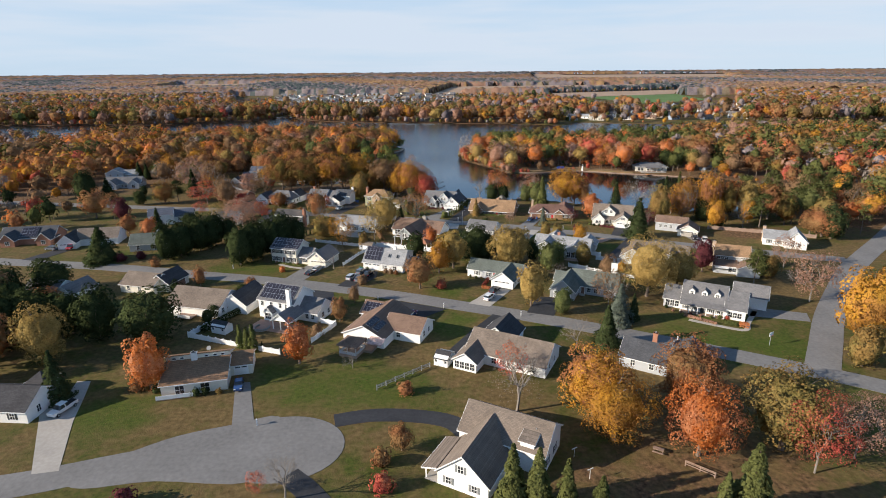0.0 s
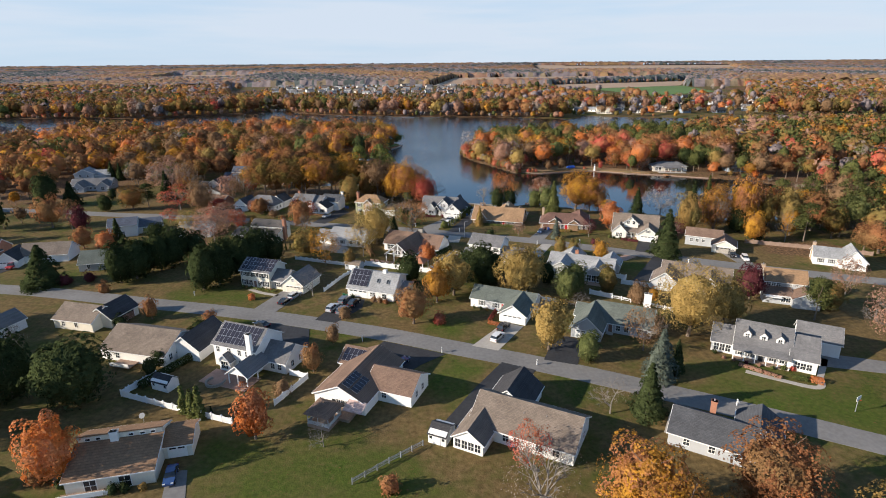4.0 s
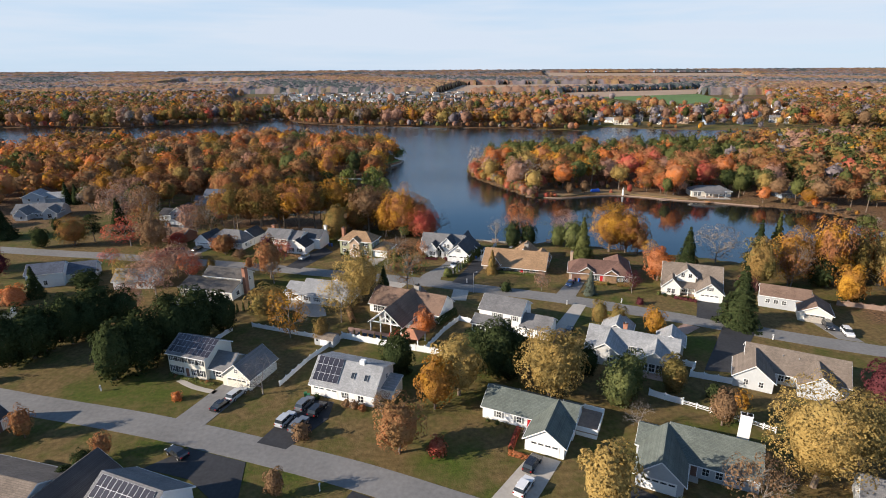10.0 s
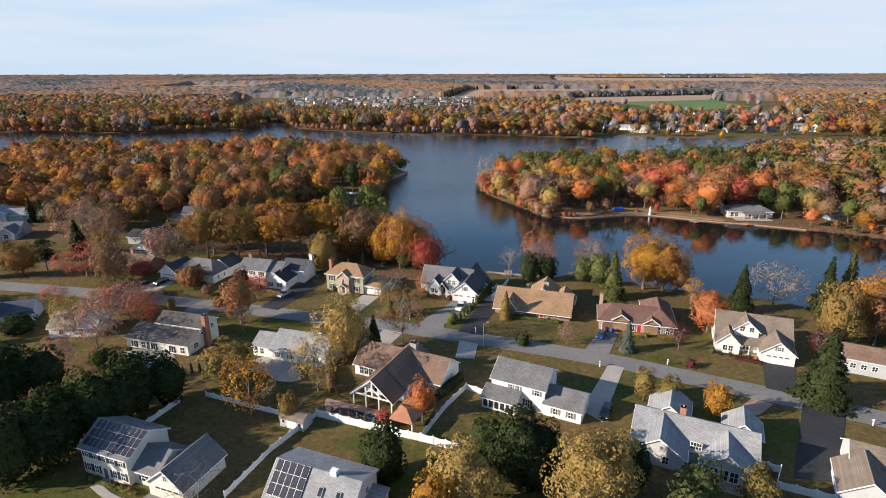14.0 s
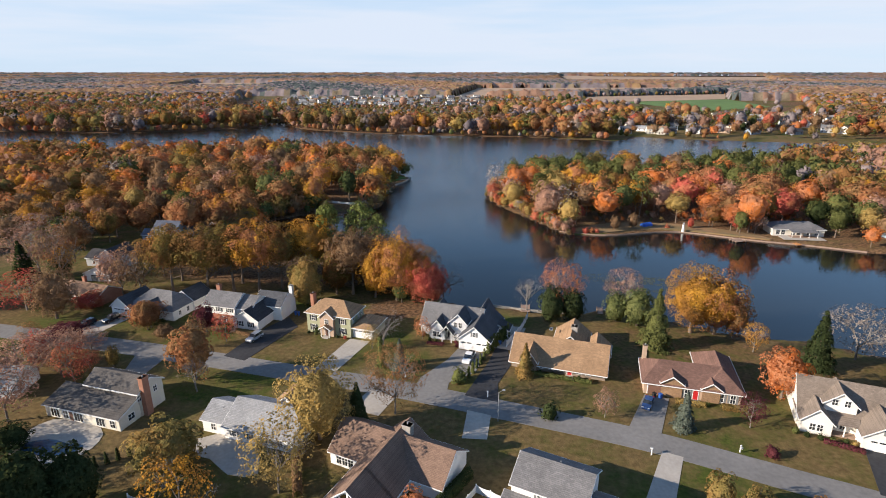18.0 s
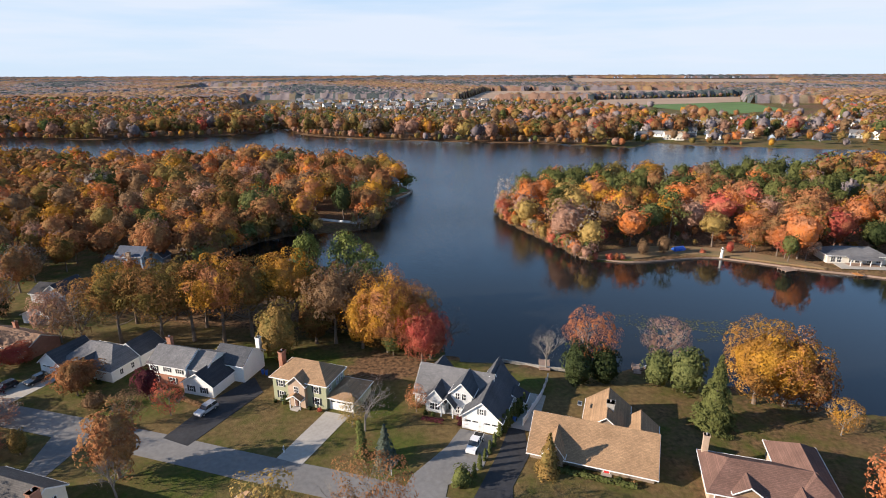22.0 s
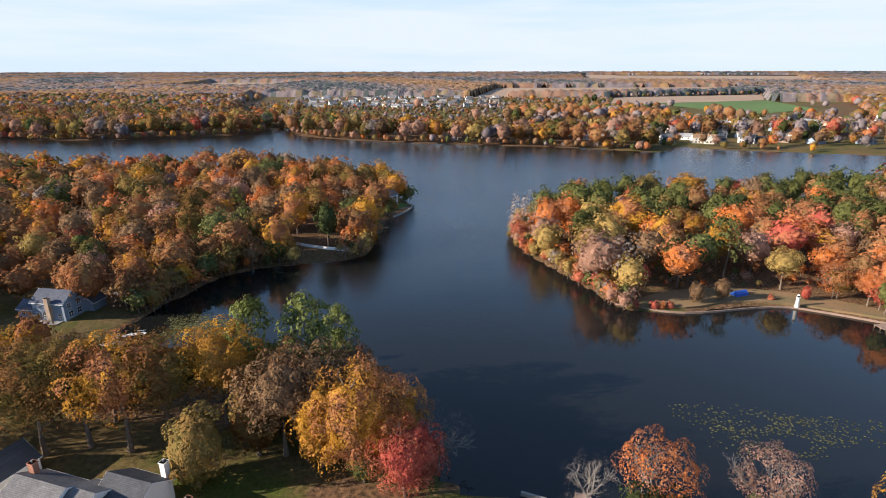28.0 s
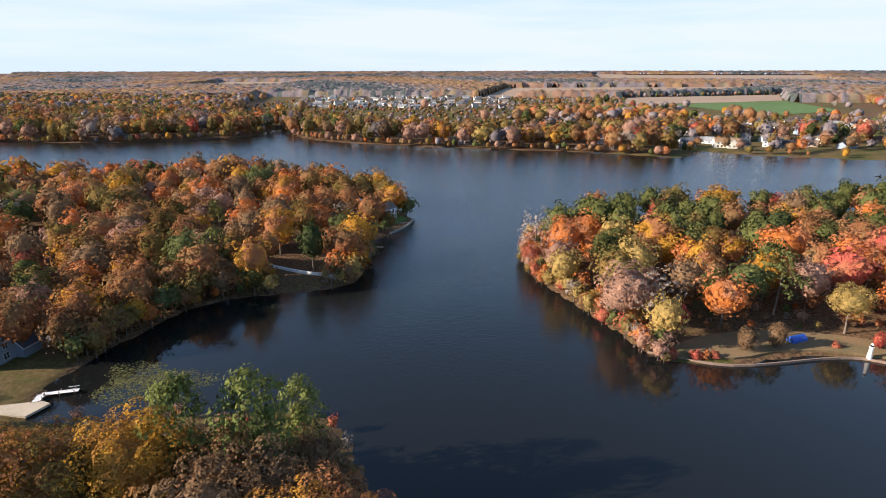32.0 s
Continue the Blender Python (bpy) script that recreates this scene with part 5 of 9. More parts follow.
# west end of the first street
h = House("house", -176, 203, 8, "brick house with solar panels on dark roof gables", BRICK, R_SLATE)
h.block(0, 20, 2, 12, 2.7, 3.4).block(2, 7, -1, 6, 2.7, 2.6, "y").block(15, 20, -1, 6, 2.7, 2.6, "y").panels(7.6, 2.2, 3.2, 6, 3, 34).win("s", -1, [4.5, 17.5], 0.8, 1.4, 1.4)
h = House("house", -150, 203, 10, "white house with dark roof and two-car garage", WHITE, R_DARK)
h.block(0, 6.4, -4, 5, 2.7, 2.8, "y").block(5, 20, 0, 9, 2.8, 3.0, roof=R_BEIGE).garage("s", -4, 3.2, 4.8)
h = House("house", -120, 196, 12, "low house with grey-green roof and white chimney", GREYSIDE, R_GREEN)
h.block(0, 15, 0, 9, 2.7, 3.0).chimney(9, 6, 0.9, 0.9, 6.4, TRIM).win("s", 0, [3, 8, 12], 0.8)
h = House("house", -104, 232, 5, "white house behind the evergreen row", WHITE, R_LIGHT)
h.block(0, 12, 0, 8, 2.8, 2.6).win("s", 0, [3, 8], 0.9)


# ---- trees and shrubs ----
rng = np.random.default_rng(7)


def cards(centres, size, normals, squash=1.0, r=rng):
    """One small irregular leaf patch at each centre, facing roughly along its normal: vertices (4n) and quads."""
    n = len(centres)
    soft = normals / (np.linalg.norm(normals, axis=1, keepdims=True) + 1e-9)
    nn = soft + r.normal(0, 0.28, (n, 3))
    nn /= np.linalg.norm(nn, axis=1, keepdims=True) + 1e-9
    a = np.cross(nn, r.normal(0, 1, (n, 3)))
    a /= np.linalg.norm(a, axis=1, keepdims=True) + 1e-9
    b = np.cross(nn, a)
    s = size * r.uniform(0.6, 1.35, (n, 1))
    k = r.uniform(0.55, 1.0, (n, 4, 1))
    v = np.stack([centres + s * k[:, 0] * a, centres + s * k[:, 1] * b * 0.8, centres - s * k[:, 2] * a, centres - s * k[:, 3] * b * 0.8], 1)
    v[:, 0] += nn * s * 0.25
    soft = soft + 0.35 * nn
    soft /= np.linalg.norm(soft, axis=1, keepdims=True) + 1e-9
    return v.reshape(-1, 3), np.arange(4 * n).reshape(n, 4), np.repeat(soft, 4, 0)


def unit(n, r=rng):
    d = r.normal(0, 1, (n, 3))
    return d / np.linalg.norm(d, axis=1, keepdims=True)


def crown_round(seed, h=10.0, w=8.0, base=0.22, n=1600, clumps=34, size=0.42, lumpy=0.24, core=0.0, seg=9, rings=4):
    """A broad crown: leaf patches on the outsides of many overlapping boughs."""
    r = np.random.default_rng(seed)
    d = unit(clumps, r)
    rad = r.uniform(0.35, 0.82, (clumps, 1)) ** 0.6
    c = d * rad
    c[:, 2] = c[:, 2] * 0.95 + 0.06
    cr = r.uniform(lumpy * 0.75, lumpy * 1.35, clumps)
    pick = r.integers(0, clumps, n * 2)
    dd = unit(n * 2, r)
    dd[:, 2] = np.abs(dd[:, 2]) * r.choice([1, 1, 1, -1], n * 2)
    p = c[pick] + dd * (cr[pick] * r.uniform(0.9, 1.06, n * 2))[:, None]
    keep = np.ones(len(p), bool)
    for k in range(clumps):
        keep &= ~((np.linalg.norm(p - c[k], axis=1) < cr[k] * 0.86) & (pick != k))
    p, dd = p[keep][:n], dd[keep][:n]
    sc = np.array([w / 2, w / 2, h * (1 - base) / 2]) / 1.05
    out = p / (np.linalg.norm(p, axis=1, keepdims=True) + 1e-9)
    p = p * sc + np.array([0, 0, h * (1 + base) / 2])
    ok = p[:, 2] > 0.01 * h
    v, q, nv = cards(p[ok], size, (dd * 0.7 + out * 0.6 + np.array([0, 0, 0.15]))[ok], r=r)
    if core:
        # the thick of the crown: big uneven patches deep inside the boughs
        gv, gn = [], []
        ring = [[np.array([math.sin(a) * math.cos(b), math.sin(a) * math.sin(b), math.cos(a)]) * core * r.uniform(0.85, 1.1) for b in np.arange(seg) * 2 * math.pi / seg] for a in np.linspace(0.12, 2.5, rings + 1)]
        for i in range(rings):
            for j in range(seg):
                c4 = [ring[i][j], ring[i + 1][j], ring[i + 1][(j + 1) % seg], ring[i][(j + 1) % seg]]
                gv += [np.maximum(c * sc + np.array([0, 0, h * (1 + base) / 2]), [-99, -99, 0.02 * h]) for c in c4]
                gn += [c / np.linalg.norm(c) for c in c4]
        q = np.concatenate([q, np.arange(len(gv)).reshape(-1, 4) + len(v)])
        v, nv = np.concatenate([v, gv]), np.concatenate([nv, gn])
    return v, q, nv


def crown_cone(seed, h=11.0, w=5.5, base=0.04, n=1500, size=0.42, power=1.0, droop=0.35, layers=13):
    """A conifer: whorls of drooping boughs that narrow to a tip."""
    r = np.random.default_rng(seed)
    k = r.uniform(0, 1, n) ** 1.25
    lay = (np.floor(k * layers) + r.uniform(0.0, 0.65, n)) / layers
    rad = (1 - lay) ** power * w / 2 * r.uniform(0.45, 1.0, n) ** 0.5
    boughs = r.uniform(0, 2 * math.pi, (layers + 1, 9))
    ang = boughs[(lay * layers).astype(int).clip(0, layers), r.integers(0, 9, n)] + r.normal(0, 0.22, n)
    rad *= 1 + 0.18 * np.sin(ang * 3 + seed)
    z = h * (base + (1 - base) * lay) - rad * droop + 0.2
    p = np.stack([rad * np.cos(ang), rad * np.sin(ang), z], 1)
    nr = np.stack([np.cos(ang) * 0.6, np.sin(ang) * 0.6, np.full(n, 0.8)], 1)
    v, q, nv = cards(p, size, nr, r=r)
    # the thick of the boughs round the stem
    gv, gn, seg, steps = [], [], 8, (0.0, 0.22, 0.44, 0.66, 0.9)
    ring = [[np.array([math.cos(b), math.sin(b), 0]) * (1 - u) ** power * w * 0.36 * r.uniform(0.85, 1.12) + np.array([0, 0, 0.03 * h + 0.97 * h * u - 0.25 * droop * w * (1 - u)]) for b in np.arange(seg) * 2 * math.pi / seg] for u in steps]
    for i in range(4):
        for j in range(seg):
            c4 = [ring[i][j], ring[i][(j + 1) % seg], ring[i + 1][(j + 1) % seg], ring[i + 1][j]]
            gv += [np.maximum(c, [-99, -99, 0.05]) for c in c4]
            gn += [np.array([c[0], c[1], 0.4]) / (math.hypot(c[0], c[1], 0.4)) for c in c4]
    q = np.concatenate([q, np.arange(len(gv)).reshape(-1, 4) + len(v)])
    return np.concatenate([v, gv]), q, np.concatenate([nv, gn])


def crown_pine(seed, h=15.0, w=10.5, n=3000, size=0.34, clumps=46, base=0.32):
    """A pine: flat tufts of needles high on a bare stem."""
    r = np.random.default_rng(seed)
    t = r.uniform(0, 1, clumps)
    rad = w / 2 * np.sqrt(np.clip(1.02 - t ** 2.2, 0.02, 1)) * r.uniform(0.3, 1, clumps)
    a = r.uniform(0, 2 * math.pi, clumps)
    c = np.stack([rad * np.cos(a), rad * np.sin(a), h * (base + (0.97 - base) * t)], 1)
    pick = r.integers(0, clumps, n)
    d = unit(n, r)
    d[:, 2] = np.abs(d[:, 2])
    p = c[pick] + d * r.uniform(0.6, 1.0, (n, 1)) * np.array([w * 0.19, w * 0.19, w * 0.16])
    return cards(p, size, d + np.array([0, 0, 0.3]), r=r)


def stem(seed, h=10.0, r0=0.25, limbs=6, spread=2.6, start=0.25, top=0.8, crook=0.25):
    """A tapered trunk with limbs, as a Geo."""
    r = random.Random(seed)
    g, p = Geo(), Vector((0, 0, -0.2))
    pts = [p]
    for i in range(1, 6):
        pts.append(Vector((r.uniform(-crook, crook) * i / 3, r.uniform(-crook, crook) * i / 3, h * top * i / 5)))
    for i in range(5):
        a, b = r0 * (1 - i / 5.6) * (1.35 if i == 0 else 1), r0 * (1 - (i + 1) / 5.6)
        g.tube(pts[i], pts[i + 1], a, b, 7, i == 4)
    for k in range(limbs):
        f = start + (0.95 - start) * k / max(1, limbs - 1)
        s = pts[min(4, int(f * 5))].lerp(pts[min(5, int(f * 5) + 1)], f * 5 % 1)
        an = k * 2.4 + r.uniform(-0.4, 0.4)
        e = s + Vector((math.cos(an) * spread * (1.1 - f * 0.6), math.sin(an) * spread * (1.1 - f * 0.6), h * 0.16 * r.uniform(0.7, 1.3)))
        m = s.lerp(e, 0.5) + Vector((0, 0, -0.15))
        g.tube(s, m, r0 * 0.42 * (1.1 - f * 0.5), r0 * 0.26, 5, False).tube(m, e, r0 * 0.26, r0 * 0.07, 5)
    return g


def bare_tree(seed, h=9.0, depth=5, spread=0.55, r0=0.2):
    """A leafless tree: branches that fork to fine twigs."""
    r = random.Random(seed)
    g = Geo()

    def grow(p, d, length, rad, lv):
        q = p + d * length
        g.tube(p, q, rad, rad * 0.68, 5 if lv > 2 else 3, False)
        if lv == 0:
            return
        for k in range(3 if lv > 1 else 4):
            nd = (d + Vector((r.gauss(0, spread), r.gauss(0, spread), r.gauss(0.12, spread * 0.5)))).normalized()
            grow(p.lerp(q, r.uniform(0.55, 1.0)) if k else q, nd, length * r.uniform(0.62, 0.82), rad * 0.6, lv - 1)
    grow(Vector((0, 0, -0.2)), Vector((r.gauss(0, 0.05), r.gauss(0, 0.05), 1)).normalized(), h * 0.27, r0, depth)
    return g


def leafy(name, v, q, n, mats, index=None):
    """A mesh of leaf patches, shaded softly along the boughs."""
    me = bulk(name, v, q, mats, np.zeros(len(q)) if index is None else index)
    me.normals_split_custom_set_from_vertices(np.asarray(n, np.float32))
    return me


KINDS = {}


def kind(name, hue, verts_quads, trunk, label, category="tree", bark=BARK, names=("trunk", "crown")):
    """A tree to be copied: the original is a thing of its own, kept as a mesh pair."""
    KINDS[name] = (leafy("crown", *verts_quads, [LEAF[hue]]), trunk.mesh("trunk", bark) if trunk else None, label, category, hue)


HUEWORD = {"fresh": "bright green", "pine": "fresh green", "dark": "dark green", "blue": "blue-grey", "green": "green leaved", "yellow": "pale yellow", "gold": "golden", "orange": "orange leaved", "rust": "russet", "red": "crimson", "pink": "rosy half-bare",
           "brown": "brown leaved", "bronze": "bronze-green", "amber": "amber-leaved", "olive": "olive-gold", "twig": "leafless grey", "plum": "wine-red", "hedge": "mid-green"}
FORM = {"lace": "tree with fine open foliage and visible branches", "grand": "large tree with spreading leafy boughs", "tall": "tall tree with a high crown on a bare trunk", "great": "large tree with spreading leafy boughs", "round": "broad tree with a dense crown", "oval": "upright tree with an oval crown", "airy": "tree with thin foliage and visible branches", "spruce": "conical spruce reaching to the ground", "pine": "tall pine with bare stem",
        "cedar": "dense conical evergreen reaching the ground", "column": "narrow upright garden evergreen", "bush": "rounded garden bush on grass", "bare": "tree with fine branches"}


def plant(name, x, y, s=1.0, turn=None, hue=None, label="", group="", sz=None):
    """Sets out one tree or shrub: a trunk and a crown under an Empty at its foot."""
    if name[:5] == "round" and s > 1.55:
        name = "great" + name[-1]
    crown, trunk, lab, cat, own = KINDS[name]
    lab = HUEWORD[hue or own] + " " + FORM[name[:-1]]
    if hue:
        crown = cached((name, hue), lambda: recolour(crown, hue))
    z = float(height(x, y)[0]) - 0.02
    t = turn if turn is not None else (x * 37 + y * 91) % 360
    o = thing(cat if cat != "tree" else "tree", pose(x, y, z, 0, 0, t) @ Matrix.Diagonal((s, s, sz or s, 1)), label or lab, cat, group or ("garden trees" if cat == "tree" else "garden shrubs"))
    if trunk:
        part("trunk", trunk, None, o)
    part("crown", crown, None, o)
    return o


def recolour(me, hue):
    c = me.copy()
    c.materials.clear()
    c.materials.append(LEAF[hue])
    return c


for k in range(3):
    kind("round%d" % k, "rust", crown_round(11 + k, 10, 8.8, -0.02, 2300, 48, 0.25, 0.24, 0.74), stem(11 + k, 10, 0.24, 7, 2.4), "broad tree")
    kind("oval%d" % k, "rust", crown_round(31 + k, 10, 7.0, -0.04, 1900, 40, 0.24, 0.25, 0.74), stem(31 + k, 10, 0.2, 6, 1.8), "oval tree")
    kind("airy%d" % k, "rust", crown_round(51 + k, 10, 8.2, 0.02, 2500, 80, 0.165, 0.185), bare_tree(51 + k, 10.5, 5, 0.5, 0.14), "thin-leaved tree", bark=GREYBARK)
    kind("great%d" % k, "rust", crown_round(21 + k, 10, 8.9, -0.08, 5600, 105, 0.148, 0.17, 0.64), stem(21 + k, 10, 0.2, 9, 2.8, 0.3), "large spreading tree")
    kind("tall%d" % k, "rust", crown_round(61 + k, 10, 8.7, 0.25, 7600, 105, 0.118, 0.168, 0.60), stem(61 + k, 10, 0.2, 9, 2.8, 0.3), "tall tree")
    kind("lace%d" % k, "rust", crown_round(51 + k, 10, 8.2, 0.02, 5600, 80, 0.10, 0.185), bare_tree(51 + k, 10.5, 5, 0.5, 0.12), "fine-leaved tree", bark=GREYBARK)
    kind("grand%d" % k, "rust", crown_round(21 + k, 10, 8.9, -0.08, 11000, 125, 0.098, 0.16, 0.60), stem(21 + k, 10, 0.2, 9, 2.8, 0.3), "large spreading tree")
for k in range(2):
    kind("spruce%d" % k, "dark", crown_cone(71 + k, 11, 7.0, 0.0, 1900, 0.33), stem(71 + k, 11, 0.2, 0, 1, top=0.95, crook=0.05), "conical dark green spruce tree")
    kind("pine%d" % k, "pine", crown_pine(81 + k), stem(81 + k, 15, 0.26, 7, 1.8, 0.45, 0.95), "tall green pine tree")
    kind("cedar%d" % k, "dark", crown_round(91 + k, 10, 8.0, -0.16, 1700, 54, 0.30, 0.22, 0.78), stem(91 + k, 10, 0.22, 0, 1, top=0.6), "dense dark evergreen tree")
    kind("column%d" % k, "hedge", crown_cone(101 + k, 5, 1.7, 0.0, 600, 0.24, 0.45, 0.1, 9), stem(101 + k, 5, 0.08, 0, 1, top=0.5), "narrow upright evergreen", "shrub")
    kind("bush%d" % k, "rust", crown_round(111 + k, 2.4, 2.8, -0.35, 320, 16, 0.18, 0.34, 0.75), None, "rounded garden bush", "shrub")
kind("bare0", "twig", crown_round(131, 9, 8.2, 0.10, 1300, 60, 0.075, 0.2), bare_tree(131, 9.5, 5, 0.5, 0.2), "leafless grey tree with fine branches", bark=GREYBARK)
kind("bare1", "twig", crown_round(132, 9, 8.2, 0.10, 1300, 60, 0.075, 0.2), bare_tree(137, 9.5, 5, 0.62, 0.16), "leafless grey tree with fine branches", bark=GREYBARK)

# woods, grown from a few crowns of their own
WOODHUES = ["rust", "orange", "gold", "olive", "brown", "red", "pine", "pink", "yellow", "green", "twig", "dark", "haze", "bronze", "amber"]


def wood_kinds(n, size, seed, lumps=26, fat=0.27, core=0.62, seg=8, rings=4):
    ks = []
    for k in range(6):
        ks.append(crown_round(seed + k, 1.0, 0.86, 0.08, n, lumps, size, fat, core, seg, rings))
    for k in range(2):
        ks.append(crown_pine(seed + 20 + k, 1.0, 0.72, n, size * 0.85, 24, 0.38))
    return ks


def woodland(name, spots, weights, kinds, label, trunks=True, wide=1.0):
    """One stretch of woodland: spots are rows of x, y, height; weights the share of each leaf colour."""
    if callable(weights):
        hues = [rng.choice(len(WOODHUES), p=np.array(w) / sum(w)) for w in (weights(x, y) for x, y, hh in spots)]
    else:
        hues = rng.choice(len(WOODHUES), len(spots), p=np.array(weights) / sum(weights))
    vs, qs, ns, ids, tones, k = [], [], [], [], [], 0
    z = height(spots[:, 0], spots[:, 1])
    for (x, y, hh), zz, hu in zip(spots, z, hues):
        ev = WOODHUES[hu] in ("pine", "dark")
        open_crown = ev and rng.random() < 0.3
        v, q, nv = kinds[6 + rng.integers(2)] if open_crown else kinds[rng.integers(6)]
        if WOODHUES[hu] == "twig":
            sel = (rng.random(len(q)) < 0.6) & (np.arange(len(q)) < len(q) * 0.93)
            v, nv, q = v.reshape(-1, 4, 3)[sel].reshape(-1, 3), nv.reshape(-1, 4, 3)[sel].reshape(-1, 3), np.arange(4 * sel.sum()).reshape(-1, 4)
        a, w = rng.uniform(0, 6.28), hh * rng.uniform(0.85, 1.2) * wide * (0.8 if ev else 1.0)
        c, s = math.cos(a), math.sin(a)
        vs.append(np.stack([(v[:, 0] * c - v[:, 1] * s) * w + x, (v[:, 0] * s + v[:, 1] * c) * w + y, v[:, 2] * hh + zz], 1))
        ns.append(np.stack([nv[:, 0] * c - nv[:, 1] * s, nv[:, 0] * s + nv[:, 1] * c, nv[:, 2]], 1))
        qs.append(q + k)
        ids.append(np.full(len(q), hu))
        tones.append(np.full(len(v), rng.uniform(-0.26, 0.40), np.float32))
        k += len(v)
        if trunks:
            r0, r1, up = hh * 0.02, hh * 0.01, hh * 0.6
            ring = np.array([[math.cos(t), math.sin(t)] for t in (0, 1.257, 2.513, 3.77, 5.027)])
            tv = np.concatenate([np.column_stack([ring * r0 + (x, y), np.full(5, zz - 0.3)]), np.column_stack([ring * r1 + (x + rng.normal(0, 0.3), y), np.full(5, zz + up)])])
            vs.append(tv)
            ns.append(np.concatenate([np.column_stack([ring, np.zeros(5)])] * 2))
            qs.append(np.array([[i, (i + 1) % 5, 5 + (i + 1) % 5, 5 + i] for i in range(5)]) + k)
            ids.append(np.full(5, len(WOODHUES)))
            tones.append(np.zeros(10, np.float32))
            k += 10
    me = leafy(name, np.concatenate(vs), np.concatenate(qs), np.concatenate(ns), [LEAF[u] for u in WOODHUES] + [BARK], np.concatenate(ids))
    me.attributes.new("tone", "FLOAT", "POINT").data.foreach_set("value", np.concatenate(tones))
    return tagged(new(name, me), label, "woodland", kind="stuff")


def scatter(x0, x1, y0, y1, step, hmin, hmax, ok):
    gx, gy = np.meshgrid(np.arange(x0, x1, step), np.arange(y0, y1, step))
    p = np.stack([gx.ravel(), gy.ravel()], 1) + rng.uniform(-1, 1, (gx.size, 2)) * step * (0.42 if step < 20 else 1.1)
    p = p[ok(p[:, 0], p[:, 1])]
    return np.column_stack([p, rng.uniform(hmin, hmax, len(p))])


def clear(px, py, spots):
    """Keeps clear of round clearings (x, y, radius)."""
    k = np.ones(px.shape, bool)
    for x, y, r in spots:
        k &= (px - x) ** 2 + (py - y) ** 2 > r * r
    return k


NEARW, MIDW, FARW = wood_kinds(690, 0.035, 200, 46, 0.20, 0.70), wood_kinds(88, 0.084, 300, 20, 0.30, 0.72, 7, 3), wood_kinds(16, 0.14, 400, 12, 0.3, 0.94, 7, 3)
SHRUBW = wood_kinds(170, 0.065, 350)
#          rust orange gold olive brown red pine pink yellow green twig dark haze bronze amber
W_LEFT = [40, 9, 3, 6, 9, 2, 6, 4, 1, 1, 1, 1, 0, 16, 15]
W_ORANGE = [22, 34, 5, 5, 4, 1, 9, 6, 3, 1, 2, 0, 0, 5, 10]
W_SALMON = [28, 20, 3, 4, 5, 3, 15, 11, 3, 1, 2, 0, 0, 6, 7]
W_PINES = [12, 8, 1, 4, 3, 1, 56, 3, 1, 2, 1, 3, 0, 4, 4]
W_PALE = [6, 18, 4, 10, 2, 5, 2, 20, 12, 6, 16, 0, 0, 4, 2]
W_RIGHT = [16, 5, 3, 10, 9, 3, 34, 8, 3, 5, 3, 3, 2, 10, 5]
W_GARDEN = [24, 6, 2, 8, 14, 8, 6, 14, 3, 2, 8, 16, 0, 8, 4]
W_EDGE = [8, 6, 3, 16, 7, 3, 3, 8, 7, 14, 14, 1, 0, 8, 3]
# these mixes hold haze-toned leaves, painted for the haze of distance
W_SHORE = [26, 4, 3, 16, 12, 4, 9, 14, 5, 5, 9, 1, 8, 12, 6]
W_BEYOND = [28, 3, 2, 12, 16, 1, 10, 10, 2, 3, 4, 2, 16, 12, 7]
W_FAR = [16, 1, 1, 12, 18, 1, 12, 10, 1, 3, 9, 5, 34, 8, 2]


def east_point(x, y):
    """Leaf colours over the eastern point: pines along its back, orange on its brow, pale saplings at its western edge."""
    if y > 445 or (x > 30 and x < 44 and y > 408 and y < 424) or (x > 70 and y > 425):
        return W_PINES
    if float(shore(x, y)[0]) < 11 and x < 46:
        return W_PALE
    return W_ORANGE if x < 66 else W_SALMON


HOMES = [(-195, 318, 22), (-205, 342, 14), (-125, 316, 14), (-117, 338, 14), (-104, 334, 13), (-112, 287, 16), (-118, 302, 10), (137, 366, 13), (178, 360, 9), (-47, 479, 12), (-46, 455, 7), (-60, 400, 8)]
woodland("woodland", scatter(-185, -35, 374, 520, 12.6, 13.5, 20.5, lambda x, y: (shore(x, y) > 1.0) & ((y > 394) | (x > -88)) & clear(x, y, HOMES)), W_LEFT, NEARW, "dense autumn woodland on the western point")
woodland("woodland", scatter(-330, -35, 392, 575, 12, 15, 20, lambda x, y: (shore(x, y) > 1.5) & ((x < -185) | (y > 520))), W_LEFT, MIDW, "autumn woodland on the far side of the western point", False)
woodland("woodland", scatter(-200, -96, 300, 392, 10.0, 10, 16, lambda x, y: (shore(x, y) > 4) & ((x < -134) | (y < 350)) & clear(x, y, HOMES + [(-160, 300, 26)])), W_LEFT, NEARW, "mixed autumn woods behind the western houses")
woodland("woodland", scatter(-134, -88, 350, 394, 8.5, 12, 17, lambda x, y: (shore(x, y) > 0.8) & (x + y > 232)), W_LEFT, NEARW, "autumn trees leaning over the cove")
woodland("woodland", scatter(-400, -200, 300, 392, 10.5, 10, 16, lambda x, y: clear(x, y, HOMES + [(-225, 300, 24)])), W_LEFT, MIDW, "mixed autumn woods beyond the western lawns", False)
woodland("woodland", scatter(14, 185, 366, 512, 11.4, 13.5, 20, lambda x, y: (shore(x, y) > 1.2) & ((shore(x, y) > 11) | (x < 50) | (y > 400) | ((x > 104) & (shore(x, y) > 5))) & clear(x, y, HOMES)), east_point, NEARW, "autumn woodland on the eastern point")
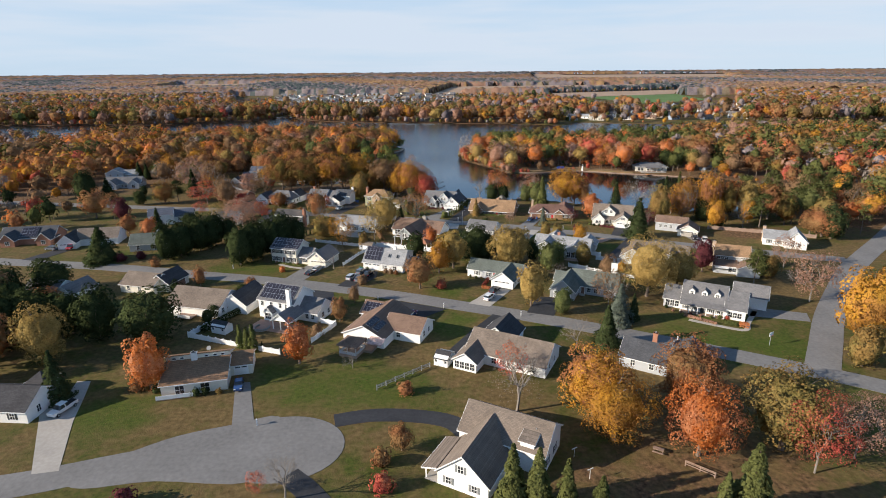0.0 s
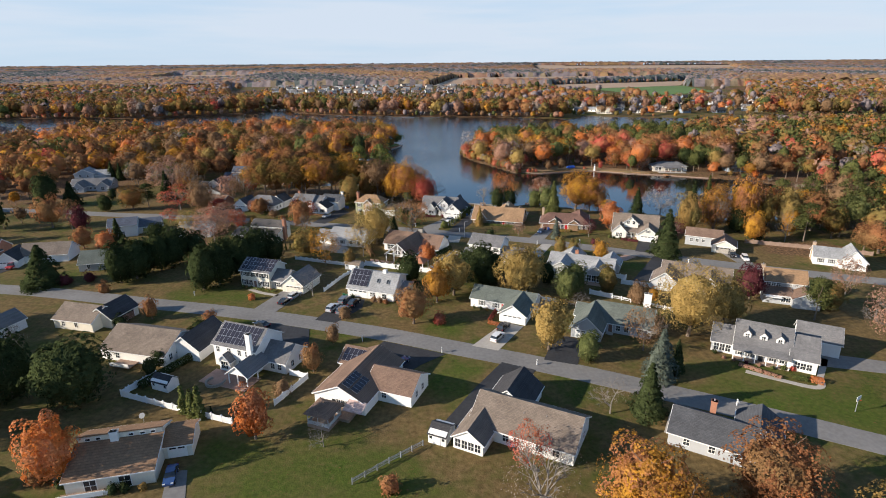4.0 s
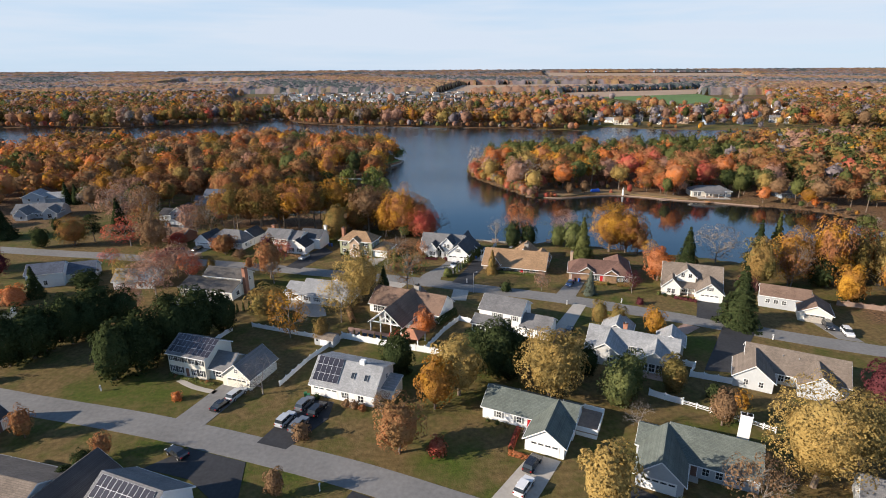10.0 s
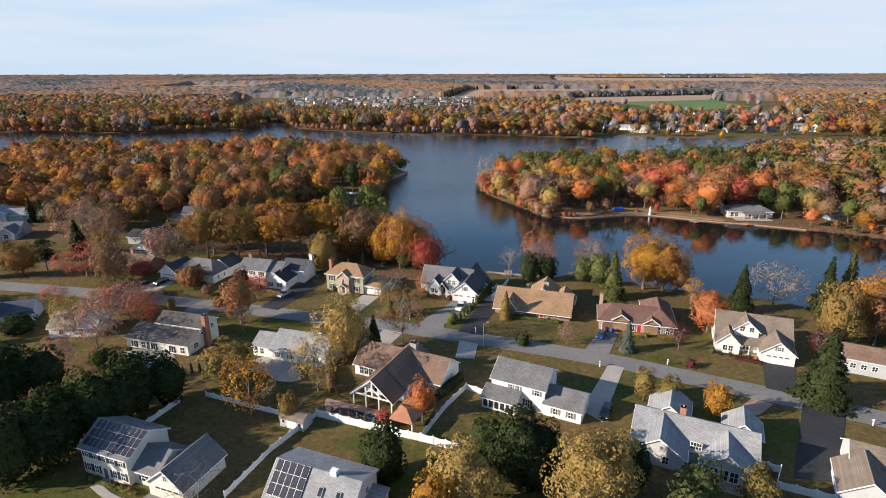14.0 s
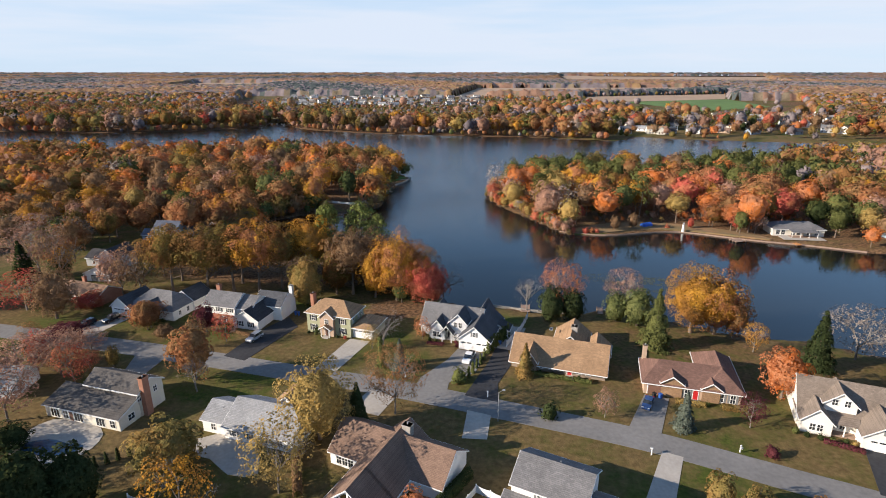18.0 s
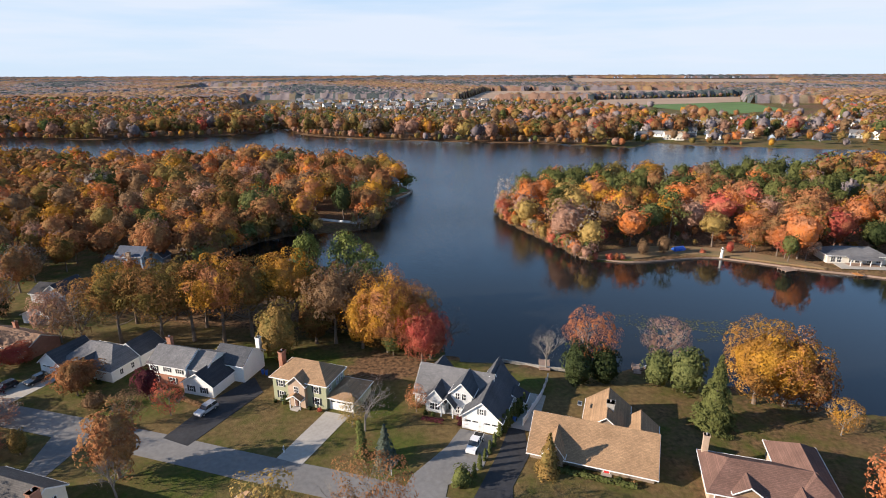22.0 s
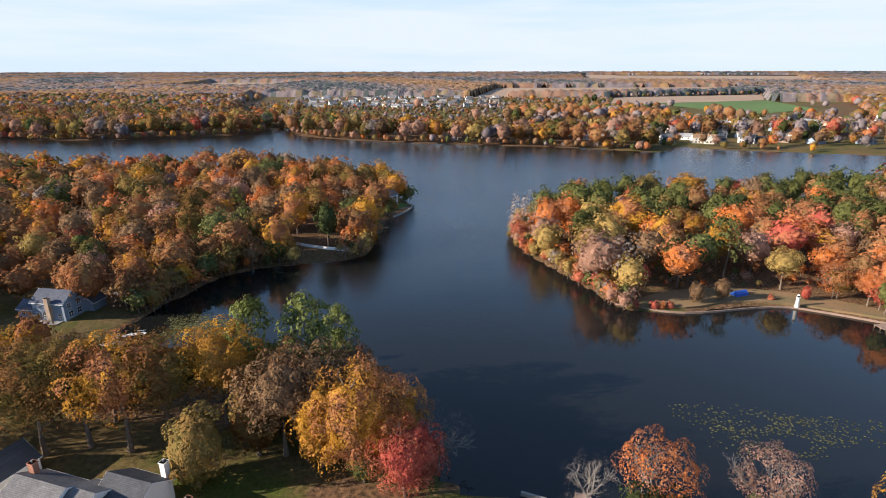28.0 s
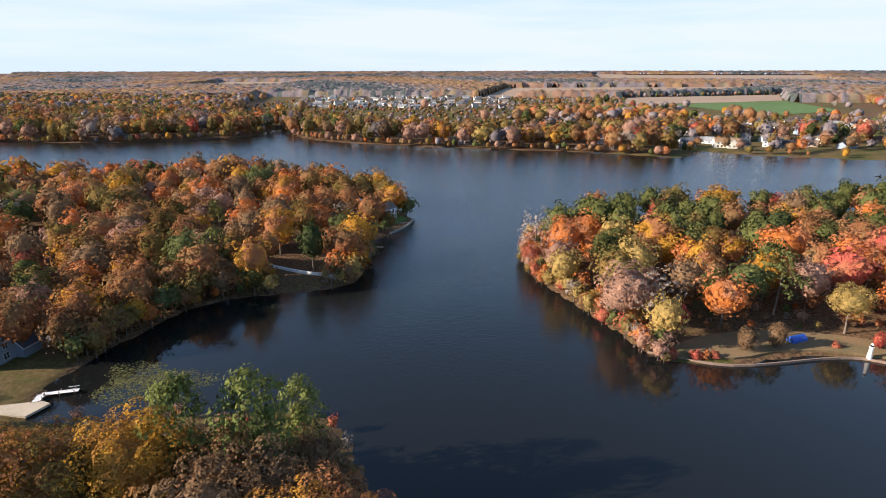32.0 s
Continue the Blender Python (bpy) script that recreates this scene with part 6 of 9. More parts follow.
woodland("woodland", scatter(14, 430, 360, 600, 10.5, 13, 18.5, lambda x, y: (shore(x, y) > 1.2) & ((x > 185) | (y > 512))), W_RIGHT, MIDW, "autumn woodland on the far side of the eastern point", False)
woodland("woodland", scatter(105, 215, 215, 372, 11.0, 9, 15, lambda x, y: (shore(x, y) > 4) & (x + (y - 215) * 0.35 > 150) & clear(x, y, HOMES)), W_RIGHT, NEARW, "mixed pine and autumn woods on the eastern side")
woodland("woodland", scatter(215, 430, 150, 372, 11.0, 9, 15, lambda x, y: (shore(x, y) > 4)), W_RIGHT, MIDW, "pine and autumn woods farther east", False)
woodland("woodland", scatter(-275, -172, 210, 302, 9.5, 7, 13, lambda x, y: (np.abs(y - (268 - (x + 151) * 0.174)) > 8) & (np.abs(y - (200 - (x + 230) * 0.16)) > 8) & clear(x, y, [(-166, 209, 15), (-192, 318, 24), (-168, 291, 18)]) & (rng.random(x.shape) < 0.85)), W_GARDEN, MIDW, "garden trees among the western houses", True)
woodland("woodland", scatter(-620, -150, 215, 600, 15.0, 9, 14, lambda x, y: (shore(x, y) > 4) & (x < np.where(y < 300, -260, np.where(y < 392, -400, -330)))), W_FAR, MIDW, "autumn woods to the west", False)
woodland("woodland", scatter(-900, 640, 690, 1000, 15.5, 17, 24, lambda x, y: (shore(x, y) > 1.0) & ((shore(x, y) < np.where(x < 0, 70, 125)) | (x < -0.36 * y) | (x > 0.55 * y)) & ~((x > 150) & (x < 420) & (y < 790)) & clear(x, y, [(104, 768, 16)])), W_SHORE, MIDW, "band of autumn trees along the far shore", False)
woodland("undergrowth", scatter(-140, -34, 350, 560, 3.6, 5, 10, lambda x, y: (shore(x, y) > -0.8) & (shore(x, y) < 8) & clear(x, y, HOMES)), W_EDGE, SHRUBW, "bushes and saplings along the wooded shore")
woodland("undergrowth", scatter(8, 66, 360, 500, 2.9, 4, 8, lambda x, y: (shore(x, y) > -1.3) & (shore(x, y) < 8) & ((x < 45) | (y > 385)) & clear(x, y, HOMES)), W_PALE, SHRUBW, "pale bushes and saplings along the eastern shore")
woodland("undergrowth", scatter(-100, -38, 350, 425, 4.6, 8, 12, lambda x, y: (shore(x, y) > -0.6) & (shore(x, y) < 6) & ~((x > -66) & (x < -50) & (y > 396) & (y < 416))), W_LEFT, SHRUBW, "small trees overhanging the cove")
woodland("undergrowth", scatter(-900, 300, 690, 900, 6.5, 4, 9, lambda x, y: (shore(x, y) > 0.3) & (shore(x, y) < 9) & ((x < 140) | (rng.random(x.shape) < 0.25)) & clear(x, y, [(104, 768, 24)])), W_SHORE, FARW, "bushes along the far shore", False)
woodland("undergrowth", scatter(52, 150, 372, 400, 6.0, 2, 5, lambda x, y: (shore(x, y) > 13) & clear(x, y, HOMES)), W_SALMON, SHRUBW, "saplings under the wood's edge")
woodland("undergrowth", scatter(-110, -14, 284, 336, 5.5, 2, 5, lambda x, y: (shore(x, y) > 0.3) & (shore(x, y) < 10) & (x > -88)), W_EDGE, SHRUBW, "bushes along the near bank")
woodland("undergrowth", scatter(100, 190, 246, 350, 5.0, 2, 6, lambda x, y: (shore(x, y) > 0.3) & (shore(x, y) < 8) & ((y < 300) | (x > 165))), W_EDGE, SHRUBW, "bushes round the end of the inlet")


# ---- drives, paths and patios ----
BLK, GRY, CON = "sealed black asphalt driveway", "worn grey asphalt driveway", "pale concrete driveway"
drive([(-70.9, 75.0), (-66.8, 75.8), (-73.4, 89.9), (-76.2, 97.7), (-78.8, 104.3), (-81.8, 104.3), (-80.0, 98), (-84, 96), (-80.5, 90.5)], CONCRETE, "stained concrete driveway beside the lawn")
drive([(-46.6, 103.2), (-43.5, 103.4), (-38.0, 89.2), (-41.8, 87.8)], ASPHALT, GRY)
drive([(-22.5, 89.3), (-15.2, 91.0), (-6.4, 90.6), (0.4, 88.4), (4.0, 83.0)], BLACKTOP, "curving black asphalt driveway across the lawn", 4.2)
drive([(-27.5, 74.4), (-24, 71.4), (-20, 67)], BLACKTOP, BLK, 4.0)
drive([(5.9, 145.0), (11.9, 142.6), (19.4, 154.9), (14.7, 157.1)], CONCRETE, CON)
drive([(-34.8, 159.4), (-29.4, 173.6), (-23.4, 172.3), (-23.4, 166.6), (-29.0, 157.6)], BLACKTOP, BLK)
drive([(-53.6, 165.0), (-47.0, 163.4), (-43.2, 174.4), (-43.2, 177.2), (-48.8, 179.0)], ASPHALT, GRY)
drive([(-59.0, 180.4), (-54.5, 177.6), (-49.0, 175.6)], CONCRETE, "narrow pale concrete front walk", 1.3)
drive([(-46.4, 157.8), (-35.0, 154.2), (-33.0, 145.0), (-37.5, 145.6), (-43, 150), (-52, 152.5)], BLACKTOP, BLK)
drive([(-15.4, 147.6), (-0.4, 141.2), (-6.0, 136.4), (-8.4, 133.4), (-13.2, 132.0), (-18.5, 141.0)], BLACKTOP, BLK)
drive([(12.2, 137.4), (19.4, 134.0), (11.8, 123.6), (4.2, 112.8), (-0.7, 116.0), (5.5, 127)], BLACKTOP, BLK)
drive([(29.8, 149.3), (33.2, 146.8), (28.9, 136.0), (21.8, 138.4), (26.4, 149.3)], BLACKTOP, BLK)
drive([(84.8, 141.0), (98.4, 136.4), (96.2, 131.2), (81.6, 135.1)], ASPHALT, GRY)
drive([(64.6, 133.0), (70, 129.6), (76.2, 126.6), (79.5, 131), (85, 138)], CONCRETE, "pale concrete walk along the porch", 1.3)
drive([(42.6, 118.6), (48.2, 116.0), (43.9, 110.0), (39.2, 112.6)], CONCRETE, CON)
drive([(-33.4, 248.0), (-28.4, 246.6), (-23.2, 261.2), (-28.4, 262.4)], CONCRETE, CON)
drive([(-11.5, 236.2), (-9.0, 245), (-3.4, 253), (-1.2, 258.2), (5.6, 256.2), (3.0, 247.5), (-2.8, 243.0), (-3.6, 234.6)], ASPHALT, GRY)
drive([(-56.6, 252.4), (-50.8, 250.4), (-43.6, 268.6), (-47.8, 274.5), (-52.4, 266.4)], BLACKTOP, BLK)
drive([(-101.4, 263.0), (-95.0, 260.0), (-91.2, 271.6), (-97.2, 273.5)], CONCRETE, CON)
drive([(0.6, 238.2), (6.0, 252), (8.1, 259.0), (11.0, 258.8), (11.2, 251), (7.8, 243), (7.6, 236.0)], BLACKTOP, BLK)
drive([(30.6, 226.6), (36.0, 224.2), (42.8, 238.8), (38.2, 240.2)], ASPHALT, GRY)
drive([(67.0, 212.8), (72.0, 210.4), (79.0, 222.6), (72.5, 225.0)], BLACKTOP, BLK)
drive([(35.8, 222.0), (39.0, 220.6), (29.0, 199.8), (25.7, 203.6)], CONCRETE, CON)
drive([(71.6, 207.4), (78.4, 204.2), (63.4, 184.1), (57.2, 185.3)], BLACKTOP, BLK)
drive([(62.0, 208.8), (65.4, 206.8), (60.6, 202.9), (57.6, 202.6), (57.0, 204.5)], PAVER, "curved red brick paver path")
drive([(1.2, 233.0), (5.8, 231.4), (4.8, 224.0), (0.2, 224.2)], CONCRETE, CON)
drive([(-78.0, 253.2), (-70.0, 250.8), (-71.0, 240.6), (-75.4, 241.6)], ASPHALT, GRY)
drive([(-19.5, 239.4), (-13.6, 237.0), (-16.2, 230.4), (-22.6, 232.6)], CONCRETE, CON)
drive([(-155, 187.5), (-148.5, 186), (-144, 199), (-150, 200.5)], BLACKTOP, BLK)
drive([(97, 200.5), (102, 198.5), (101, 212), (96, 212.5)], ASPHALT, GRY)
slab("terrace", [(-81.5, 219.0), (-79, 226.6), (-68, 224.2), (-66.0, 218.5), (-69.7, 214.6), (-77, 214.8)], CONCRETE, "pale concrete pool terrace", "terrace", 0.07, smooth=3)
slab("swimming_pool", [(-79.4, 218.9), (-75.5, 220.6), (-71.5, 219.7), (-68.0, 219.2), (-68.6, 217), (-72.3, 216.0), (-76.8, 216.6)], POOLBLUE, "dark covered kidney-shaped pool in a pale terrace", "pool", 0.10, 0.2, "thing", smooth=3)
slab("terrace", [(-26.5, 206.5), (-13, 201.8), (-12.0, 196.8), (-26.3, 201.2)], PAVER, "brown paved poolside terrace", "terrace", 0.06)
slab("swimming_pool", [(-23.4, 203.5), (-14.8, 200.5), (-14.6, 198.4), (-24.0, 201.5)], POOLBLUE, "dark blue rectangular garden pool", "pool", 0.09, 0.2, "thing")
slab("terrace", [(-51.3, 219.0), (-45, 223.6), (-37.8, 221.4), (-33.9, 213.4), (-39, 213), (-43.7, 216.7)], CONCRETE, "pale concrete patio behind the white house", "terrace", 0.07, smooth=2)
slab("beach", [(-103, 328.0), (-92, 331.6), (-89.6, 331.0), (-91.0, 326.2), (-99, 326.4)], SANDM, "small pale sand beach beside the cove", "beach", -0.18, 0.5)


# ---- fences ----
def fence(pts, label, h=1.5, bay=2.4, solid_=True, material=VINYL):
    """A fence run: a post at every bay, and between posts a boarded panel or rails."""
    o = thing("fence", pose(pts[0][0], pts[0][1], 0), label, "fence", "garden fences")
    ox, oy = pts[0]
    pm = cached(("fpost", h, material.name), lambda: Geo().box(-0.08, 0.08, -0.08, 0.08, -0.2, h + 0.12).add([(-0.1, -0.1, h + 0.12), (0.1, -0.1, h + 0.12), (0.1, 0.1, h + 0.12), (-0.1, 0.1, h + 0.12), (0, 0, h + 0.24)],
                                                                                             [(0, 1, 4), (1, 2, 4), (2, 3, 4), (3, 0, 4), (3, 2, 1, 0)]).mesh("post", material))
    for (x0, y0), (x1, y1) in zip(pts, pts[1:]):
        d = math.hypot(x1 - x0, y1 - y0)
        n = max(1, round(d / bay))
        a, w = math.degrees(math.atan2(y1 - y0, x1 - x0)), d / n
        def panel():
            g = Geo()
            if solid_:      # boards with grooves between them, dipping a little towards the middle
                k, v, f = 7, [], []
                for j in range(2 * k):
                    u = (j // 2 + (0.04 if j % 2 == 0 else 0.96)) / k
                    x = 0.08 + (w - 0.16) * u
                    top = h - 0.16 * math.sin(math.pi * (j // 2 + 0.5) / k)
                    v += [(x, -0.025, 0.06), (x, -0.025, top), (x, 0.025, top), (x, 0.025, 0.06)]
                for j in range(2 * k - 1):
                    a_, b_ = 4 * j, 4 * j + 4
                    f += [(a_ + 3, a_ + 2, b_ + 2, b_ + 3), (a_, a_ + 3, b_ + 3, b_)] if j % 2 else []
                    f += [(a_, b_, b_ + 1, a_ + 1), (a_ + 1, b_ + 1, b_ + 2, a_ + 2), (a_ + 2, b_ + 2, b_ + 3, a_ + 3), (a_ + 3, b_ + 3, b_, a_)] if j % 2 == 0 else []
                g.add(v, f)
            else:
                g.lattice([0, 0.04, w / 2 - 0.03, w / 2 + 0.03, w - 0.04, w], [0.35, 0.47, 0.75, 0.87, 1.0, 1.12], {(i, j) for i in (1, 3) for j in (1, 3)}, -0.025, 0.025)
            return g.mesh("panel", material)
        me = cached(("fpanel", h, round(w, 2), solid_, material.name), panel)
        for i in range(n):
            part("post", pm, None, o, "", pose(x0 - ox + (x1 - x0) * i / n, y0 - oy + (y1 - y0) * i / n, 0, 0, 0, a))
            part("panel", me, None, o, "", pose(x0 - ox + (x1 - x0) * i / n, y0 - oy + (y1 - y0) * i / n, 0, 0, 0, a))
    part("post", pm, None, o, "", pose(pts[-1][0] - ox, pts[-1][1] - oy, 0))
    return o


WF = "white vinyl picket fence with scalloped panels"
fence([(-56.6, 144.4), (-60.8, 136.0), (-65.0, 128.3), (-66.5, 124.9), (-53.8, 120.2), (-40.4, 115.5)], WF)
fence([(-66.0, 125.9), (-64.3, 129.6), (-62.9, 128.8)], WF)
fence([(-34.2, 121.3), (-29.9, 131.0), (-34.2, 132.6)], WF)
fence([(-36.2, 178.0), (-32.5, 189.4), (-27.0, 200.1)], WF + " between back gardens", 1.3)
fence([(-52.0, 206.5), (-39.4, 202.0), (-33.9, 200.2)], WF + " behind a dark lawn", 1.3)
fence([(-27.0, 200.1), (-12.9, 195.1), (-5.9, 193.0), (1.1, 190.3)], "tall white solid vinyl fence beside the pool", 1.8)
fence([(-6.0, 193.1), (-1.4, 203.8), (2.6, 210.6), (7.0, 208.1)], WF, 1.5)
fence([(-59.6, 194.6), (-56.4, 204.2)], WF, 1.3)
fence([(52.0, 187.9), (55.4, 186.2), (52.8, 182.6), (60.4, 179.6)], WF, 1.6)
fence([(41.4, 175.3), (44, 173.6), (47.0, 171.9)], "white solid fence between gardens", 1.6)
fence([(47.0, 171.9), (55.6, 166.5), (60.5, 163)], "white post and rail fence", 1.2, 2.4, False)
fence([(10.8, 259.7), (13.0, 264.6), (15.4, 269.6), (17.6, 276.5)], "tall white fence beside the lake house", 1.7)
fence([(39.6, 76.0), (43.2, 73.0)], "weathered timber rail fence under the maple", 0.9, 2.3, False, DECKWOOD)
fence([(-4.5, 109.2), (-10, 104.8), (-15.5, 100)], "low dark wire fence with thin posts", 1.1, 2.4, False, METALGREY)
fence([(110, 221), (128, 214), (146, 206)], "grey timber fence at the wood's edge", 1.6, 2.6, True, DECKWOOD)


# ---- sheds, gazebo, pergola ----
def shed(x, y, yaw, w, d, label, wall=WHITE, roof=R_DARK, barrel=False):
    o = thing("garden_shed", pose(x, y, 0, 0, 0, yaw), label, "shed", "garden sheds")
    if barrel:
        prof = [(0, 0), (d, 0), (d, 1.8), (d * 0.85, 2.35), (d * 0.5, 2.65), (d * 0.15, 2.35), (0, 1.8)]
        part("wall", Geo().extrude(prof, "x", 0, w), wall, o)
        part("roof", Geo().extrude([(-0.15, 1.75), (d * 0.13, 2.4), (d * 0.5, 2.72), (d * 0.87, 2.4), (d + 0.15, 1.75), (d + 0.15, 1.85), (d * 0.87, 2.52), (d * 0.5, 2.85), (d * 0.13, 2.52), (-0.15, 1.85)], "x", -0.15, w + 0.15), roof, o)
    else:
        part("wall", Geo().extrude([(0, 0), (d, 0), (d, 2.1), (d / 2, 3.0), (0, 2.1)], "x", 0, w), wall, o)
        for s in (0, 1):
            pr = [(-0.2, 1.78), (d / 2, 3.04), (d / 2, 3.14), (-0.2, 1.88)] if s == 0 else [(d / 2, 3.04), (d + 0.2, 1.78), (d + 0.2, 1.88), (d / 2, 3.14)]
            part("roof", Geo().extrude(pr, "x", -0.2, w + 0.2), roof, o)
    part("door", Geo().box(w * 0.3, w * 0.5 - 0.01, -0.05, 0, 0.05, 1.8).box(w * 0.5 + 0.01, w * 0.7, -0.05, 0, 0.05, 1.8), TRIM, o)
    for u in (0.15, 0.85):
        part("window", Geo().box(w * u - 0.25, w * u + 0.25, -0.04, 0, 1.0, 1.55), GLASS, o)
    return o


shed(-61.6, 127.6, -21, 4.4, 3.0, "white garden shed with dark roof beside the fence")
shed(-33.2, 196.9, -19, 5.2, 3.2, "grey garden shed with curved brown roof", GREYSIDE, R_BEIGE, True)
shed(-3.6, 110.2, -24, 3.4, 4.2, "white shed with dark roof beside the driveway")

o = thing("gazebo", pose(-23.2, 116.2, 0, 0, 0, -21), "screened timber gazebo with dark shingle roof", "gazebo")
part("floor", Geo().box(-2.3, 2.3, -2.3, 2.3, 0.0, 0.6), DECKWOOD, o)
part("roof", Geo().add([(-2.8, -2.8, 2.9), (2.8, -2.8, 2.9), (2.8, 2.8, 2.9), (-2.8, 2.8, 2.9), (0, 0, 4.5)], [(0, 1, 4), (1, 2, 4), (2, 3, 4), (3, 0, 4), (3, 2, 1, 0)]), R_BROWN, o)
for a in (-2.2, 0, 2.2):
    for b in (-2.2, 0, 2.2):
        if a or b:
            part("post", cached("gzpost", lambda: Geo().box(-0.07, 0.07, -0.07, 0.07, 0.6, 2.9).mesh("post", GREYSIDE)), None, o, "", pose(a, b, 0))
for a in range(4):
    part("rail", cached("gzrail", lambda: Geo().box(-2.2, 2.2, -2.24, -2.16, 1.35, 1.45).box(-2.2, 2.2, -2.22, -2.18, 0.65, 1.35).mesh("rail", GREYSIDE)), None, o, "", pose(0, 0, 0, 0, 0, 90 * a))
o = thing("pergola", pose(-8.9, 197.6, 0, 0, 0, -21), "small pavilion with terracotta metal roof", "pavilion")
part("roof", Geo().add([(-2.6, -2.6, 2.5), (2.6, -2.6, 2.5), (2.6, 2.6, 2.5), (-2.6, 2.6, 2.5), (0, 0, 3.9)], [(0, 1, 4), (1, 2, 4), (2, 3, 4), (3, 0, 4), (3, 2, 1, 0)]), R_COPPER, o)
for a in (-2.2, 2.2):
    for b in (-2.2, 2.2):
        part("post", Geo().box(a - 0.1, a + 0.1, b - 0.1, b + 0.1, 0, 2.5), TRIM, o)
for k in range(9):
    part("rafter", Geo().box(-2.6, 2.6, 3.2 + k * 0.42, 3.32 + k * 0.42, 2.5, 2.65), R_COPPER, o)
for a in (-2.4, 2.4):
    part("beam", Geo().box(a - 0.08, a + 0.08, 2.6, 6.9, 2.35, 2.5), R_COPPER, o)
o = thing("fire_pit", pose(-49.2, 129.8, 0), "round grey stone seat wall on the patio", "fire pit")
for k in range(14):
    t = k * 2 * math.pi / 20
    part("stone", cached("fps", lambda: Geo().box(-0.35, 0.35, -0.2, 0.2, 0, 0.55).mesh("stone", STONE)), None, o, "", pose(1.9 * math.cos(t + 2.4), 1.9 * math.sin(t + 2.4), 0, 0, 0, math.degrees(t + 2.4) + 90))


# ---- cars ----
def paint(name, c):
    m = mat(name, c, 0.25, 0.06, 2.0, 0.5, spec=0.6)
    m.node_tree.nodes["Principled BSDF"].inputs["Coat Weight"].default_value = 0.6
    return m


PAINT = {"white": paint("white_car_paint", (0.75, 0.75, 0.75)), "black": paint("black_car_paint", (0.015, 0.016, 0.02)), "grey": paint("grey_car_paint", (0.14, 0.15, 0.17)),
         "silver": paint("silver_car_paint", (0.45, 0.47, 0.50)), "blue": paint("blue_car_paint", (0.03, 0.07, 0.19)), "red": paint("red_car_paint", (0.45, 0.03, 0.03))}
LAMPM = mat("lamp_lens", (0.7, 0.7, 0.68), 0.15, 0.05)
REDLAMP = mat("tail_lens", (0.3, 0.01, 0.01), 0.2, 0.1)
SHAPES = {   # lower body and cabin outlines along the length, and overall length, width
    "suv": ([(-2.35, 0.35), (2.3, 0.35), (2.38, 0.75), (2.25, 0.98), (1.05, 1.08), (-2.3, 1.1), (-2.4, 0.8)], [(-2.2, 1.08), (1.0, 1.06), (0.35, 1.66), (-1.9, 1.70)], 1.88),
    "sedan": ([(-2.3, 0.3), (2.3, 0.3), (2.38, 0.6), (2.2, 0.82), (0.95, 0.92), (-1.6, 0.95), (-2.3, 0.9)], [(-1.7, 0.93), (1.0, 0.9), (0.25, 1.42), (-1.0, 1.42)], 1.8),
    "pickup": ([(-2.8, 0.45), (2.75, 0.45), (2.8, 0.9), (2.7, 1.1), (1.4, 1.15), (-2.8, 1.15)], [(-0.75, 1.14), (1.45, 1.13), (0.85, 1.85), (-0.6, 1.88)], 1.98),
    "van": ([(-2.6, 0.35), (2.5, 0.35), (2.58, 0.75), (2.2, 1.1), (1.4, 1.15), (-2.6, 1.15)], [(-2.55, 1.14), (1.5, 1.13), (0.8, 1.85), (-2.4, 1.9)], 1.95),
}


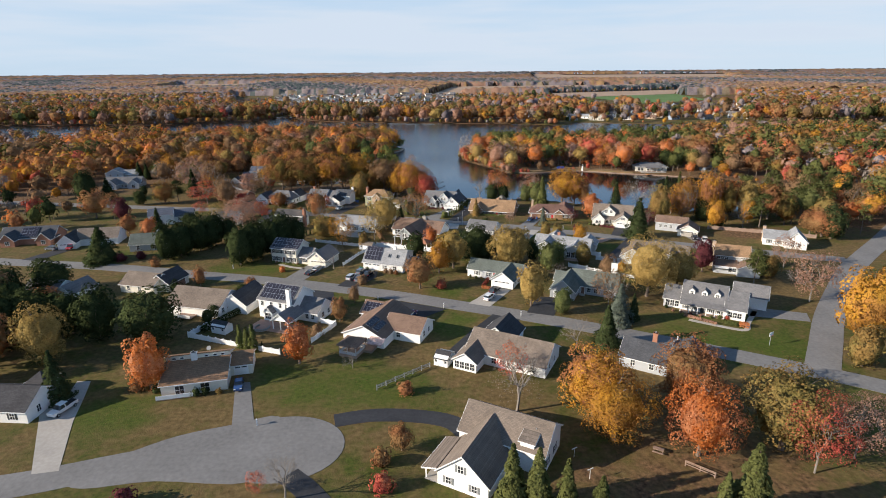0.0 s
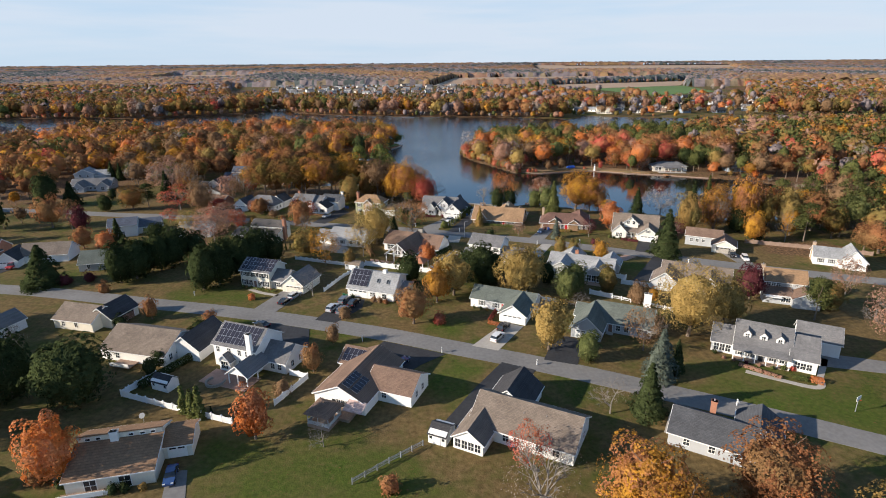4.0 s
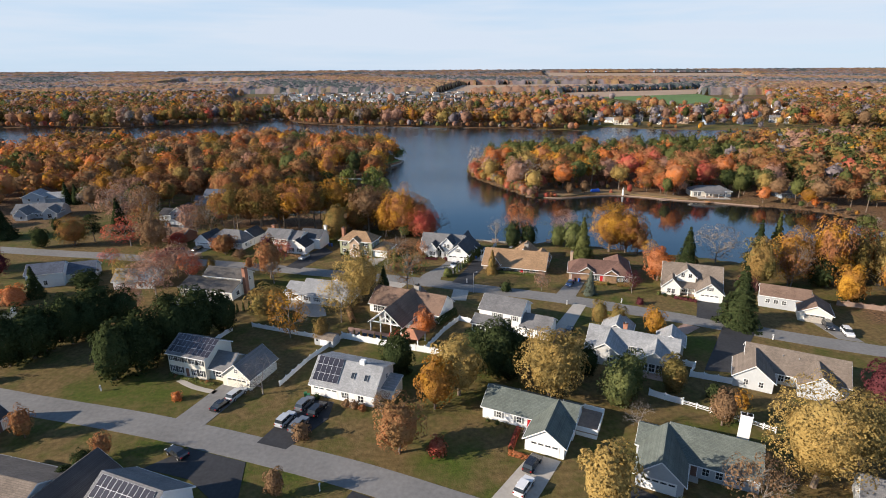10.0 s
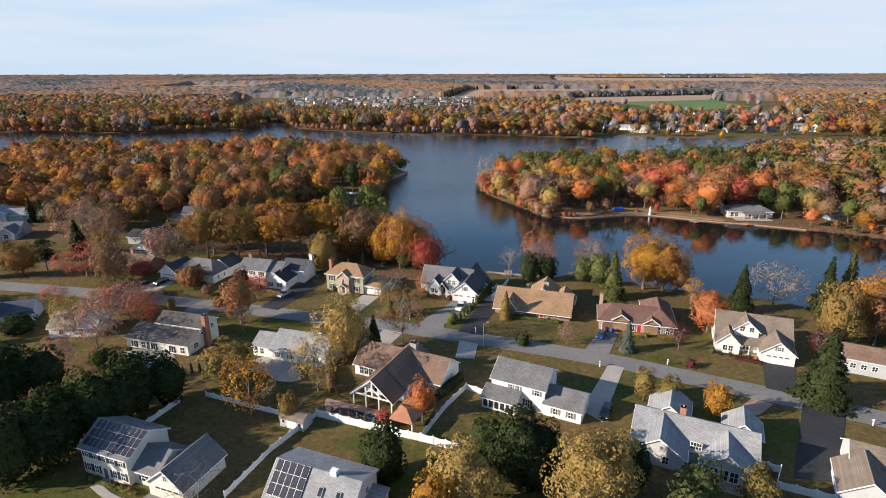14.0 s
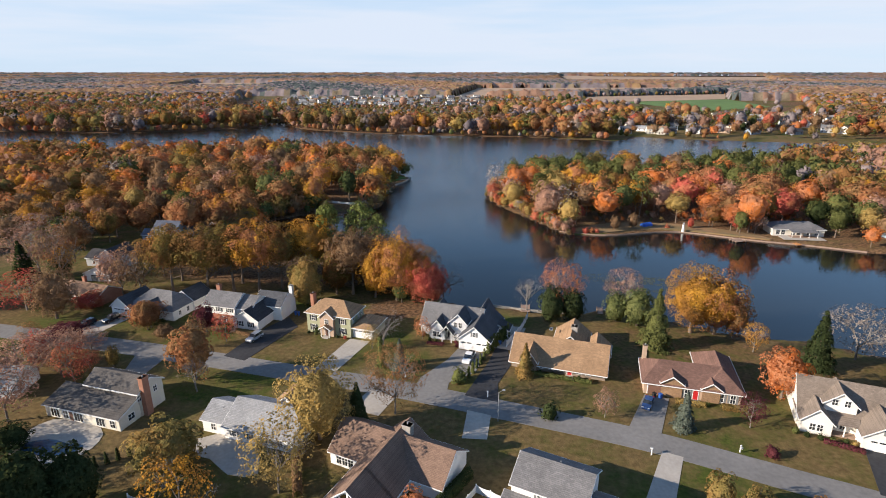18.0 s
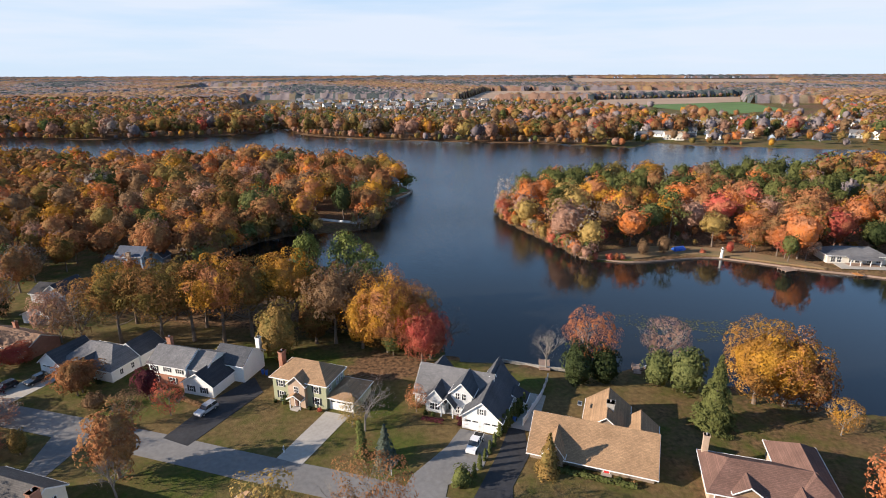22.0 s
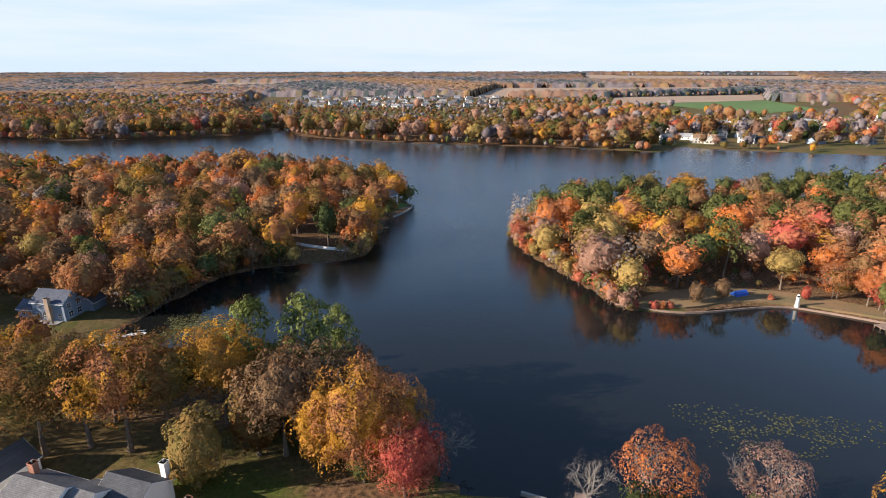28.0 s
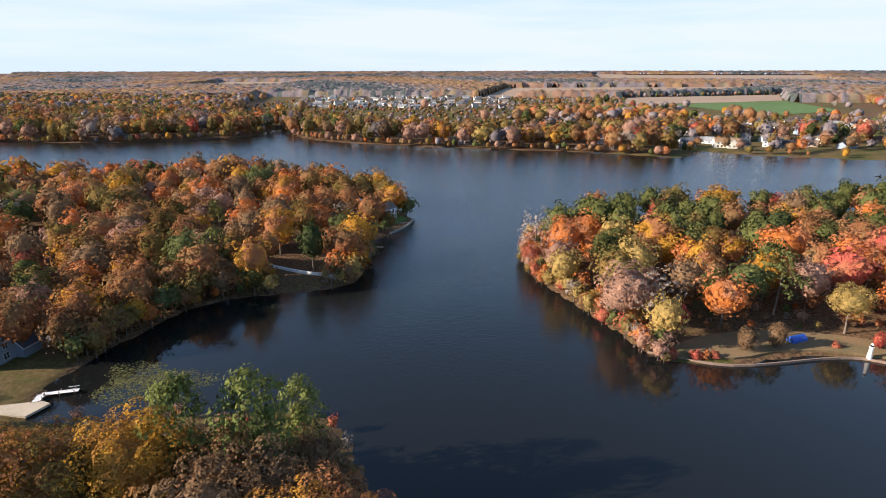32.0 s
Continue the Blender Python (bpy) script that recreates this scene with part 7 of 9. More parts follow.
def car(kind_, colour, x, y, turn, label, name="car"):
    low, cab, w = SHAPES[kind_]
    o = thing(name, pose(x, y, 0.07, 0, 0, turn), label, name, "parked vehicles")
    pm = PAINT[colour]

    def body():
        g = Geo().extrude(low, "y", -w / 2, w / 2)
        v = [Vector(p) for p in g.v]
        for p in v:                        # sides lean in at sill and shoulder
            p.y *= 0.94 if p.z < 0.5 else (0.97 if p.z > 1.0 else 1.0)
            if abs(p.x) > 2.1:
                p.y *= 0.93
        g.v = [tuple(p) for p in v]
        return g.mesh("body", pm)

    def cabin(material, k, z0):
        g = Geo().extrude(cab, "y", -w / 2, w / 2)
        top = max(p[1] for p in cab)
        g.v = [(p[0] * (1 if k == 1 else 0.985), p[1] * (0.95 - 0.17 * (p[2] - 1.0) / (top - 1.0)) * k, p[2]) for p in g.v]
        return g.mesh("glasshouse", material)
    part("body", cached(("body", kind_, colour), body), None, o)
    part("glasshouse", cached(("cab", kind_), lambda: cabin(GLASS, 1, 0)), None, o, "tinted car windows")
    top = [p for p in cab if p[1] > 1.3]
    x0, x1, zt = min(p[0] for p in top), max(p[0] for p in top), max(p[1] for p in top)
    part("roof_panel", cached(("carroof", kind_, colour), lambda: Geo().box(x0 - 0.05, x1 + 0.05, -w * 0.385, w * 0.385, zt - 0.03, zt + 0.03).mesh("roof_panel", pm)), None, o)
    for s in (-1, 1):
        part("pillar", cached(("pil", kind_, colour, s), lambda: Geo().box((x0 + x1) / 2 - 0.06, (x0 + x1) / 2 + 0.06, s * w * 0.39 - 0.05, s * w * 0.45 + 0.03, 1.0, zt - 0.02).mesh("pillar", pm)), None, o)
    if kind_ == "pickup":
        part("bed", cached("bed", lambda: Geo().box(-2.7, -0.85, -0.8, 0.8, 1.13, 1.17).mesh("bed", RUBBER)), None, o, "black load bed")
    xf, xr = max(p[0] for p in low) - 0.9, min(p[0] for p in low) + 0.95
    for wx in (xf, xr):
        for s in (-1, 1):
            t = part("tyre", cached("tyre", lambda: Geo().tube((0, -0.11, 0), (0, 0.11, 0), 0.35, 0.35, 16).mesh("tyre", RUBBER)), None, o, "", pose(wx, s * (w / 2 - 0.1), 0.35))
            part("rim", cached("rim", lambda: Geo().tube((0, -0.12, 0), (0, 0.12, 0), 0.21, 0.21, 10).mesh("rim", ALU)), None, t)
    for s in (-1, 1):
        part("headlight", cached(("hl", kind_), lambda: Geo().box(-0.08, 0.08, -0.2, 0.2, -0.07, 0.07).mesh("headlight", LAMPM)), None, o, "", pose(max(p[0] for p in low) - 0.06, s * w * 0.34, 0.78))
        part("tail_light", cached(("tl", kind_), lambda: Geo().box(-0.05, 0.05, -0.12, 0.12, -0.12, 0.12).mesh("tail_light", REDLAMP)), None, o, "", pose(min(p[0] for p in low) + 0.03, s * w * 0.4, 0.85))
    return o


car("pickup", "white", -77.4, 93.2, -105, "white pickup truck parked on a concrete driveway", "pickup_truck")
car("sedan", "blue", -45.3, 101.6, -75, "small blue car in front of the side garage")
car("van", "white", 5.0, 114.6, 55, "white minivan parked on black asphalt")
car("suv", "silver", 8.4, 119.6, 55, "pale blue-silver car behind the minivan")
car("suv", "white", 12.2, 148.2, 58, "white hatchback on the pale concrete driveway")
car("suv", "black", 14.3, 153.6, 58, "dark grey sport utility car before the garage")
car("sedan", "black", -45.7, 170.4, 68, "dark sedan on the grey driveway")
car("suv", "silver", -43.9, 174.0, 68, "silver-blue car beside the lawn")
car("suv", "grey", -28.9, 170.8, 70, "dark grey car close to the house")
car("suv", "black", -25.9, 168.8, 70, "black off-road car beside shrubs")
car("suv", "silver", -31.3, 165.6, 70, "silver-roofed car at the driveway's edge")
car("suv", "grey", -28.3, 164.0, 70, "grey wagon on the black driveway")
car("pickup", "white", 1.6, 253.0, -108, "white pickup truck before the lakeside garage", "pickup_truck")
car("suv", "silver", -52.3, 261.0, -112, "silver estate car beside the garage wing")
car("suv", "black", -99.6, 266.6, -112, "black sport utility car on the driveway")
car("suv", "black", -95.0, 270.0, -112, "dark blue car close to the garage")
car("sedan", "blue", 37.6, 236.2, -118, "blue sedan on the grey driveway")
car("suv", "black", 98.2, 206.6, -105, "black car before the cream garage")
car("suv", "white", 100.6, 202.8, -105, "white car on the grey driveway")
car("suv", "black", 30.2, 202.2, -118, "black car beside the white garage")
car("sedan", "black", -47.6, 155.8, 150, "black car beside the street")
car("sedan", "blue", -10.2, 136.6, 65, "dark blue car on black asphalt")
car("pickup", "red", -145.0, 200.2, -80, "red car outside the white garage", "pickup_truck")
car("suv", "grey", -152.0, 199.0, 170, "grey car on the western driveway")


# ---- posts, lamps, boxes ----
def mailbox(x, y, turn, label="white mailbox on a square post beside the road"):
    o = thing("mailbox", pose(x, y, 0, 0, 0, turn), label, "mailbox", "roadside mailboxes")
    part("post", cached("mbp", lambda: Geo().box(-0.09, 0.09, -0.09, 0.09, -0.2, 1.35).box(-0.12, 0.12, -0.12, 0.12, 1.35, 1.42).mesh("post", TRIM)), None, o)
    part("box", cached("mbb", lambda: Geo().extrude([(-0.13, 1.0), (0.13, 1.0), (0.13, 1.2), (0.08, 1.3), (-0.08, 1.3), (-0.13, 1.2)], "y", -0.45, 0.05).mesh("box", METALGREY)), None, o)
    part("arm", cached("mba", lambda: Geo().box(-0.05, 0.05, -0.5, 0.0, 0.92, 1.0).mesh("arm", TRIM)), None, o)
    return o


for x, y, t in ((-1.3, 142.0, 10), (19.9, 136.2, 10), (56.4, 120.6, 10), (48.2, 112.6, 190), (-20.6, 147.6, 190), (-73.6, 176.0, 10), (-88.5, 165.0, 190), (-37, 88, 200), (-32.6, 249.6, 10), (-12.5, 244.8, 10), (5.4, 237.8, 190), (33.6, 221.0, 190), (49.5, 222.4, 10), (80.5, 200, 190)):
    mailbox(x, y, t)
o = thing("street_lamp", pose(7.1, 229.6, 0), "tall slim street lamp at the roadside", "street lamp")
part("pole", Geo().tube((0, 0, 0), (0, 0, 6.5), 0.09, 0.06, 8), METALGREY, o)
part("arm", Geo().tube((0, 0, 6.4), (0.9, 0.6, 6.6), 0.04, 0.03, 6), METALGREY, o)
part("lamp_head", Geo().box(0.7, 1.2, 0.4, 0.8, 6.52, 6.66), METALGREY, o)
o = thing("basketball_hoop", pose(77.9, 118.4, 0, 0, 0, 30), "white basketball backboard on a post by the street", "basketball hoop")
part("pole", Geo().tube((0, 0, 0), (0, 0, 2.9), 0.06, 0.06, 8), METALGREY, o)
part("backboard", Geo().box(-0.8, 0.8, -0.06, 0.0, 2.5, 3.5), TRIM, o)
part("rim", Geo().tube((0, -0.1, 2.75), (0, -0.55, 2.75), 0.03, 0.03, 6), RED_DOOR, o)
o = thing("satellite_dish", pose(-57.6, 116.6, 0), "grey satellite dish on a garden post", "satellite dish")
part("pole", Geo().tube((0, 0, 0), (0, 0, 1.2), 0.05, 0.05, 6), METALGREY, o)
part("dish", Geo().tube((0, 0, 1.3), (0, -0.25, 1.5), 0.1, 0.55, 12), METALGREY, o)
o = thing("picnic_table", pose(36.3, 79.5, 0, 0, 0, -30), "small timber picnic table on fallen leaves", "table")
part("tabletop", Geo().box(-0.9, 0.9, -0.4, 0.4, 0.7, 0.76), DECKWOOD, o)
for s in (-1, 1):
    part("bench", Geo().box(-0.9, 0.9, s * 0.75 - 0.15, s * 0.75 + 0.15, 0.42, 0.47), DECKWOOD, o)
    part("leg", Geo().box(s * 0.7 - 0.05, s * 0.7 + 0.05, -0.75, 0.75, 0.36, 0.42).box(s * 0.7 - 0.05, s * 0.7 + 0.05, -0.1, 0.1, 0, 0.7), DECKWOOD, o)
for x, y in ((21.2, 78.2), (22.6, 73.0)):
    o = thing("clothes_post", pose(x, y, 0, 0, 0, 30), "white T-shaped washing line post", "clothes post", "washing line posts")
    part("pole", Geo().tube((0, 0, 0), (0, 0, 2.0), 0.05, 0.05, 6), TRIM, o)
    part("crossbar", Geo().box(-0.6, 0.6, -0.05, 0.05, 1.95, 2.05), TRIM, o)
for x, y, c in ((-29.6, 174.0, "green"), (-28.8, 173.5, "green"), (-46.4, 276.0, "blue"), (-45.4, 275.6, "blue"), (39.8, 239.2, "black"), (41.0, 238.9, "blue"), (9.2, 261.0, "blue")):
    o = thing("wheelie_bin", pose(x, y, 0.06, 0, 0, 20), "%s plastic wheeled bin beside the garage" % c, "bin", "household bins")
    bm_ = cached(("binmat", c), lambda: mat(c + "_bin_plastic", {"green": (0.03, 0.16, 0.07), "blue": (0.03, 0.10, 0.35), "black": (0.02, 0.02, 0.02)}[c], 0.5, 0.1))
    part("body", cached(("bin", c), lambda: Geo().add([(-0.25, -0.25, 0), (0.25, -0.25, 0), (0.25, 0.25, 0), (-0.25, 0.25, 0), (-0.32, -0.34, 1.0), (0.32, -0.34, 1.0), (0.32, 0.34, 1.0), (-0.32, 0.34, 1.0)],
                                                      [(3, 2, 1, 0), (4, 5, 6, 7), (0, 1, 5, 4), (1, 2, 6, 5), (2, 3, 7, 6), (3, 0, 4, 7)]).mesh("body", bm_)), None, o)
    part("lid", cached(("lid", c), lambda: Geo().box(-0.34, 0.34, -0.38, 0.36, 1.0, 1.08).mesh("lid", bm_)), None, o)


# ---- the water's edge ----
def dock(x, y, yaw, length, width, label, material=DECKWOOD, rail=False):
    o = thing("dock", pose(x, y, WATER + 0.55, 0, 0, yaw), label, "dock", "lakeside docks")
    n = max(3, int(length / 0.5))
    for i in range(n):
        part("plank", cached(("plank", length, width, n), lambda: Geo().box(0.01, length / n - 0.015, -width / 2, width / 2, 0, 0.06).mesh("plank", material)), None, o, "", pose(i * length / n, 0, 0))
    for i in range(3):
        for s in (-1, 1):
            part("pile", cached("pile", lambda: Geo().tube((0, 0, -2.5), (0, 0, 0.5), 0.09, 0.09, 7).mesh("pile", DECKWOOD)), None, o, "", pose(length * (0.1 + 0.4 * i), s * width / 2, 0))
    if rail:
        for s in (-1, 1):
            part("rail", Geo().box(length * 0.7, length, s * width / 2 - 0.04, s * width / 2 + 0.04, 0.6, 0.7), TRIM, o)
    return o


dock(-94.2, 334.0, 20, 7.2, 1.3, "white-railed wooden dock in the cove", TRIM, True)
dock(-93.0, 330.6, 108, 3.6, 1.5, "pale wooden landing stage beside the beach", TRIM)
dock(109.3, 356.5, -70, 4.0, 5.0, "low timber dock on the eastern shore")
dock(130.6, 352.0, -80, 3.2, 2.2, "short orange-brown floating dock", mat("orange_plastic_float", (0.55, 0.22, 0.05), 0.5, 0.1))
dock(17.6, 281.5, 85, 5.0, 2.4, "grey timber dock behind the lake house")
dock(38.4, 281.0, 80, 4.5, 1.6, "small timber dock with a boat beside it")
dock(-44.0, 478.0, 10, 9.0, 2.4, "dark timber dock at the tip of the point")
dock(-47.0, 443.0, -10, 6.0, 2.0, "small dock under the trees")
dock(108, 726, -80, 12, 2.4, "white dock on the far shore", CONCRETE)
o = thing("rowing_boat", pose(41.2, 284.4, WATER, 0, 0, 20), "small white rowing boat beside the dock", "boat")
part("hull", Geo().add([(-1.6, -0.5, 0.4), (-1.6, 0.5, 0.4), (0.6, 0.65, 0.42), (0.6, -0.65, 0.42), (1.9, 0, 0.5), (-1.5, -0.3, -0.1), (-1.5, 0.3, -0.1), (0.6, 0.35, -0.1), (0.6, -0.35, -0.1)],
                    [(0, 5, 6, 1), (1, 6, 7, 2), (3, 8, 5, 0), (2, 7, 4), (4, 8, 3), (7, 8, 4), (5, 8, 7, 6)]), TRIM, o)
part("bench", Geo().box(-0.4, -0.1, -0.55, 0.55, 0.25, 0.3), DECKWOOD, o)
o = thing("white_tower", pose(92.6, 366.6, -0.5) @ Matrix.Diagonal((0.8, 0.8, 0.85, 1)), "white garden lighthouse on the bank", "lighthouse")
part("tower", Geo().tube((0, 0, 0), (0, 0, 3.6), 0.75, 0.5, 10), TRIM, o)
part("gallery", Geo().tube((0, 0, 3.6), (0, 0, 3.75), 0.7, 0.7, 10), TRIM, o)
part("lantern", Geo().tube((0, 0, 3.75), (0, 0, 4.4), 0.38, 0.38, 8), GLASS, o)
part("cap", Geo().tube((0, 0, 4.4), (0, 0, 4.9), 0.5, 0.05, 8), TRIM, o)
o = thing("tarpaulin", pose(79.5, 374.0, -0.1, 0, 0, 25), "bright blue tarpaulin over a stored boat", "tarpaulin")
part("cover", Geo().extrude([(-1.3, 0), (1.3, 0), (1.2, 0.8), (0, 1.6), (-1.2, 0.8)], "x", -2.4, 2.4), mat("blue_tarpaulin", (0.03, 0.12, 0.50), 0.45, 0.2, 3.0, 0.8, bump=0.08), o)


def wall_line(pts, h, w, material, label, name="sea_wall"):
    line = rounded(pts, False, 5)
    o = thing(name, pose(0, 0, 0), label, "retaining wall", "sea walls")
    for a, b in zip(line, line[1:]):
        d = (b - a)
        part("segment", Geo().box(0, d.length + 0.02, -w / 2, w / 2, WATER - 0.8, WATER + h), material, o, "", pose(a.x, a.y, 0, 0, 0, math.degrees(math.atan2(d.y, d.x))))


wall_line([(-52, 408), (-63, 410), (-78, 416)], 1.9, 0.4, TRIM, "low white wall along the wooded shore")
wall_line([(-42, 462), (-37, 474), (-35.5, 487)], 0.9, 0.5, STONE, "stone sea wall round the point")
wall_line([(-46, 478), (-45.8, 494)], 1.9, 0.4, TRIM, "white terrace wall on the point")
wall_line([(40.5, 365.4), (59, 360.6), (86, 366.6), (97, 364.6), (116, 355.8), (134, 349.6), (152, 341.8)], 0.55, 0.35, DECKWOOD, "low timber bulkhead along the eastern shore")
wall_line([(8, 286), (19, 282.8), (30, 281.8)], 0.75, 0.35, STONE, "grey stone bulkhead behind the lake house")
slab("lawn_terrace", [(-52, 470), (-45.5, 470), (-38.2, 484), (-46, 496), (-53, 490)], mat("terrace_grass", (0.09, 0.15, 0.035), 0.95, 0.25, 2.0, 0.3), "bright green lawn on the point", "lawn", 0.12, 0.6)

h = House("house", -56, 484, -40, "white house with pillars at the tip of the point", WHITE, R_GREY)
h.block(0, 9, 0, 9, 5.2, 2.5, "y").win("e", 9, [2, 4.5, 7], 3.2, 1.0, 1.5).win("e", 9, [2, 4.5, 7], 0.6, 1.2, 1.7)
h = House("house", 97, 772, -10, "large grey house with red trim on the far shore", GREYSIDE, R_SLATE)
h.block(0, 20, 0, 10, 5.4, 3.6).block(4, 10, -3, 6, 5.0, 3.0, "y").win("s", 0, [2, 12, 15, 18], 3.4, 1.2, 1.4).win("s", 0, [2, 12, 15, 18], 0.7, 1.2, 1.6).win("s", -3, [7], 1.0, 2.0, 1.8)
h = House("house", 196, 752, -8, "cream villa with tan roof on the far shore", OFFWHITE, R_TAN)
h.block(0, 20, 0, 10, 5.2, 3.0).block(10, 18, -4, 6, 5.2, 2.8, "y").win("s", 0, [3, 6, 9], 3.2, 1.4, 1.4).win("s", 0, [3, 6, 9], 0.6, 1.4, 1.7).win("s", -4, [12, 15], 1.0, 1.4, 1.6)

# lily pads, floating in two patches
def lilies(name, cx, cy, rx, ry, n, label):
    r = np.random.default_rng(int(abs(cx)))
    a, d = r.uniform(0, 6.28, n), r.uniform(0, 1, n) ** 0.6
    d *= 0.8 + 0.25 * np.sin(a * 3 + 1)
    p = np.stack([cx + rx * d * np.cos(a), cy + ry * d * np.sin(a)], 1) + r.normal(0, 0.6, (n, 2))
    k = np.array([noise.noise((x * 0.16, y * 0.16, 3.0)) for x, y in p]) > -0.3
    p = p[k & (shore(p[:, 0], p[:, 1]) < -0.6)]
    s = r.uniform(0.10, 0.30, len(p))
    v = np.stack([np.stack([p[:, 0] + s * math.cos(t), p[:, 1] + s * math.sin(t) * 0.9, WATER + 0.012 + 0.05 * s], 1) for t in (0.2, 1.7, 3.3, 4.8)], 1)
    me = bulk(name, v.reshape(-1, 3), np.arange(4 * len(p)).reshape(-1, 4), [LEAF["lily"]], np.zeros(len(p)))
    tagged(new(name, me), label, "water lilies", kind="stuff")


lilies("lily_pads", -75, 342, 15, 9.5, 2900, "patch of yellow-green lily pads in the cove")
lilies("lily_pads", 59, 307, 24, 9.0, 900, "sparse lily pads off the near shore")
lilies("lily_pads", -66, 385, 8, 4, 120, "few lily pads under the wooded bank")
lilies("lily_pads", 76, 288, 9, 3.0, 160, "few lily pads close to the bank")


# ---- hedges and beds ----
def hedge(pts, w, h, hue, label):
    """A clipped hedge: leaf patches over a long rounded body."""
    o = []
    for (x0, y0), (x1, y1) in zip(pts, pts[1:]):
        n = int(140 * math.hypot(x1 - x0, y1 - y0) * h)
        t, a = rng.uniform(0, 1, n), rng.uniform(-0.3, math.pi + 0.3, n)
        dx, dy = (x1 - x0), (y1 - y0)
        L = math.hypot(dx, dy)
        k = np.cos(a) * w / 2 * rng.uniform(0.85, 1.1, n)
        p = np.stack([x0 + dx * t - dy / L * k, y0 + dy * t + dx / L * k, 0.3 * h + 0.7 * h * np.sin(a) * rng.uniform(0.85, 1.1, n)], 1)
        o.append((p, np.stack([-dy / L * np.cos(a), dx / L * np.cos(a), np.sin(a)], 1)))
    tagged(new("hedge", leafy("hedge", *cards(np.concatenate([a for a, b in o]), 0.2, np.concatenate([b for a, b in o])), [LEAF[hue]])), label, "hedge", "clipped hedges")


hedge([(11.0, 157.6), (13.0, 163.2)], 0.9, 1.1, "red", "russet clipped hedge beside the front walk")
hedge([(10.6, 156.8), (14.0, 155.2)], 0.9, 0.9, "orange", "orange clipped hedge beside the driveway")
hedge([(-58, 140.5), (-64, 127.5)], 1.4, 1.8, "dark", "dark hedge along the white fence")
hedge([(64.5, 135.6), (70.5, 129.9)], 0.9, 0.7, "pink", "pink flowering border before the porch")
hedge([(76.0, 129.0), (78.0, 128.0)], 1.6, 1.3, "orange", "fiery orange shrub at the porch corner")
hedge([(72.8, 130.2), (75.4, 129.2)], 1.2, 1.0, "hedge", "clipped green shrubs before the bay window")
hedge([(43.6, 237.6), (49.0, 236.2)], 1.3, 1.0, "yellow", "yellow-green shrubs below the windows")
hedge([(52.0, 235.6), (56.5, 234.8)], 1.3, 1.2, "olive", "olive shrubs below the windows")
hedge([(66.0, 225.9), (71.5, 223.0)], 1.0, 0.8, "plum", "dark red border beside the front walk")
hedge([(15.5, 247.4), (28.0, 243.9)], 1.0, 0.8, "hedge", "low green foundation shrubs")
hedge([(-8.8, 260.8), (-4.6, 260.0)], 1.0, 0.7, "plum", "wine-red shrubs by the entrance")
hedge([(-60.5, 265.5), (-54.0, 262.6)], 0.9, 0.8, "brown", "brown shrubs in front of the garage wing")
hedge([(-60, 181.4), (-50.5, 178.2)], 0.9, 0.6, "hedge", "low green shrubs below the windows")
hedge([(-29, 218.5), (-25.5, 208.0)], 1.4, 1.8, "brown", "brown shrubs between gardens")
hedge([(-3.5, 206.5), (1.5, 214.0)], 1.6, 2.2, "dark", "dark shrubs behind the pavilion")


# ---- single trees and shrubs ----
plant("round1", 27.8, 90.5, 1.88, sz=1.61, hue="amber", label="olive-gold maple tree behind the house")
plant("grand2", 29.5, 83.1, 1.85, sz=1.51, hue="gold", label="golden maple tree on leaf-strewn ground")
plant("grand0", 42.9, 78.6, 1.63, sz=1.66, hue="orange", label="blazing orange maple tree above a rail fence")
plant("round1", 46.7, 92.8, 1.76, sz=1.62, hue="rust", label="russet tree beside the street")
plant("round2", 58.2, 80.1, 2.02, sz=1.75, hue="olive", label="pale yellow-green tree with a full crown")
plant("lace0", 60.2, 74.0, 1.43, sz=1.59, hue="red", label="crimson thin-leaved tree with open branches")
plant("lace1", 69.3, 77.5, 1.48, sz=1.36, hue="pink", label="pinkish half-bare tree with open branches")
plant("spruce1", 8.9, 66.2, 1.05, sz=1.12, hue="pine", label="green conifer beside the white house")
plant("spruce0", 12.7, 65.6, 1.04, sz=1.10, hue="pine", label="green conifer beside the white house")
plant("spruce1", 16.6, 63.9, 0.96, sz=1.04, hue="pine", label="green conifer beside the white house")
plant("spruce0", 21.4, 62.8, 0.95, sz=0.85, hue="pine", label="green conifer beside the white house")
plant("spruce1", 43.4, 63.7, 1.44, sz=1.27, hue="pine", label="green conifer at the garden edge")
plant("spruce0", 39.4, 63.2, 0.83, sz=0.87, hue="pine", label="green conifer at the garden edge")
plant("oval2", -63.6, 100.7, 1.34, hue="orange", label="orange-red maple tree beside the cream house")
plant("bush1", -66.4, 100.7, 1.50, hue="rust")
plant("oval2", 101.0, 119.9, 2.02, hue="gold", label="golden roadside tree with a full crown")
plant("cedar0", 93.0, 108.3, 1.10, hue="olive", label="olive evergreen beside the junction")
plant("airy1", 103.9, 144.1, 1.66, hue="pink", label="rosy half-bare tree with thin open branches")
plant("bare0", 13.1, 92.0, 1.71, label="tall leafless tree behind the white house")
plant("airy0", 13.1, 103.3, 0.95, hue="red", label="sparse red-leaved tree with thin open branches")
plant("bare1", 31.0, 118.3, 1.02, label="leafless pale tree by the street")
plant("spruce1", 38.0, 118.2, 1.25, sz=1.0, hue="dark", label="tall dark spruce at the roadside")
plant("bare0", -26.4, 68.8, 1.03, label="small leafless tree by the turning circle")
plant("round1", -8.8, 80.5, 0.58, hue="rust", label="small russet tree on the lawn")
plant("bush0", -12.0, 76.9, 1.50, hue="rust")
plant("bush1", -11.2, 70.8, 1.50, hue="red")
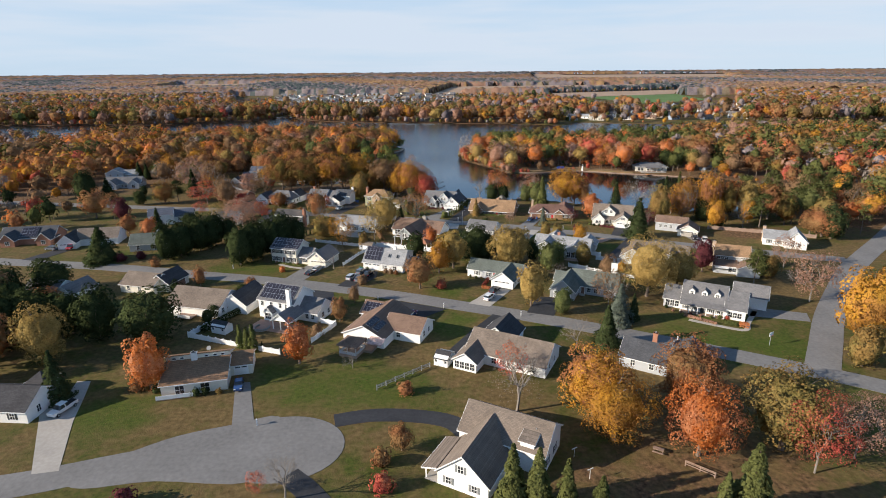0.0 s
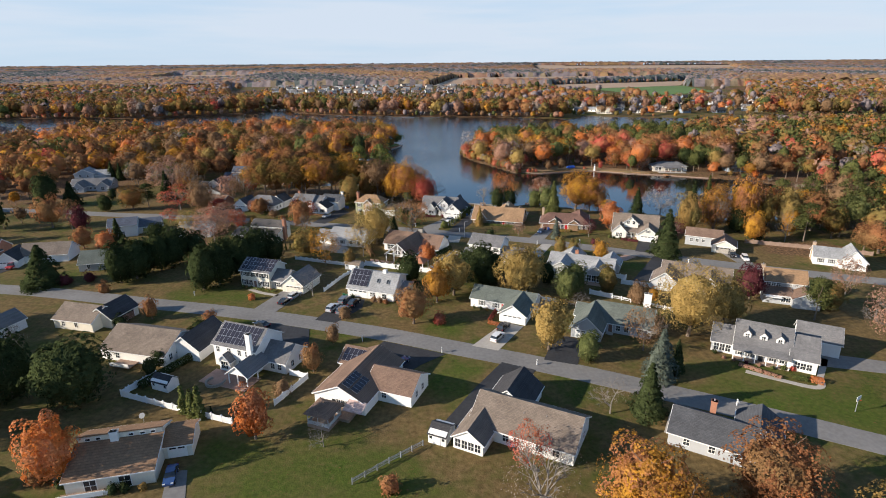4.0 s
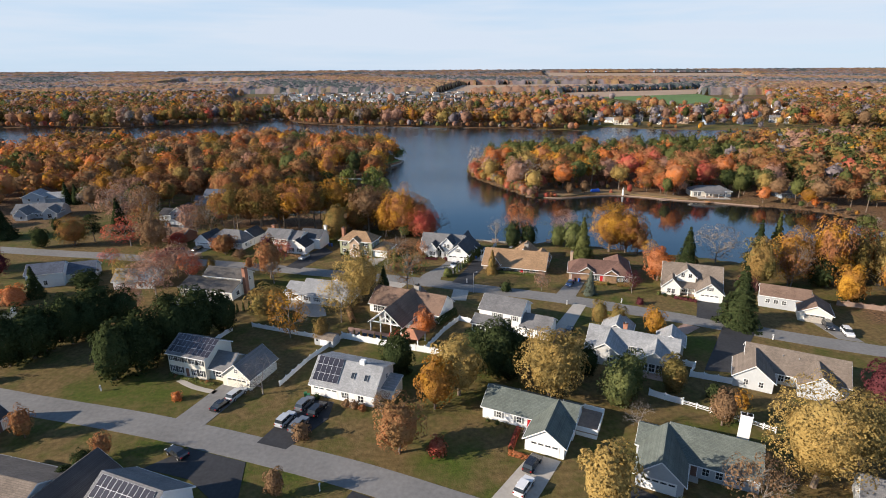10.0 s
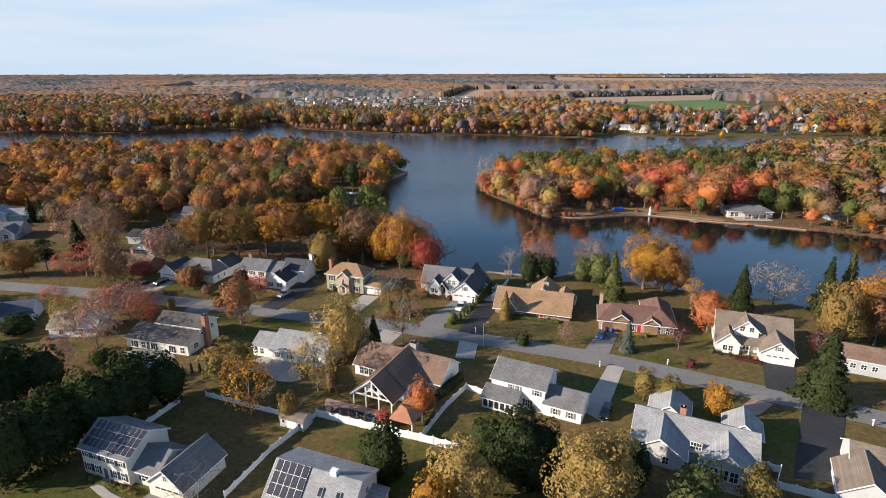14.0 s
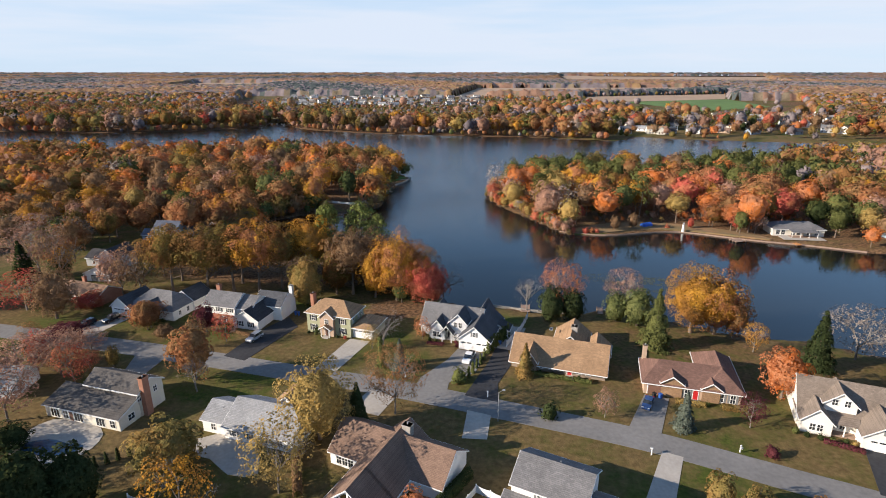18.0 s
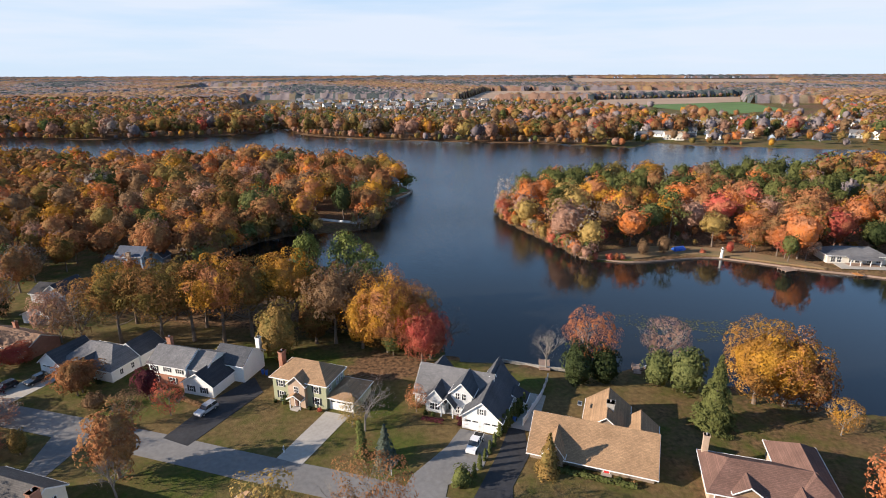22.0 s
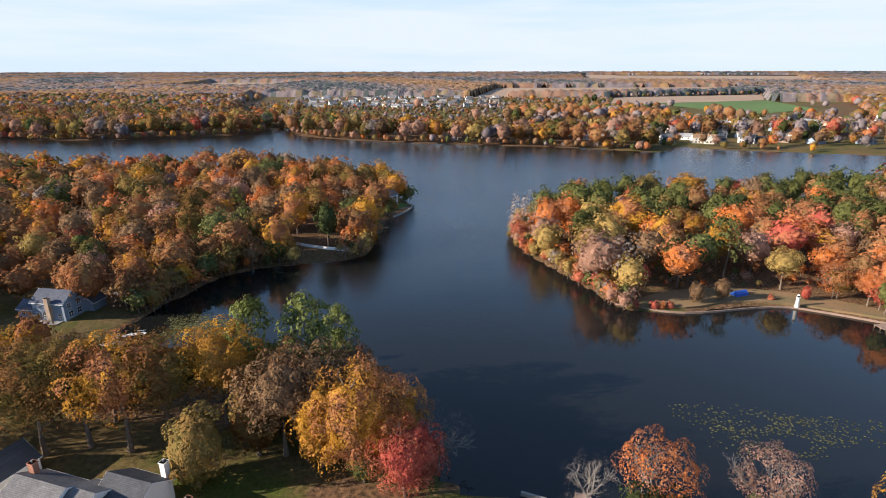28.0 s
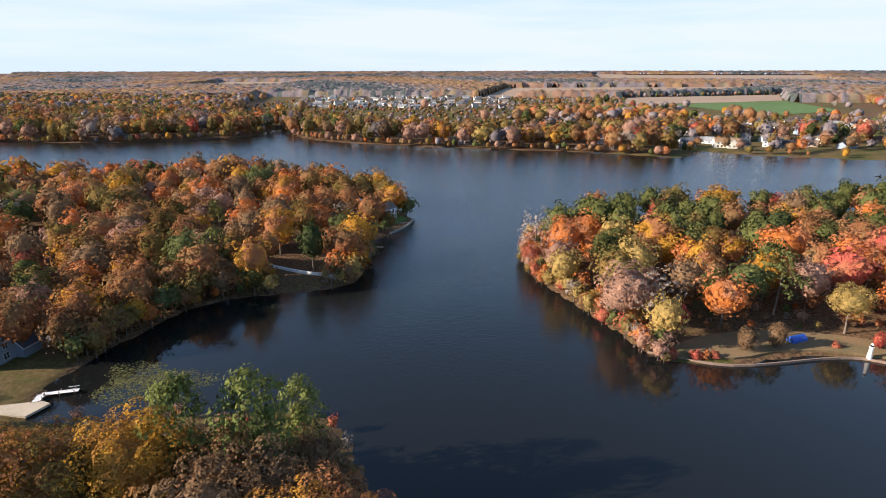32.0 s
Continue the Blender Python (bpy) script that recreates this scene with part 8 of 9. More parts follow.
plant("airy1", -31.3, 70.3, 0.44, hue="red", label="small red-leaved tree with thin open branches")
plant("bush1", -51.2, 68.1, 1.50, hue="plum")
plant("cedar0", -110.3, 127.3, 1.15, hue="dark")
plant("cedar1", -113.8, 124.8, 1.25, hue="dark")
plant("bush0", -111.4, 187.7, 1.50, hue="plum")
plant("bush1", -117.3, 185.3, 1.50, hue="plum")
plant("bush0", -101.9, 178.9, 1.50, hue="rust")
plant("oval1", -78.3, 160.5, 0.69, hue="rust", label="clipped russet tree beside a driveway")
plant("bush0", -86.3, 161.1, 1.21, hue="dark")
plant("oval1", -27.3, 146.4, 0.58, hue="brown", label="small brown-leaved tree by the street")
plant("oval2", -29.3, 133.7, 0.74, hue="rust", label="russet tree between two houses")
plant("oval0", -60.3, 155.3, 0.54, hue="rust")
plant("oval1", -34.7, 111.4, 1.12, hue="orange", label="rust-orange tree inside the fence")
plant("bush1", -33.7, 125.6, 1.50, hue="brown")
plant("bush0", -84.1, 156.2, 1.50, hue="dark")
plant("column1", -47.3, 117.6, 1.40, hue="hedge")
plant("column0", -49.0, 118.3, 1.20, hue="hedge")
plant("column1", -51.1, 119.3, 1.22, hue="hedge")
plant("bare1", -22.0, 109.1, 0.70, label="small leafless tree by the gazebo")
plant("bush1", -9.3, 98.6, 1.46, hue="rust")
plant("round0", -8.6, 157.0, 1.14, hue="rust", label="russet bushy tree on the verge")
plant("bush1", -2.0, 156.9, 1.50, hue="red")
plant("airy2", -12.8, 167.3, 0.58, hue="brown")
plant("bush1", -27.1, 161.1, 1.50, hue="brown")
plant("bare1", -38.8, 175.0, 1.16, label="leafless lilac-grey tree by the garage")
plant("bush1", -55.8, 172.9, 0.96, hue="orange")
plant("oval0", -2.7, 170.2, 1.25, hue="gold", label="golden tree behind the white house")
plant("round1", 2.1, 175.0, 1.43, hue="yellow", label="yellow-olive tree behind the white house")
plant("spruce0", -10.8, 183.9, 0.77, hue="dark")
plant("cedar1", 10.0, 183.7, 1.18, hue="dark")
plant("cedar0", 13.0, 181.8, 1.00, hue="dark")
plant("round2", 23.2, 177.5, 1.45, hue="yellow", label="pale yellow tree with a full crown")
plant("cedar0", 30.3, 183.5, 0.76, hue="dark")
plant("cedar1", 33.8, 171.5, 1.07, hue="green", label="dense green evergreen tree")
plant("bare1", 35.8, 164.0, 0.74)
plant("oval0", 23.7, 143.0, 1.42, hue="yellow", label="yellow tree at the driveway's edge")
plant("cedar0", 31.6, 137.8, 0.81, hue="green", label="small rounded green tree")
plant("grand2", 58.9, 149.3, 2.05, hue="yellow", label="broad straw-yellow tree by the house")
plant("round0", 69.9, 154.4, 1.40, hue="yellow", label="broad straw-yellow tree with a full crown")
plant("airy1", 45.5, 142.2, 1.23, hue="brown", label="brown half-bare tree with thin open branches")
plant("spruce0", 44.9, 130.7, 1.35, sz=1.05, hue="blue", label="grey-green spruce tree on the lawn")
plant("spruce1", 49.6, 133.4, 0.70, hue="dark")
plant("spruce0", 39.2, 119.7, 0.74, hue="dark")
plant("oval2", 84.4, 169.5, 1.19, hue="plum", label="dark wine-red tree with a full crown")
plant("cedar0", 103.5, 163.5, 0.83, hue="olive")
plant("cedar1", 100.2, 164.9, 0.91, hue="dark")
plant("oval2", 51.7, 165.3, 0.84, hue="brown", label="brown shrubby tree with a full crown")
plant("spruce1", 76.0, 208.6, 1.85, sz=1.5, hue="dark", label="tall dark spruce beside the driveway")
plant("cedar0", -11.4, 183.5, 1.12, hue="dark", label="dark round evergreen beside the white fence")
plant("airy1", -40.2, 200.5, 1.39, hue="gold", label="golden thin-leaved tree over the terrace")
plant("oval2", -31.8, 198.5, 0.70, hue="olive")
plant("oval0", -6.1, 201.6, 0.84, hue="orange", label="small orange tree beside the patio")
plant("bush0", -13.3, 198.1, 1.38, hue="red")
plant("cedar1", 6.3, 185.0, 1.19, hue="dark")
plant("cedar0", 10.8, 183.5, 1.38, hue="dark")
plant("cedar1", 14.7, 186.0, 1.02, hue="dark")
plant("oval2", 39.2, 207.4, 0.79, hue="olive", label="olive-brown rounded tree at the roadside")
plant("oval0", 51.5, 202.2, 0.84, hue="gold", label="amber rounded tree at the roadside")
plant("bush1", 54.5, 221.4, 1.0, hue="plum")
plant("oval0", -58.1, 241.9, 1.42, hue="rust", label="russet tree on the verge")
plant("bare0", -55.8, 237.4, 1.00, label="small leafless tree on the verge")
plant("oval1", -82.1, 266.6, 0.79, hue="rust")
plant("round2", -25.8, 222.9, 1.75, hue="yellow", label="yellow-olive street tree with a full crown")
plant("airy0", -29.0, 209.2, 1.48, hue="yellow", label="thin yellow tree with thin open branches")
plant("lace1", -13.0, 231.1, 1.60, hue="rust", label="russet half-bare tree at the corner")
plant("cedar1", 37.1, 176.7, 1.01, hue="green")
plant("cedar0", 46.6, 176.9, 0.90, hue="olive")
plant("bush1", 54.5, 174.5, 1.50, hue="dark")
plant("bush0", 58.3, 171.8, 1.50, hue="gold")
plant("bush1", -69.1, 253.1, 1.50, hue="rust")
plant("spruce0", -19.4, 226.4, 0.90, hue="dark", label="small blue-grey spruce tree")
plant("oval0", -66.3, 264.8, 0.83, hue="plum")
plant("airy1", -58.9, 259.5, 0.85, hue="red")
plant("oval2", -82.3, 265.3, 0.82, hue="rust")
plant("spruce1", 41.9, 228.7, 0.74, hue="blue", label="blue-grey spruce on the front lawn")
plant("airy2", 54.7, 229.6, 0.77, hue="plum", label="wine-coloured small tree with thin open branches")
plant("airy0", 28.0, 231.8, 0.67, hue="pink", label="small bare pinkish tree")
plant("spruce0", 13.9, 246.5, 0.75, hue="olive", label="dark green yew in front of the tan house")
plant("spruce1", 46.9, 261.5, 1.39, hue="pine", label="broad green spruce by the lake")
plant("cedar0", 24.0, 276.5, 1.07, hue="dark")
plant("cedar1", 29.9, 276.8, 0.99, hue="dark")
plant("lace2", 27.3, 280.7, 1.69, hue="orange", label="salmon-leaved tree on the lake bank")
plant("bare0", 18.1, 282.7, 1.24, label="small leafless tree by the dock")
plant("lace1", 44.5, 282.4, 1.45, hue="pink", label="rosy tree on the lake bank")
plant("cedar1", 41.3, 276.3, 0.95, hue="green")
plant("cedar0", 46.2, 273.4, 1.16, hue="green")
plant("grand1", 59.0, 270.3, 1.99, hue="gold", label="golden tree on the lake bank")
plant("round2", 64.8, 269.7, 1.85, hue="amber")
plant("oval0", 68.7, 267.9, 1.22, hue="rust")
plant("airy1", 70.0, 260.0, 0.82, hue="gold")
plant("grand1", -10.8, 283.6, 1.52, hue="red", label="crimson tree on the lake bank")
plant("bare1", -6.0, 290.2, 1.60)
plant("grand0", -19.5, 287.7, 2.25, hue="amber", label="large russet-gold tree at the shore")
plant("oval1", -26.2, 289.4, 1.71, hue="gold")
plant("oval2", -18.0, 285.9, 0.85, hue="green")
plant("airy0", -96.7, 287.3, 1.77, hue="brown")
plant("tall1", -87.2, 288.3, 2.27, hue="bronze")
plant("tall2", -76.5, 288.5, 2.29, hue="bronze")
plant("tall0", -69.9, 291.2, 2.27, hue="bronze")
plant("tall1", -61.8, 290.5, 2.43, hue="amber")
plant("tall2", -56.0, 294.3, 2.23, hue="bronze")
plant("tall0", -47.5, 299.0, 2.30, hue="gold")
plant("oval1", -38.3, 291.3, 1.74, hue="bronze")
plant("cedar0", -45.3, 284.2, 1.51, hue="olive")
plant("tall0", -33.4, 291.6, 2.06, hue="brown")
plant("round1", -28.1, 297.7, 1.95, hue="brown")
plant("pine1", -33.1, 305.8, 1.20, sz=1.62, hue="fresh", label="tall fresh green pine above the wood")
plant("pine0", -42.3, 302.8, 1.05, sz=1.6, hue="fresh", label="tall fresh green pine above the wood")
plant("pine1", -29.2, 315.3, 0.80, sz=1.22, hue="fresh", label="fresh green pine at the water's edge")
plant("tall0", -90.6, 300.3, 1.65, hue="rust")
plant("tall1", -81.1, 303.0, 1.7, hue="brown")
plant("tall2", -67.1, 305.8, 1.28, hue="rust")
plant("tall0", -57.2, 309.3, 1.28, hue="rust")
plant("tall1", -70.3, 298.9, 1.85, hue="olive")
plant("airy2", -64.5, 256.1, 0.81, hue="brown")
plant("column0", -18.5, 249.2, 1.50, hue="hedge")
plant("spruce1", -14.0, 247.7, 0.73, hue="blue")
plant("bush0", -0.7, 243.6, 1.50, hue="hedge")
plant("bush1", 41.8, 249.2, 1.21, hue="hedge")
plant("bush0", -37.4, 266.1, 1.04, hue="dark")
plant("airy0", -22.0, 257.6, 0.66, hue="yellow")
plant("bare1", -19.3, 256.6, 1.52, label="tall leafless willow-like tree beside the garage")
plant("airy2", -10.2, 263.3, 0.62, hue="orange")
plant("round0", 20.5, 173.8, 1.70, hue="yellow")
plant("oval2", 43.1, 204.8, 0.77, hue="olive")
plant("bush1", 17.2, 231.3, 1.50, hue="dark")
for k in range(8):
    plant("column%d" % (k % 2), 6.2 + k * 0.75, 256.6 + k * 1.25, 0.72 + 0.05 * (k % 3), label="upright clipped evergreen in a row beside the driveway")
for k in range(6):
    plant("column%d" % (k % 2), 0.6 + k * 0.9, 243.4 + k * 2.0, 0.5 + 0.05 * (k % 3), label="upright clipped evergreen in a row beside the driveway")
for k in range(8):
    plant("column%d" % (k % 2), -25.6 + k * 1.75, 201.0 - k * 0.62, 0.42 + 0.03 * (k % 3), hue="olive", label="small conical evergreen along the pool fence")
for k in range(6):
    plant("column%d" % (k % 2), -62.0 + k * 1.3, 213.6 + k * 1.1, 0.5, hue="dark", label="small dark conifer in a row")
for k in range(5):
    plant("column%d" % (k % 2), -52 + k * 1.6, 121.0 - k * 0.6, 0.4, hue="dark", label="small dark conifer inside the fence")

# trees of the western gardens, the inlet's bank and the side street: kind, x, y, width and height factors fitted to the
# camera's view, leaf colour
for kd, x, y, sc, up, hu in (
    ("spruce0", -180.0, 285.8, 1.79, 1.09, "dark"),
    ("cedar0", -167.0, 297.3, 0.62, 0.62, "dark"),
    ("cedar1", -156.6, 273.9, 0.94, 0.89, "dark"),
    ("round1", -145.3, 276.3, 1.64, 1.28, "bronze"),
    ("pine0", -141.0, 281.6, 0.84, 0.72, "dark"),
    ("airy0", -158.0, 329.0, 2.0, 1.40, "twig"),
    ("airy1", -147.0, 331.0, 1.8, 1.35, "twig"),
    ("airy2", -173.9, 332.0, 1.5, 1.35, "twig"),
    ("oval0", -174.3, 345.5, 1.41, 1.58, "gold"),
    ("spruce1", -195.1, 346.0, 1.15, 1.05, "dark"),
    ("spruce0", -190.4, 345.9, 1.06, 0.94, "dark"),
    ("airy0", -123.3, 276.0, 2.41, 1.21, "red"),
    ("airy1", -116.7, 252.5, 0.96, 0.72, "red"),
    ("oval1", -105.6, 277.5, 1.31, 0.55, "red"),
    ("airy2", -103.2, 288.4, 1.48, 1.41, "pink"),
    ("round0", -163.6, 247.5, 1.55, 1.43, "rust"),
    ("airy1", -153.2, 244.1, 1.28, 1.41, "rust"),
    ("oval2", -147.1, 240.8, 1.18, 1.18, "plum"),
    ("oval0", -133.1, 219.6, 1.22, 0.90, "rust"),
    ("oval1", -122.9, 217.0, 1.15, 0.83, "orange"),
    ("spruce1", -123.8, 225.9, 1.04, 0.91, "dark"),
    ("airy0", -87.3, 225.5, 1.72, 1.43, "pink"),
    ("airy2", -102.3, 237.2, 1.04, 0.99, "yellow"),
    ("airy1", -87.9, 213.8, 0.96, 0.91, "pink"),
    ("airy0", -84.2, 245.3, 0.77, 0.51, "red"),
    ("cedar0", -189.9, 283.2, 1.70, 1.76, "dark"),
    ("spruce0", -233.6, 333.2, 1.28, 0.77, "dark"),
    ("spruce0", 80.4, 252.9, 1.28, 1.29, "dark"),
    ("airy1", 92.4, 257.6, 2.0, 1.5, "twig"),
    ("spruce1", 103.5, 252.6, 1.29, 1.56, "dark"),
    ("round1", 106.1, 238.1, 1.74, 1.90, "gold"),
    ("airy1", 117.6, 237.9, 1.52, 2.19, "pink"),
    ("airy2", 131.4, 244.1, 1.31, 1.74, "orange"),
    ("round2", 137.1, 240.9, 1.20, 1.73, "yellow"),
    ("round0", 144.1, 237.7, 1.41, 1.61, "bronze"),
    ("cedar1", 115.0, 223.6, 0.89, 0.50, "dark"),
    ("airy0", 87.0, 226.6, 0.93, 0.80, "plum"),
    ("round2", 149.7, 208.5, 1.94, 1.30, "rust"),
    ("round0", 145.2, 226.1, 1.07, 1.32, "bronze"),
    ("bare1", 125.6, 222.5, 1.13, 1.58, "twig"),
    ("pine0", 168.1, 248.9, 0.98, 1.30, "pine"),
    ("pine1", 176.9, 248.6, 0.88, 1.13, "pine"),
    ("airy1", 187.1, 243.2, 1.54, 1.53, "brown"),
    ("round1", -93.4, 111.9, 1.56, 1.60, "yellow"),
    ("spruce1", -81.0, 97.2, 1.04, 1.05, "dark"),
    ("airy0", -139.6, 302.3, 2.63, 2.17, "pink"),
    ("airy1", -126.7, 295.8, 1.47, 2.06, "brown"),
    ("airy2", -106.4, 289.7, 1.17, 1.42, "pink"),
    ("spruce0", -138.5, 295.3, 1.48, 1.32, "dark"),
    ("cedar0", -132.4, 302.6, 0.95, 0.76, "dark"),
    ("airy1", -99.0, 255.8, 1.13, 0.58, "plum"),
    ("airy2", -92.9, 252.2, 0.94, 0.64, "pink"),
    ("airy0", -105.6, 255.5, 0.81, 0.66, "rust"),
    ("oval1", -83.9, 267.8, 1.64, 0.74, "rust"),
    ("oval2", -75.5, 260.8, 0.78, 0.38, "brown"),
    ("airy1", -95.0, 240.4, 1.84, 1.07, "pink"),
    ("airy2", -91.4, 218.4, 0.89, 0.80, "pink"),
    ("airy0", -100.5, 234.2, 1.19, 0.78, "yellow"),
    ("oval1", -98.5, 258.1, 1.59, 0.55, "plum"),
    ("airy0", -90.0, 254.2, 1.11, 0.58, "pink"),
    ("cedar1", -49.4, 214.4, 1.68, 0.93, "olive"),
    ("cedar0", -113.6, 234.1, 1.28, 0.58, "dark"),
    ("cedar1", -80.1, 217.9, 0.96, 0.51, "dark"),
    ("round1", 93.0, 231.8, 1.32, 1.80, "olive"),
    ("airy0", 104.1, 233.4, 1.38, 2.00, "rust"),
    ("round2", 116.0, 236.1, 1.43, 2.31, "amber"),
    ("round0", 125.3, 237.2, 1.20, 1.75, "bronze"),
    ("round1", 133.1, 236.1, 1.30, 1.68, "yellow"),
    ("round2", 143.5, 236.0, 1.43, 1.68, "rust"),
    ("spruce0", 110.2, 254.4, 1.20, 1.75, "pine"),
    ("pine1", 158.5, 261.1, 1.03, 1.17, "pine"),
    ("pine0", 150.5, 268.4, 1.06, 1.14, "pine"),
    ("spruce0", -124.0, 185.4, 2.3, 1.17, "dark"), ("cedar0", -121.3, 155.1, 1.8, 1.20, "dark"), ("cedar1", -74.9, 123.4, 2.05, 1.50, "dark"), ("cedar0", -88.4, 124.5, 1.5, 1.54, "dark"),
    ("cedar1", -97.7, 127.8, 1.3, 1.27, "dark"), ("cedar0", -120.5, 138.6, 1.4, 1.18, "dark"), ("cedar1", -106.0, 130.5, 1.4, 1.2, "dark"), ("cedar0", -113.5, 134.0, 1.3, 1.1, "dark"),
    ("bare0", -97.5, 138.0, 1.0, 1.3, "twig"), ("cedar1", -128.0, 146.0, 1.5, 1.3, "dark"), ("cedar0", -104.0, 122.0, 1.3, 1.3, "dark"), ("cedar1", -135.0, 140.0, 1.5, 1.4, "dark"),
):
    plant(kd, x, y, sc, hue=hu, sz=up)

# two belts of tall dark evergreens behind the gardens
for (ax, ay), (bx, by), high, count in (((-100.7, 186.0), (-87.5, 207.5), 1.42, 7), ((-72.6, 180.6), (-60.0, 204.5), 1.5, 7)):
    for k in range(count):
        f = k / (count - 1)
        plant("cedar%d" % (k % 2), ax + (bx - ax) * f + 1.2 * math.sin(k * 2.3), ay + (by - ay) * f, 1.32 + 0.14 * math.sin(k * 1.7), hue="dark", sz=high - 0.16 * f + 0.17 * math.sin(k * 2.9), label="dense dark evergreen in a tall belt")

# shrubs along the fronts of the houses: corner and turn of the house, then along, before it, size and colour of each shrub
for hx, hy, turn, row in ((-62.3, 183.3, -18, [(1.2, -1.0, 0.5, "hedge"), (2.6, -1.1, 0.42, "rust"), (4.0, -1.0, 0.45, "hedge"), (8.2, -1.0, 0.5, "dark"), (9.6, -1.2, 0.42, "olive"), (11.0, -1.0, 0.45, "rust")]),
                          (61.3, 142.5, -29, [(1.0, -1.2, 0.5, "dark"), (3.0, -2.9, 0.38, "pink"), (5.0, -3.0, 0.36, "pink"), (7.5, -3.0, 0.36, "plum"), (10.0, -3.0, 0.38, "pink"), (12.6, -2.9, 0.4, "hedge"), (14.6, -2.2, 0.55, "hedge"), (16.4, -1.4, 0.55, "red")]),
                          (38.1, 240.8, -13, [(9.0, -1.6, 0.5, "hedge"), (10.6, -1.8, 0.5, "yellow"), (12.2, -1.7, 0.46, "hedge"), (15.6, -1.6, 0.52, "yellow"), (17.2, -1.6, 0.5, "hedge")]),
                          (63.3, 229.2, -20, [(-0.6, -1.0, 0.6, "hedge"), (1.2, -1.4, 0.5, "dark"), (3.4, -1.5, 0.55, "dark"), (5.2, -1.6, 0.5, "hedge"), (7.4, -1.0, 0.45, "dark"), (8.8, -1.2, 0.45, "yellow")]),
                          (-60.0, 97.8, 13, [(-1.6, 2.2, 0.75, "dark"), (6.8, -0.9, 0.8, "dark"), (8.6, -0.9, 0.75, "dark"), (11.4, -1.2, 0.6, "olive")]),
                          (-40.2, 266.2, -15, [(0.8, -0.9, 0.4, "dark"), (2.8, -0.9, 0.36, "hedge"), (9.0, -1.0, 0.38, "dark"), (11.2, -0.9, 0.4, "red")]),
                          (-0.9, 258.6, -16, [(-8.2, 1.8, 0.45, "dark"), (-6.6, 1.7, 0.42, "hedge"), (-1.4, 2.2, 0.45, "plum"), (-0.6, 0.6, 0.5, "plum"), (-10.6, 3.6, 0.7, "rust")]),
                          (11.0, 249.6, -16, [(6.6, 0.0, 0.4, "dark"), (9.4, 0.1, 0.4, "hedge"), (15.2, 0.0, 0.45, "dark"), (17.6, 0.0, 0.4, "rust")]),
                          (6.6, 167.6, -24, [(1.4, -1.0, 0.4, "hedge"), (3.4, -1.0, 0.42, "hedge"), (5.2, -1.1, 0.4, "olive")]),
                          (-28.7, 175.2, -19, [(2.2, -1.2, 0.6, "dark"), (9.0, -1.4, 0.75, "brown"), (11.0, -1.5, 0.8, "brown"), (12.8, -1.6, 0.7, "rust")]),
                          (-97.3, 274.2, -15, [(8.0, -0.4, 0.55, "dark"), (9.6, -0.6, 0.5, "rust"), (15.4, 0.2, 0.5, "hedge"), (17.0, 0.3, 0.5, "dark")]),
                          (-69.7, 271.4, -13, [(0.8, -1.2, 0.5, "dark"), (3.4, -1.2, 0.45, "rust"), (5.0, -1.2, 0.45, "dark"), (8.2, -1.6, 0.5, "hedge")])):
    c, sn = math.cos(radians(turn)), math.sin(radians(turn))
    for k, (u, w, sc, hu) in enumerate(row):
        plant("bush%d" % (k % 2), hx + u * c - w * sn, hy + u * sn + w * c, sc, hue=hu, label="%s shrub in a bed along the house front" % HUEWORD[hu])

for k, (x, y) in enumerate(((-64.9, 133.6), (-64.2, 136.8), (-63.6, 140.6), (-62.9, 144.3), (-62.4, 148.3), (-61.9, 152.3))):
    plant("cedar%d" % (k % 2), x, y, 0.5, hue="dark", sz=0.42, label="dark clipped evergreen in a screen along the fence")

# ---- the far country ----
FIELD_TAN = mat("stubble_field", (0.36, 0.25, 0.17), 0.95, 0.15, 0.05, 0.006, coords="Object")
FIELD_GREEN = mat("winter_wheat", (0.10, 0.17, 0.045), 0.95, 0.2, 0.05, 0.006)


def field(corners, material, label):
    a, b, c, d = [Vector(p) for p in corners]
    n, v, f = 10, [], []
    for i in range(n + 1):
        for j in range(n + 1):
            p = a.lerp(b, i / n).lerp(d.lerp(c, i / n), j / n)
            v.append((p.x, p.y, float(height(p.x, p.y)[0]) + 0.5))
    for i in range(n):
        for j in range(n):
            k = i * (n + 1) + j
            f.append((k, k + n + 1, k + n + 2, k + 1))
    solid("field", Geo().add(v, f), material, label, "field", "structure")


FIELDS = [((-37, 1650), (640, 1900), (1045, 2440), (43, 2330)), ((246, 1357), (636, 1564), (771, 1870), (327, 1690)), ((401, 1116), (581, 1245), (636, 1550), (345, 1425)),
          ((500, 3050), (1500, 2900), (2100, 4300), (700, 4500)), ((-1150, 2250), (-800, 2250), (-900, 2950), (-1350, 2950))]
field(FIELDS[0], FIELD_TAN, "wide pale brown stubble field")
field(FIELDS[1], FIELD_TAN, "pale brown stubble field behind the green crop")
field(FIELDS[2], FIELD_GREEN, "bright green crop field beyond the town")
field(FIELDS[3], FIELD_TAN, "distant pale field")
field(FIELDS[4], FIELD_TAN, "small distant pale field")
TOWN = ((-390, 1260), (20, 1260), (35, 1680), (-490, 1640))
SIDE = ((150, 735), (420, 725), (600, 1130), (230, 960))


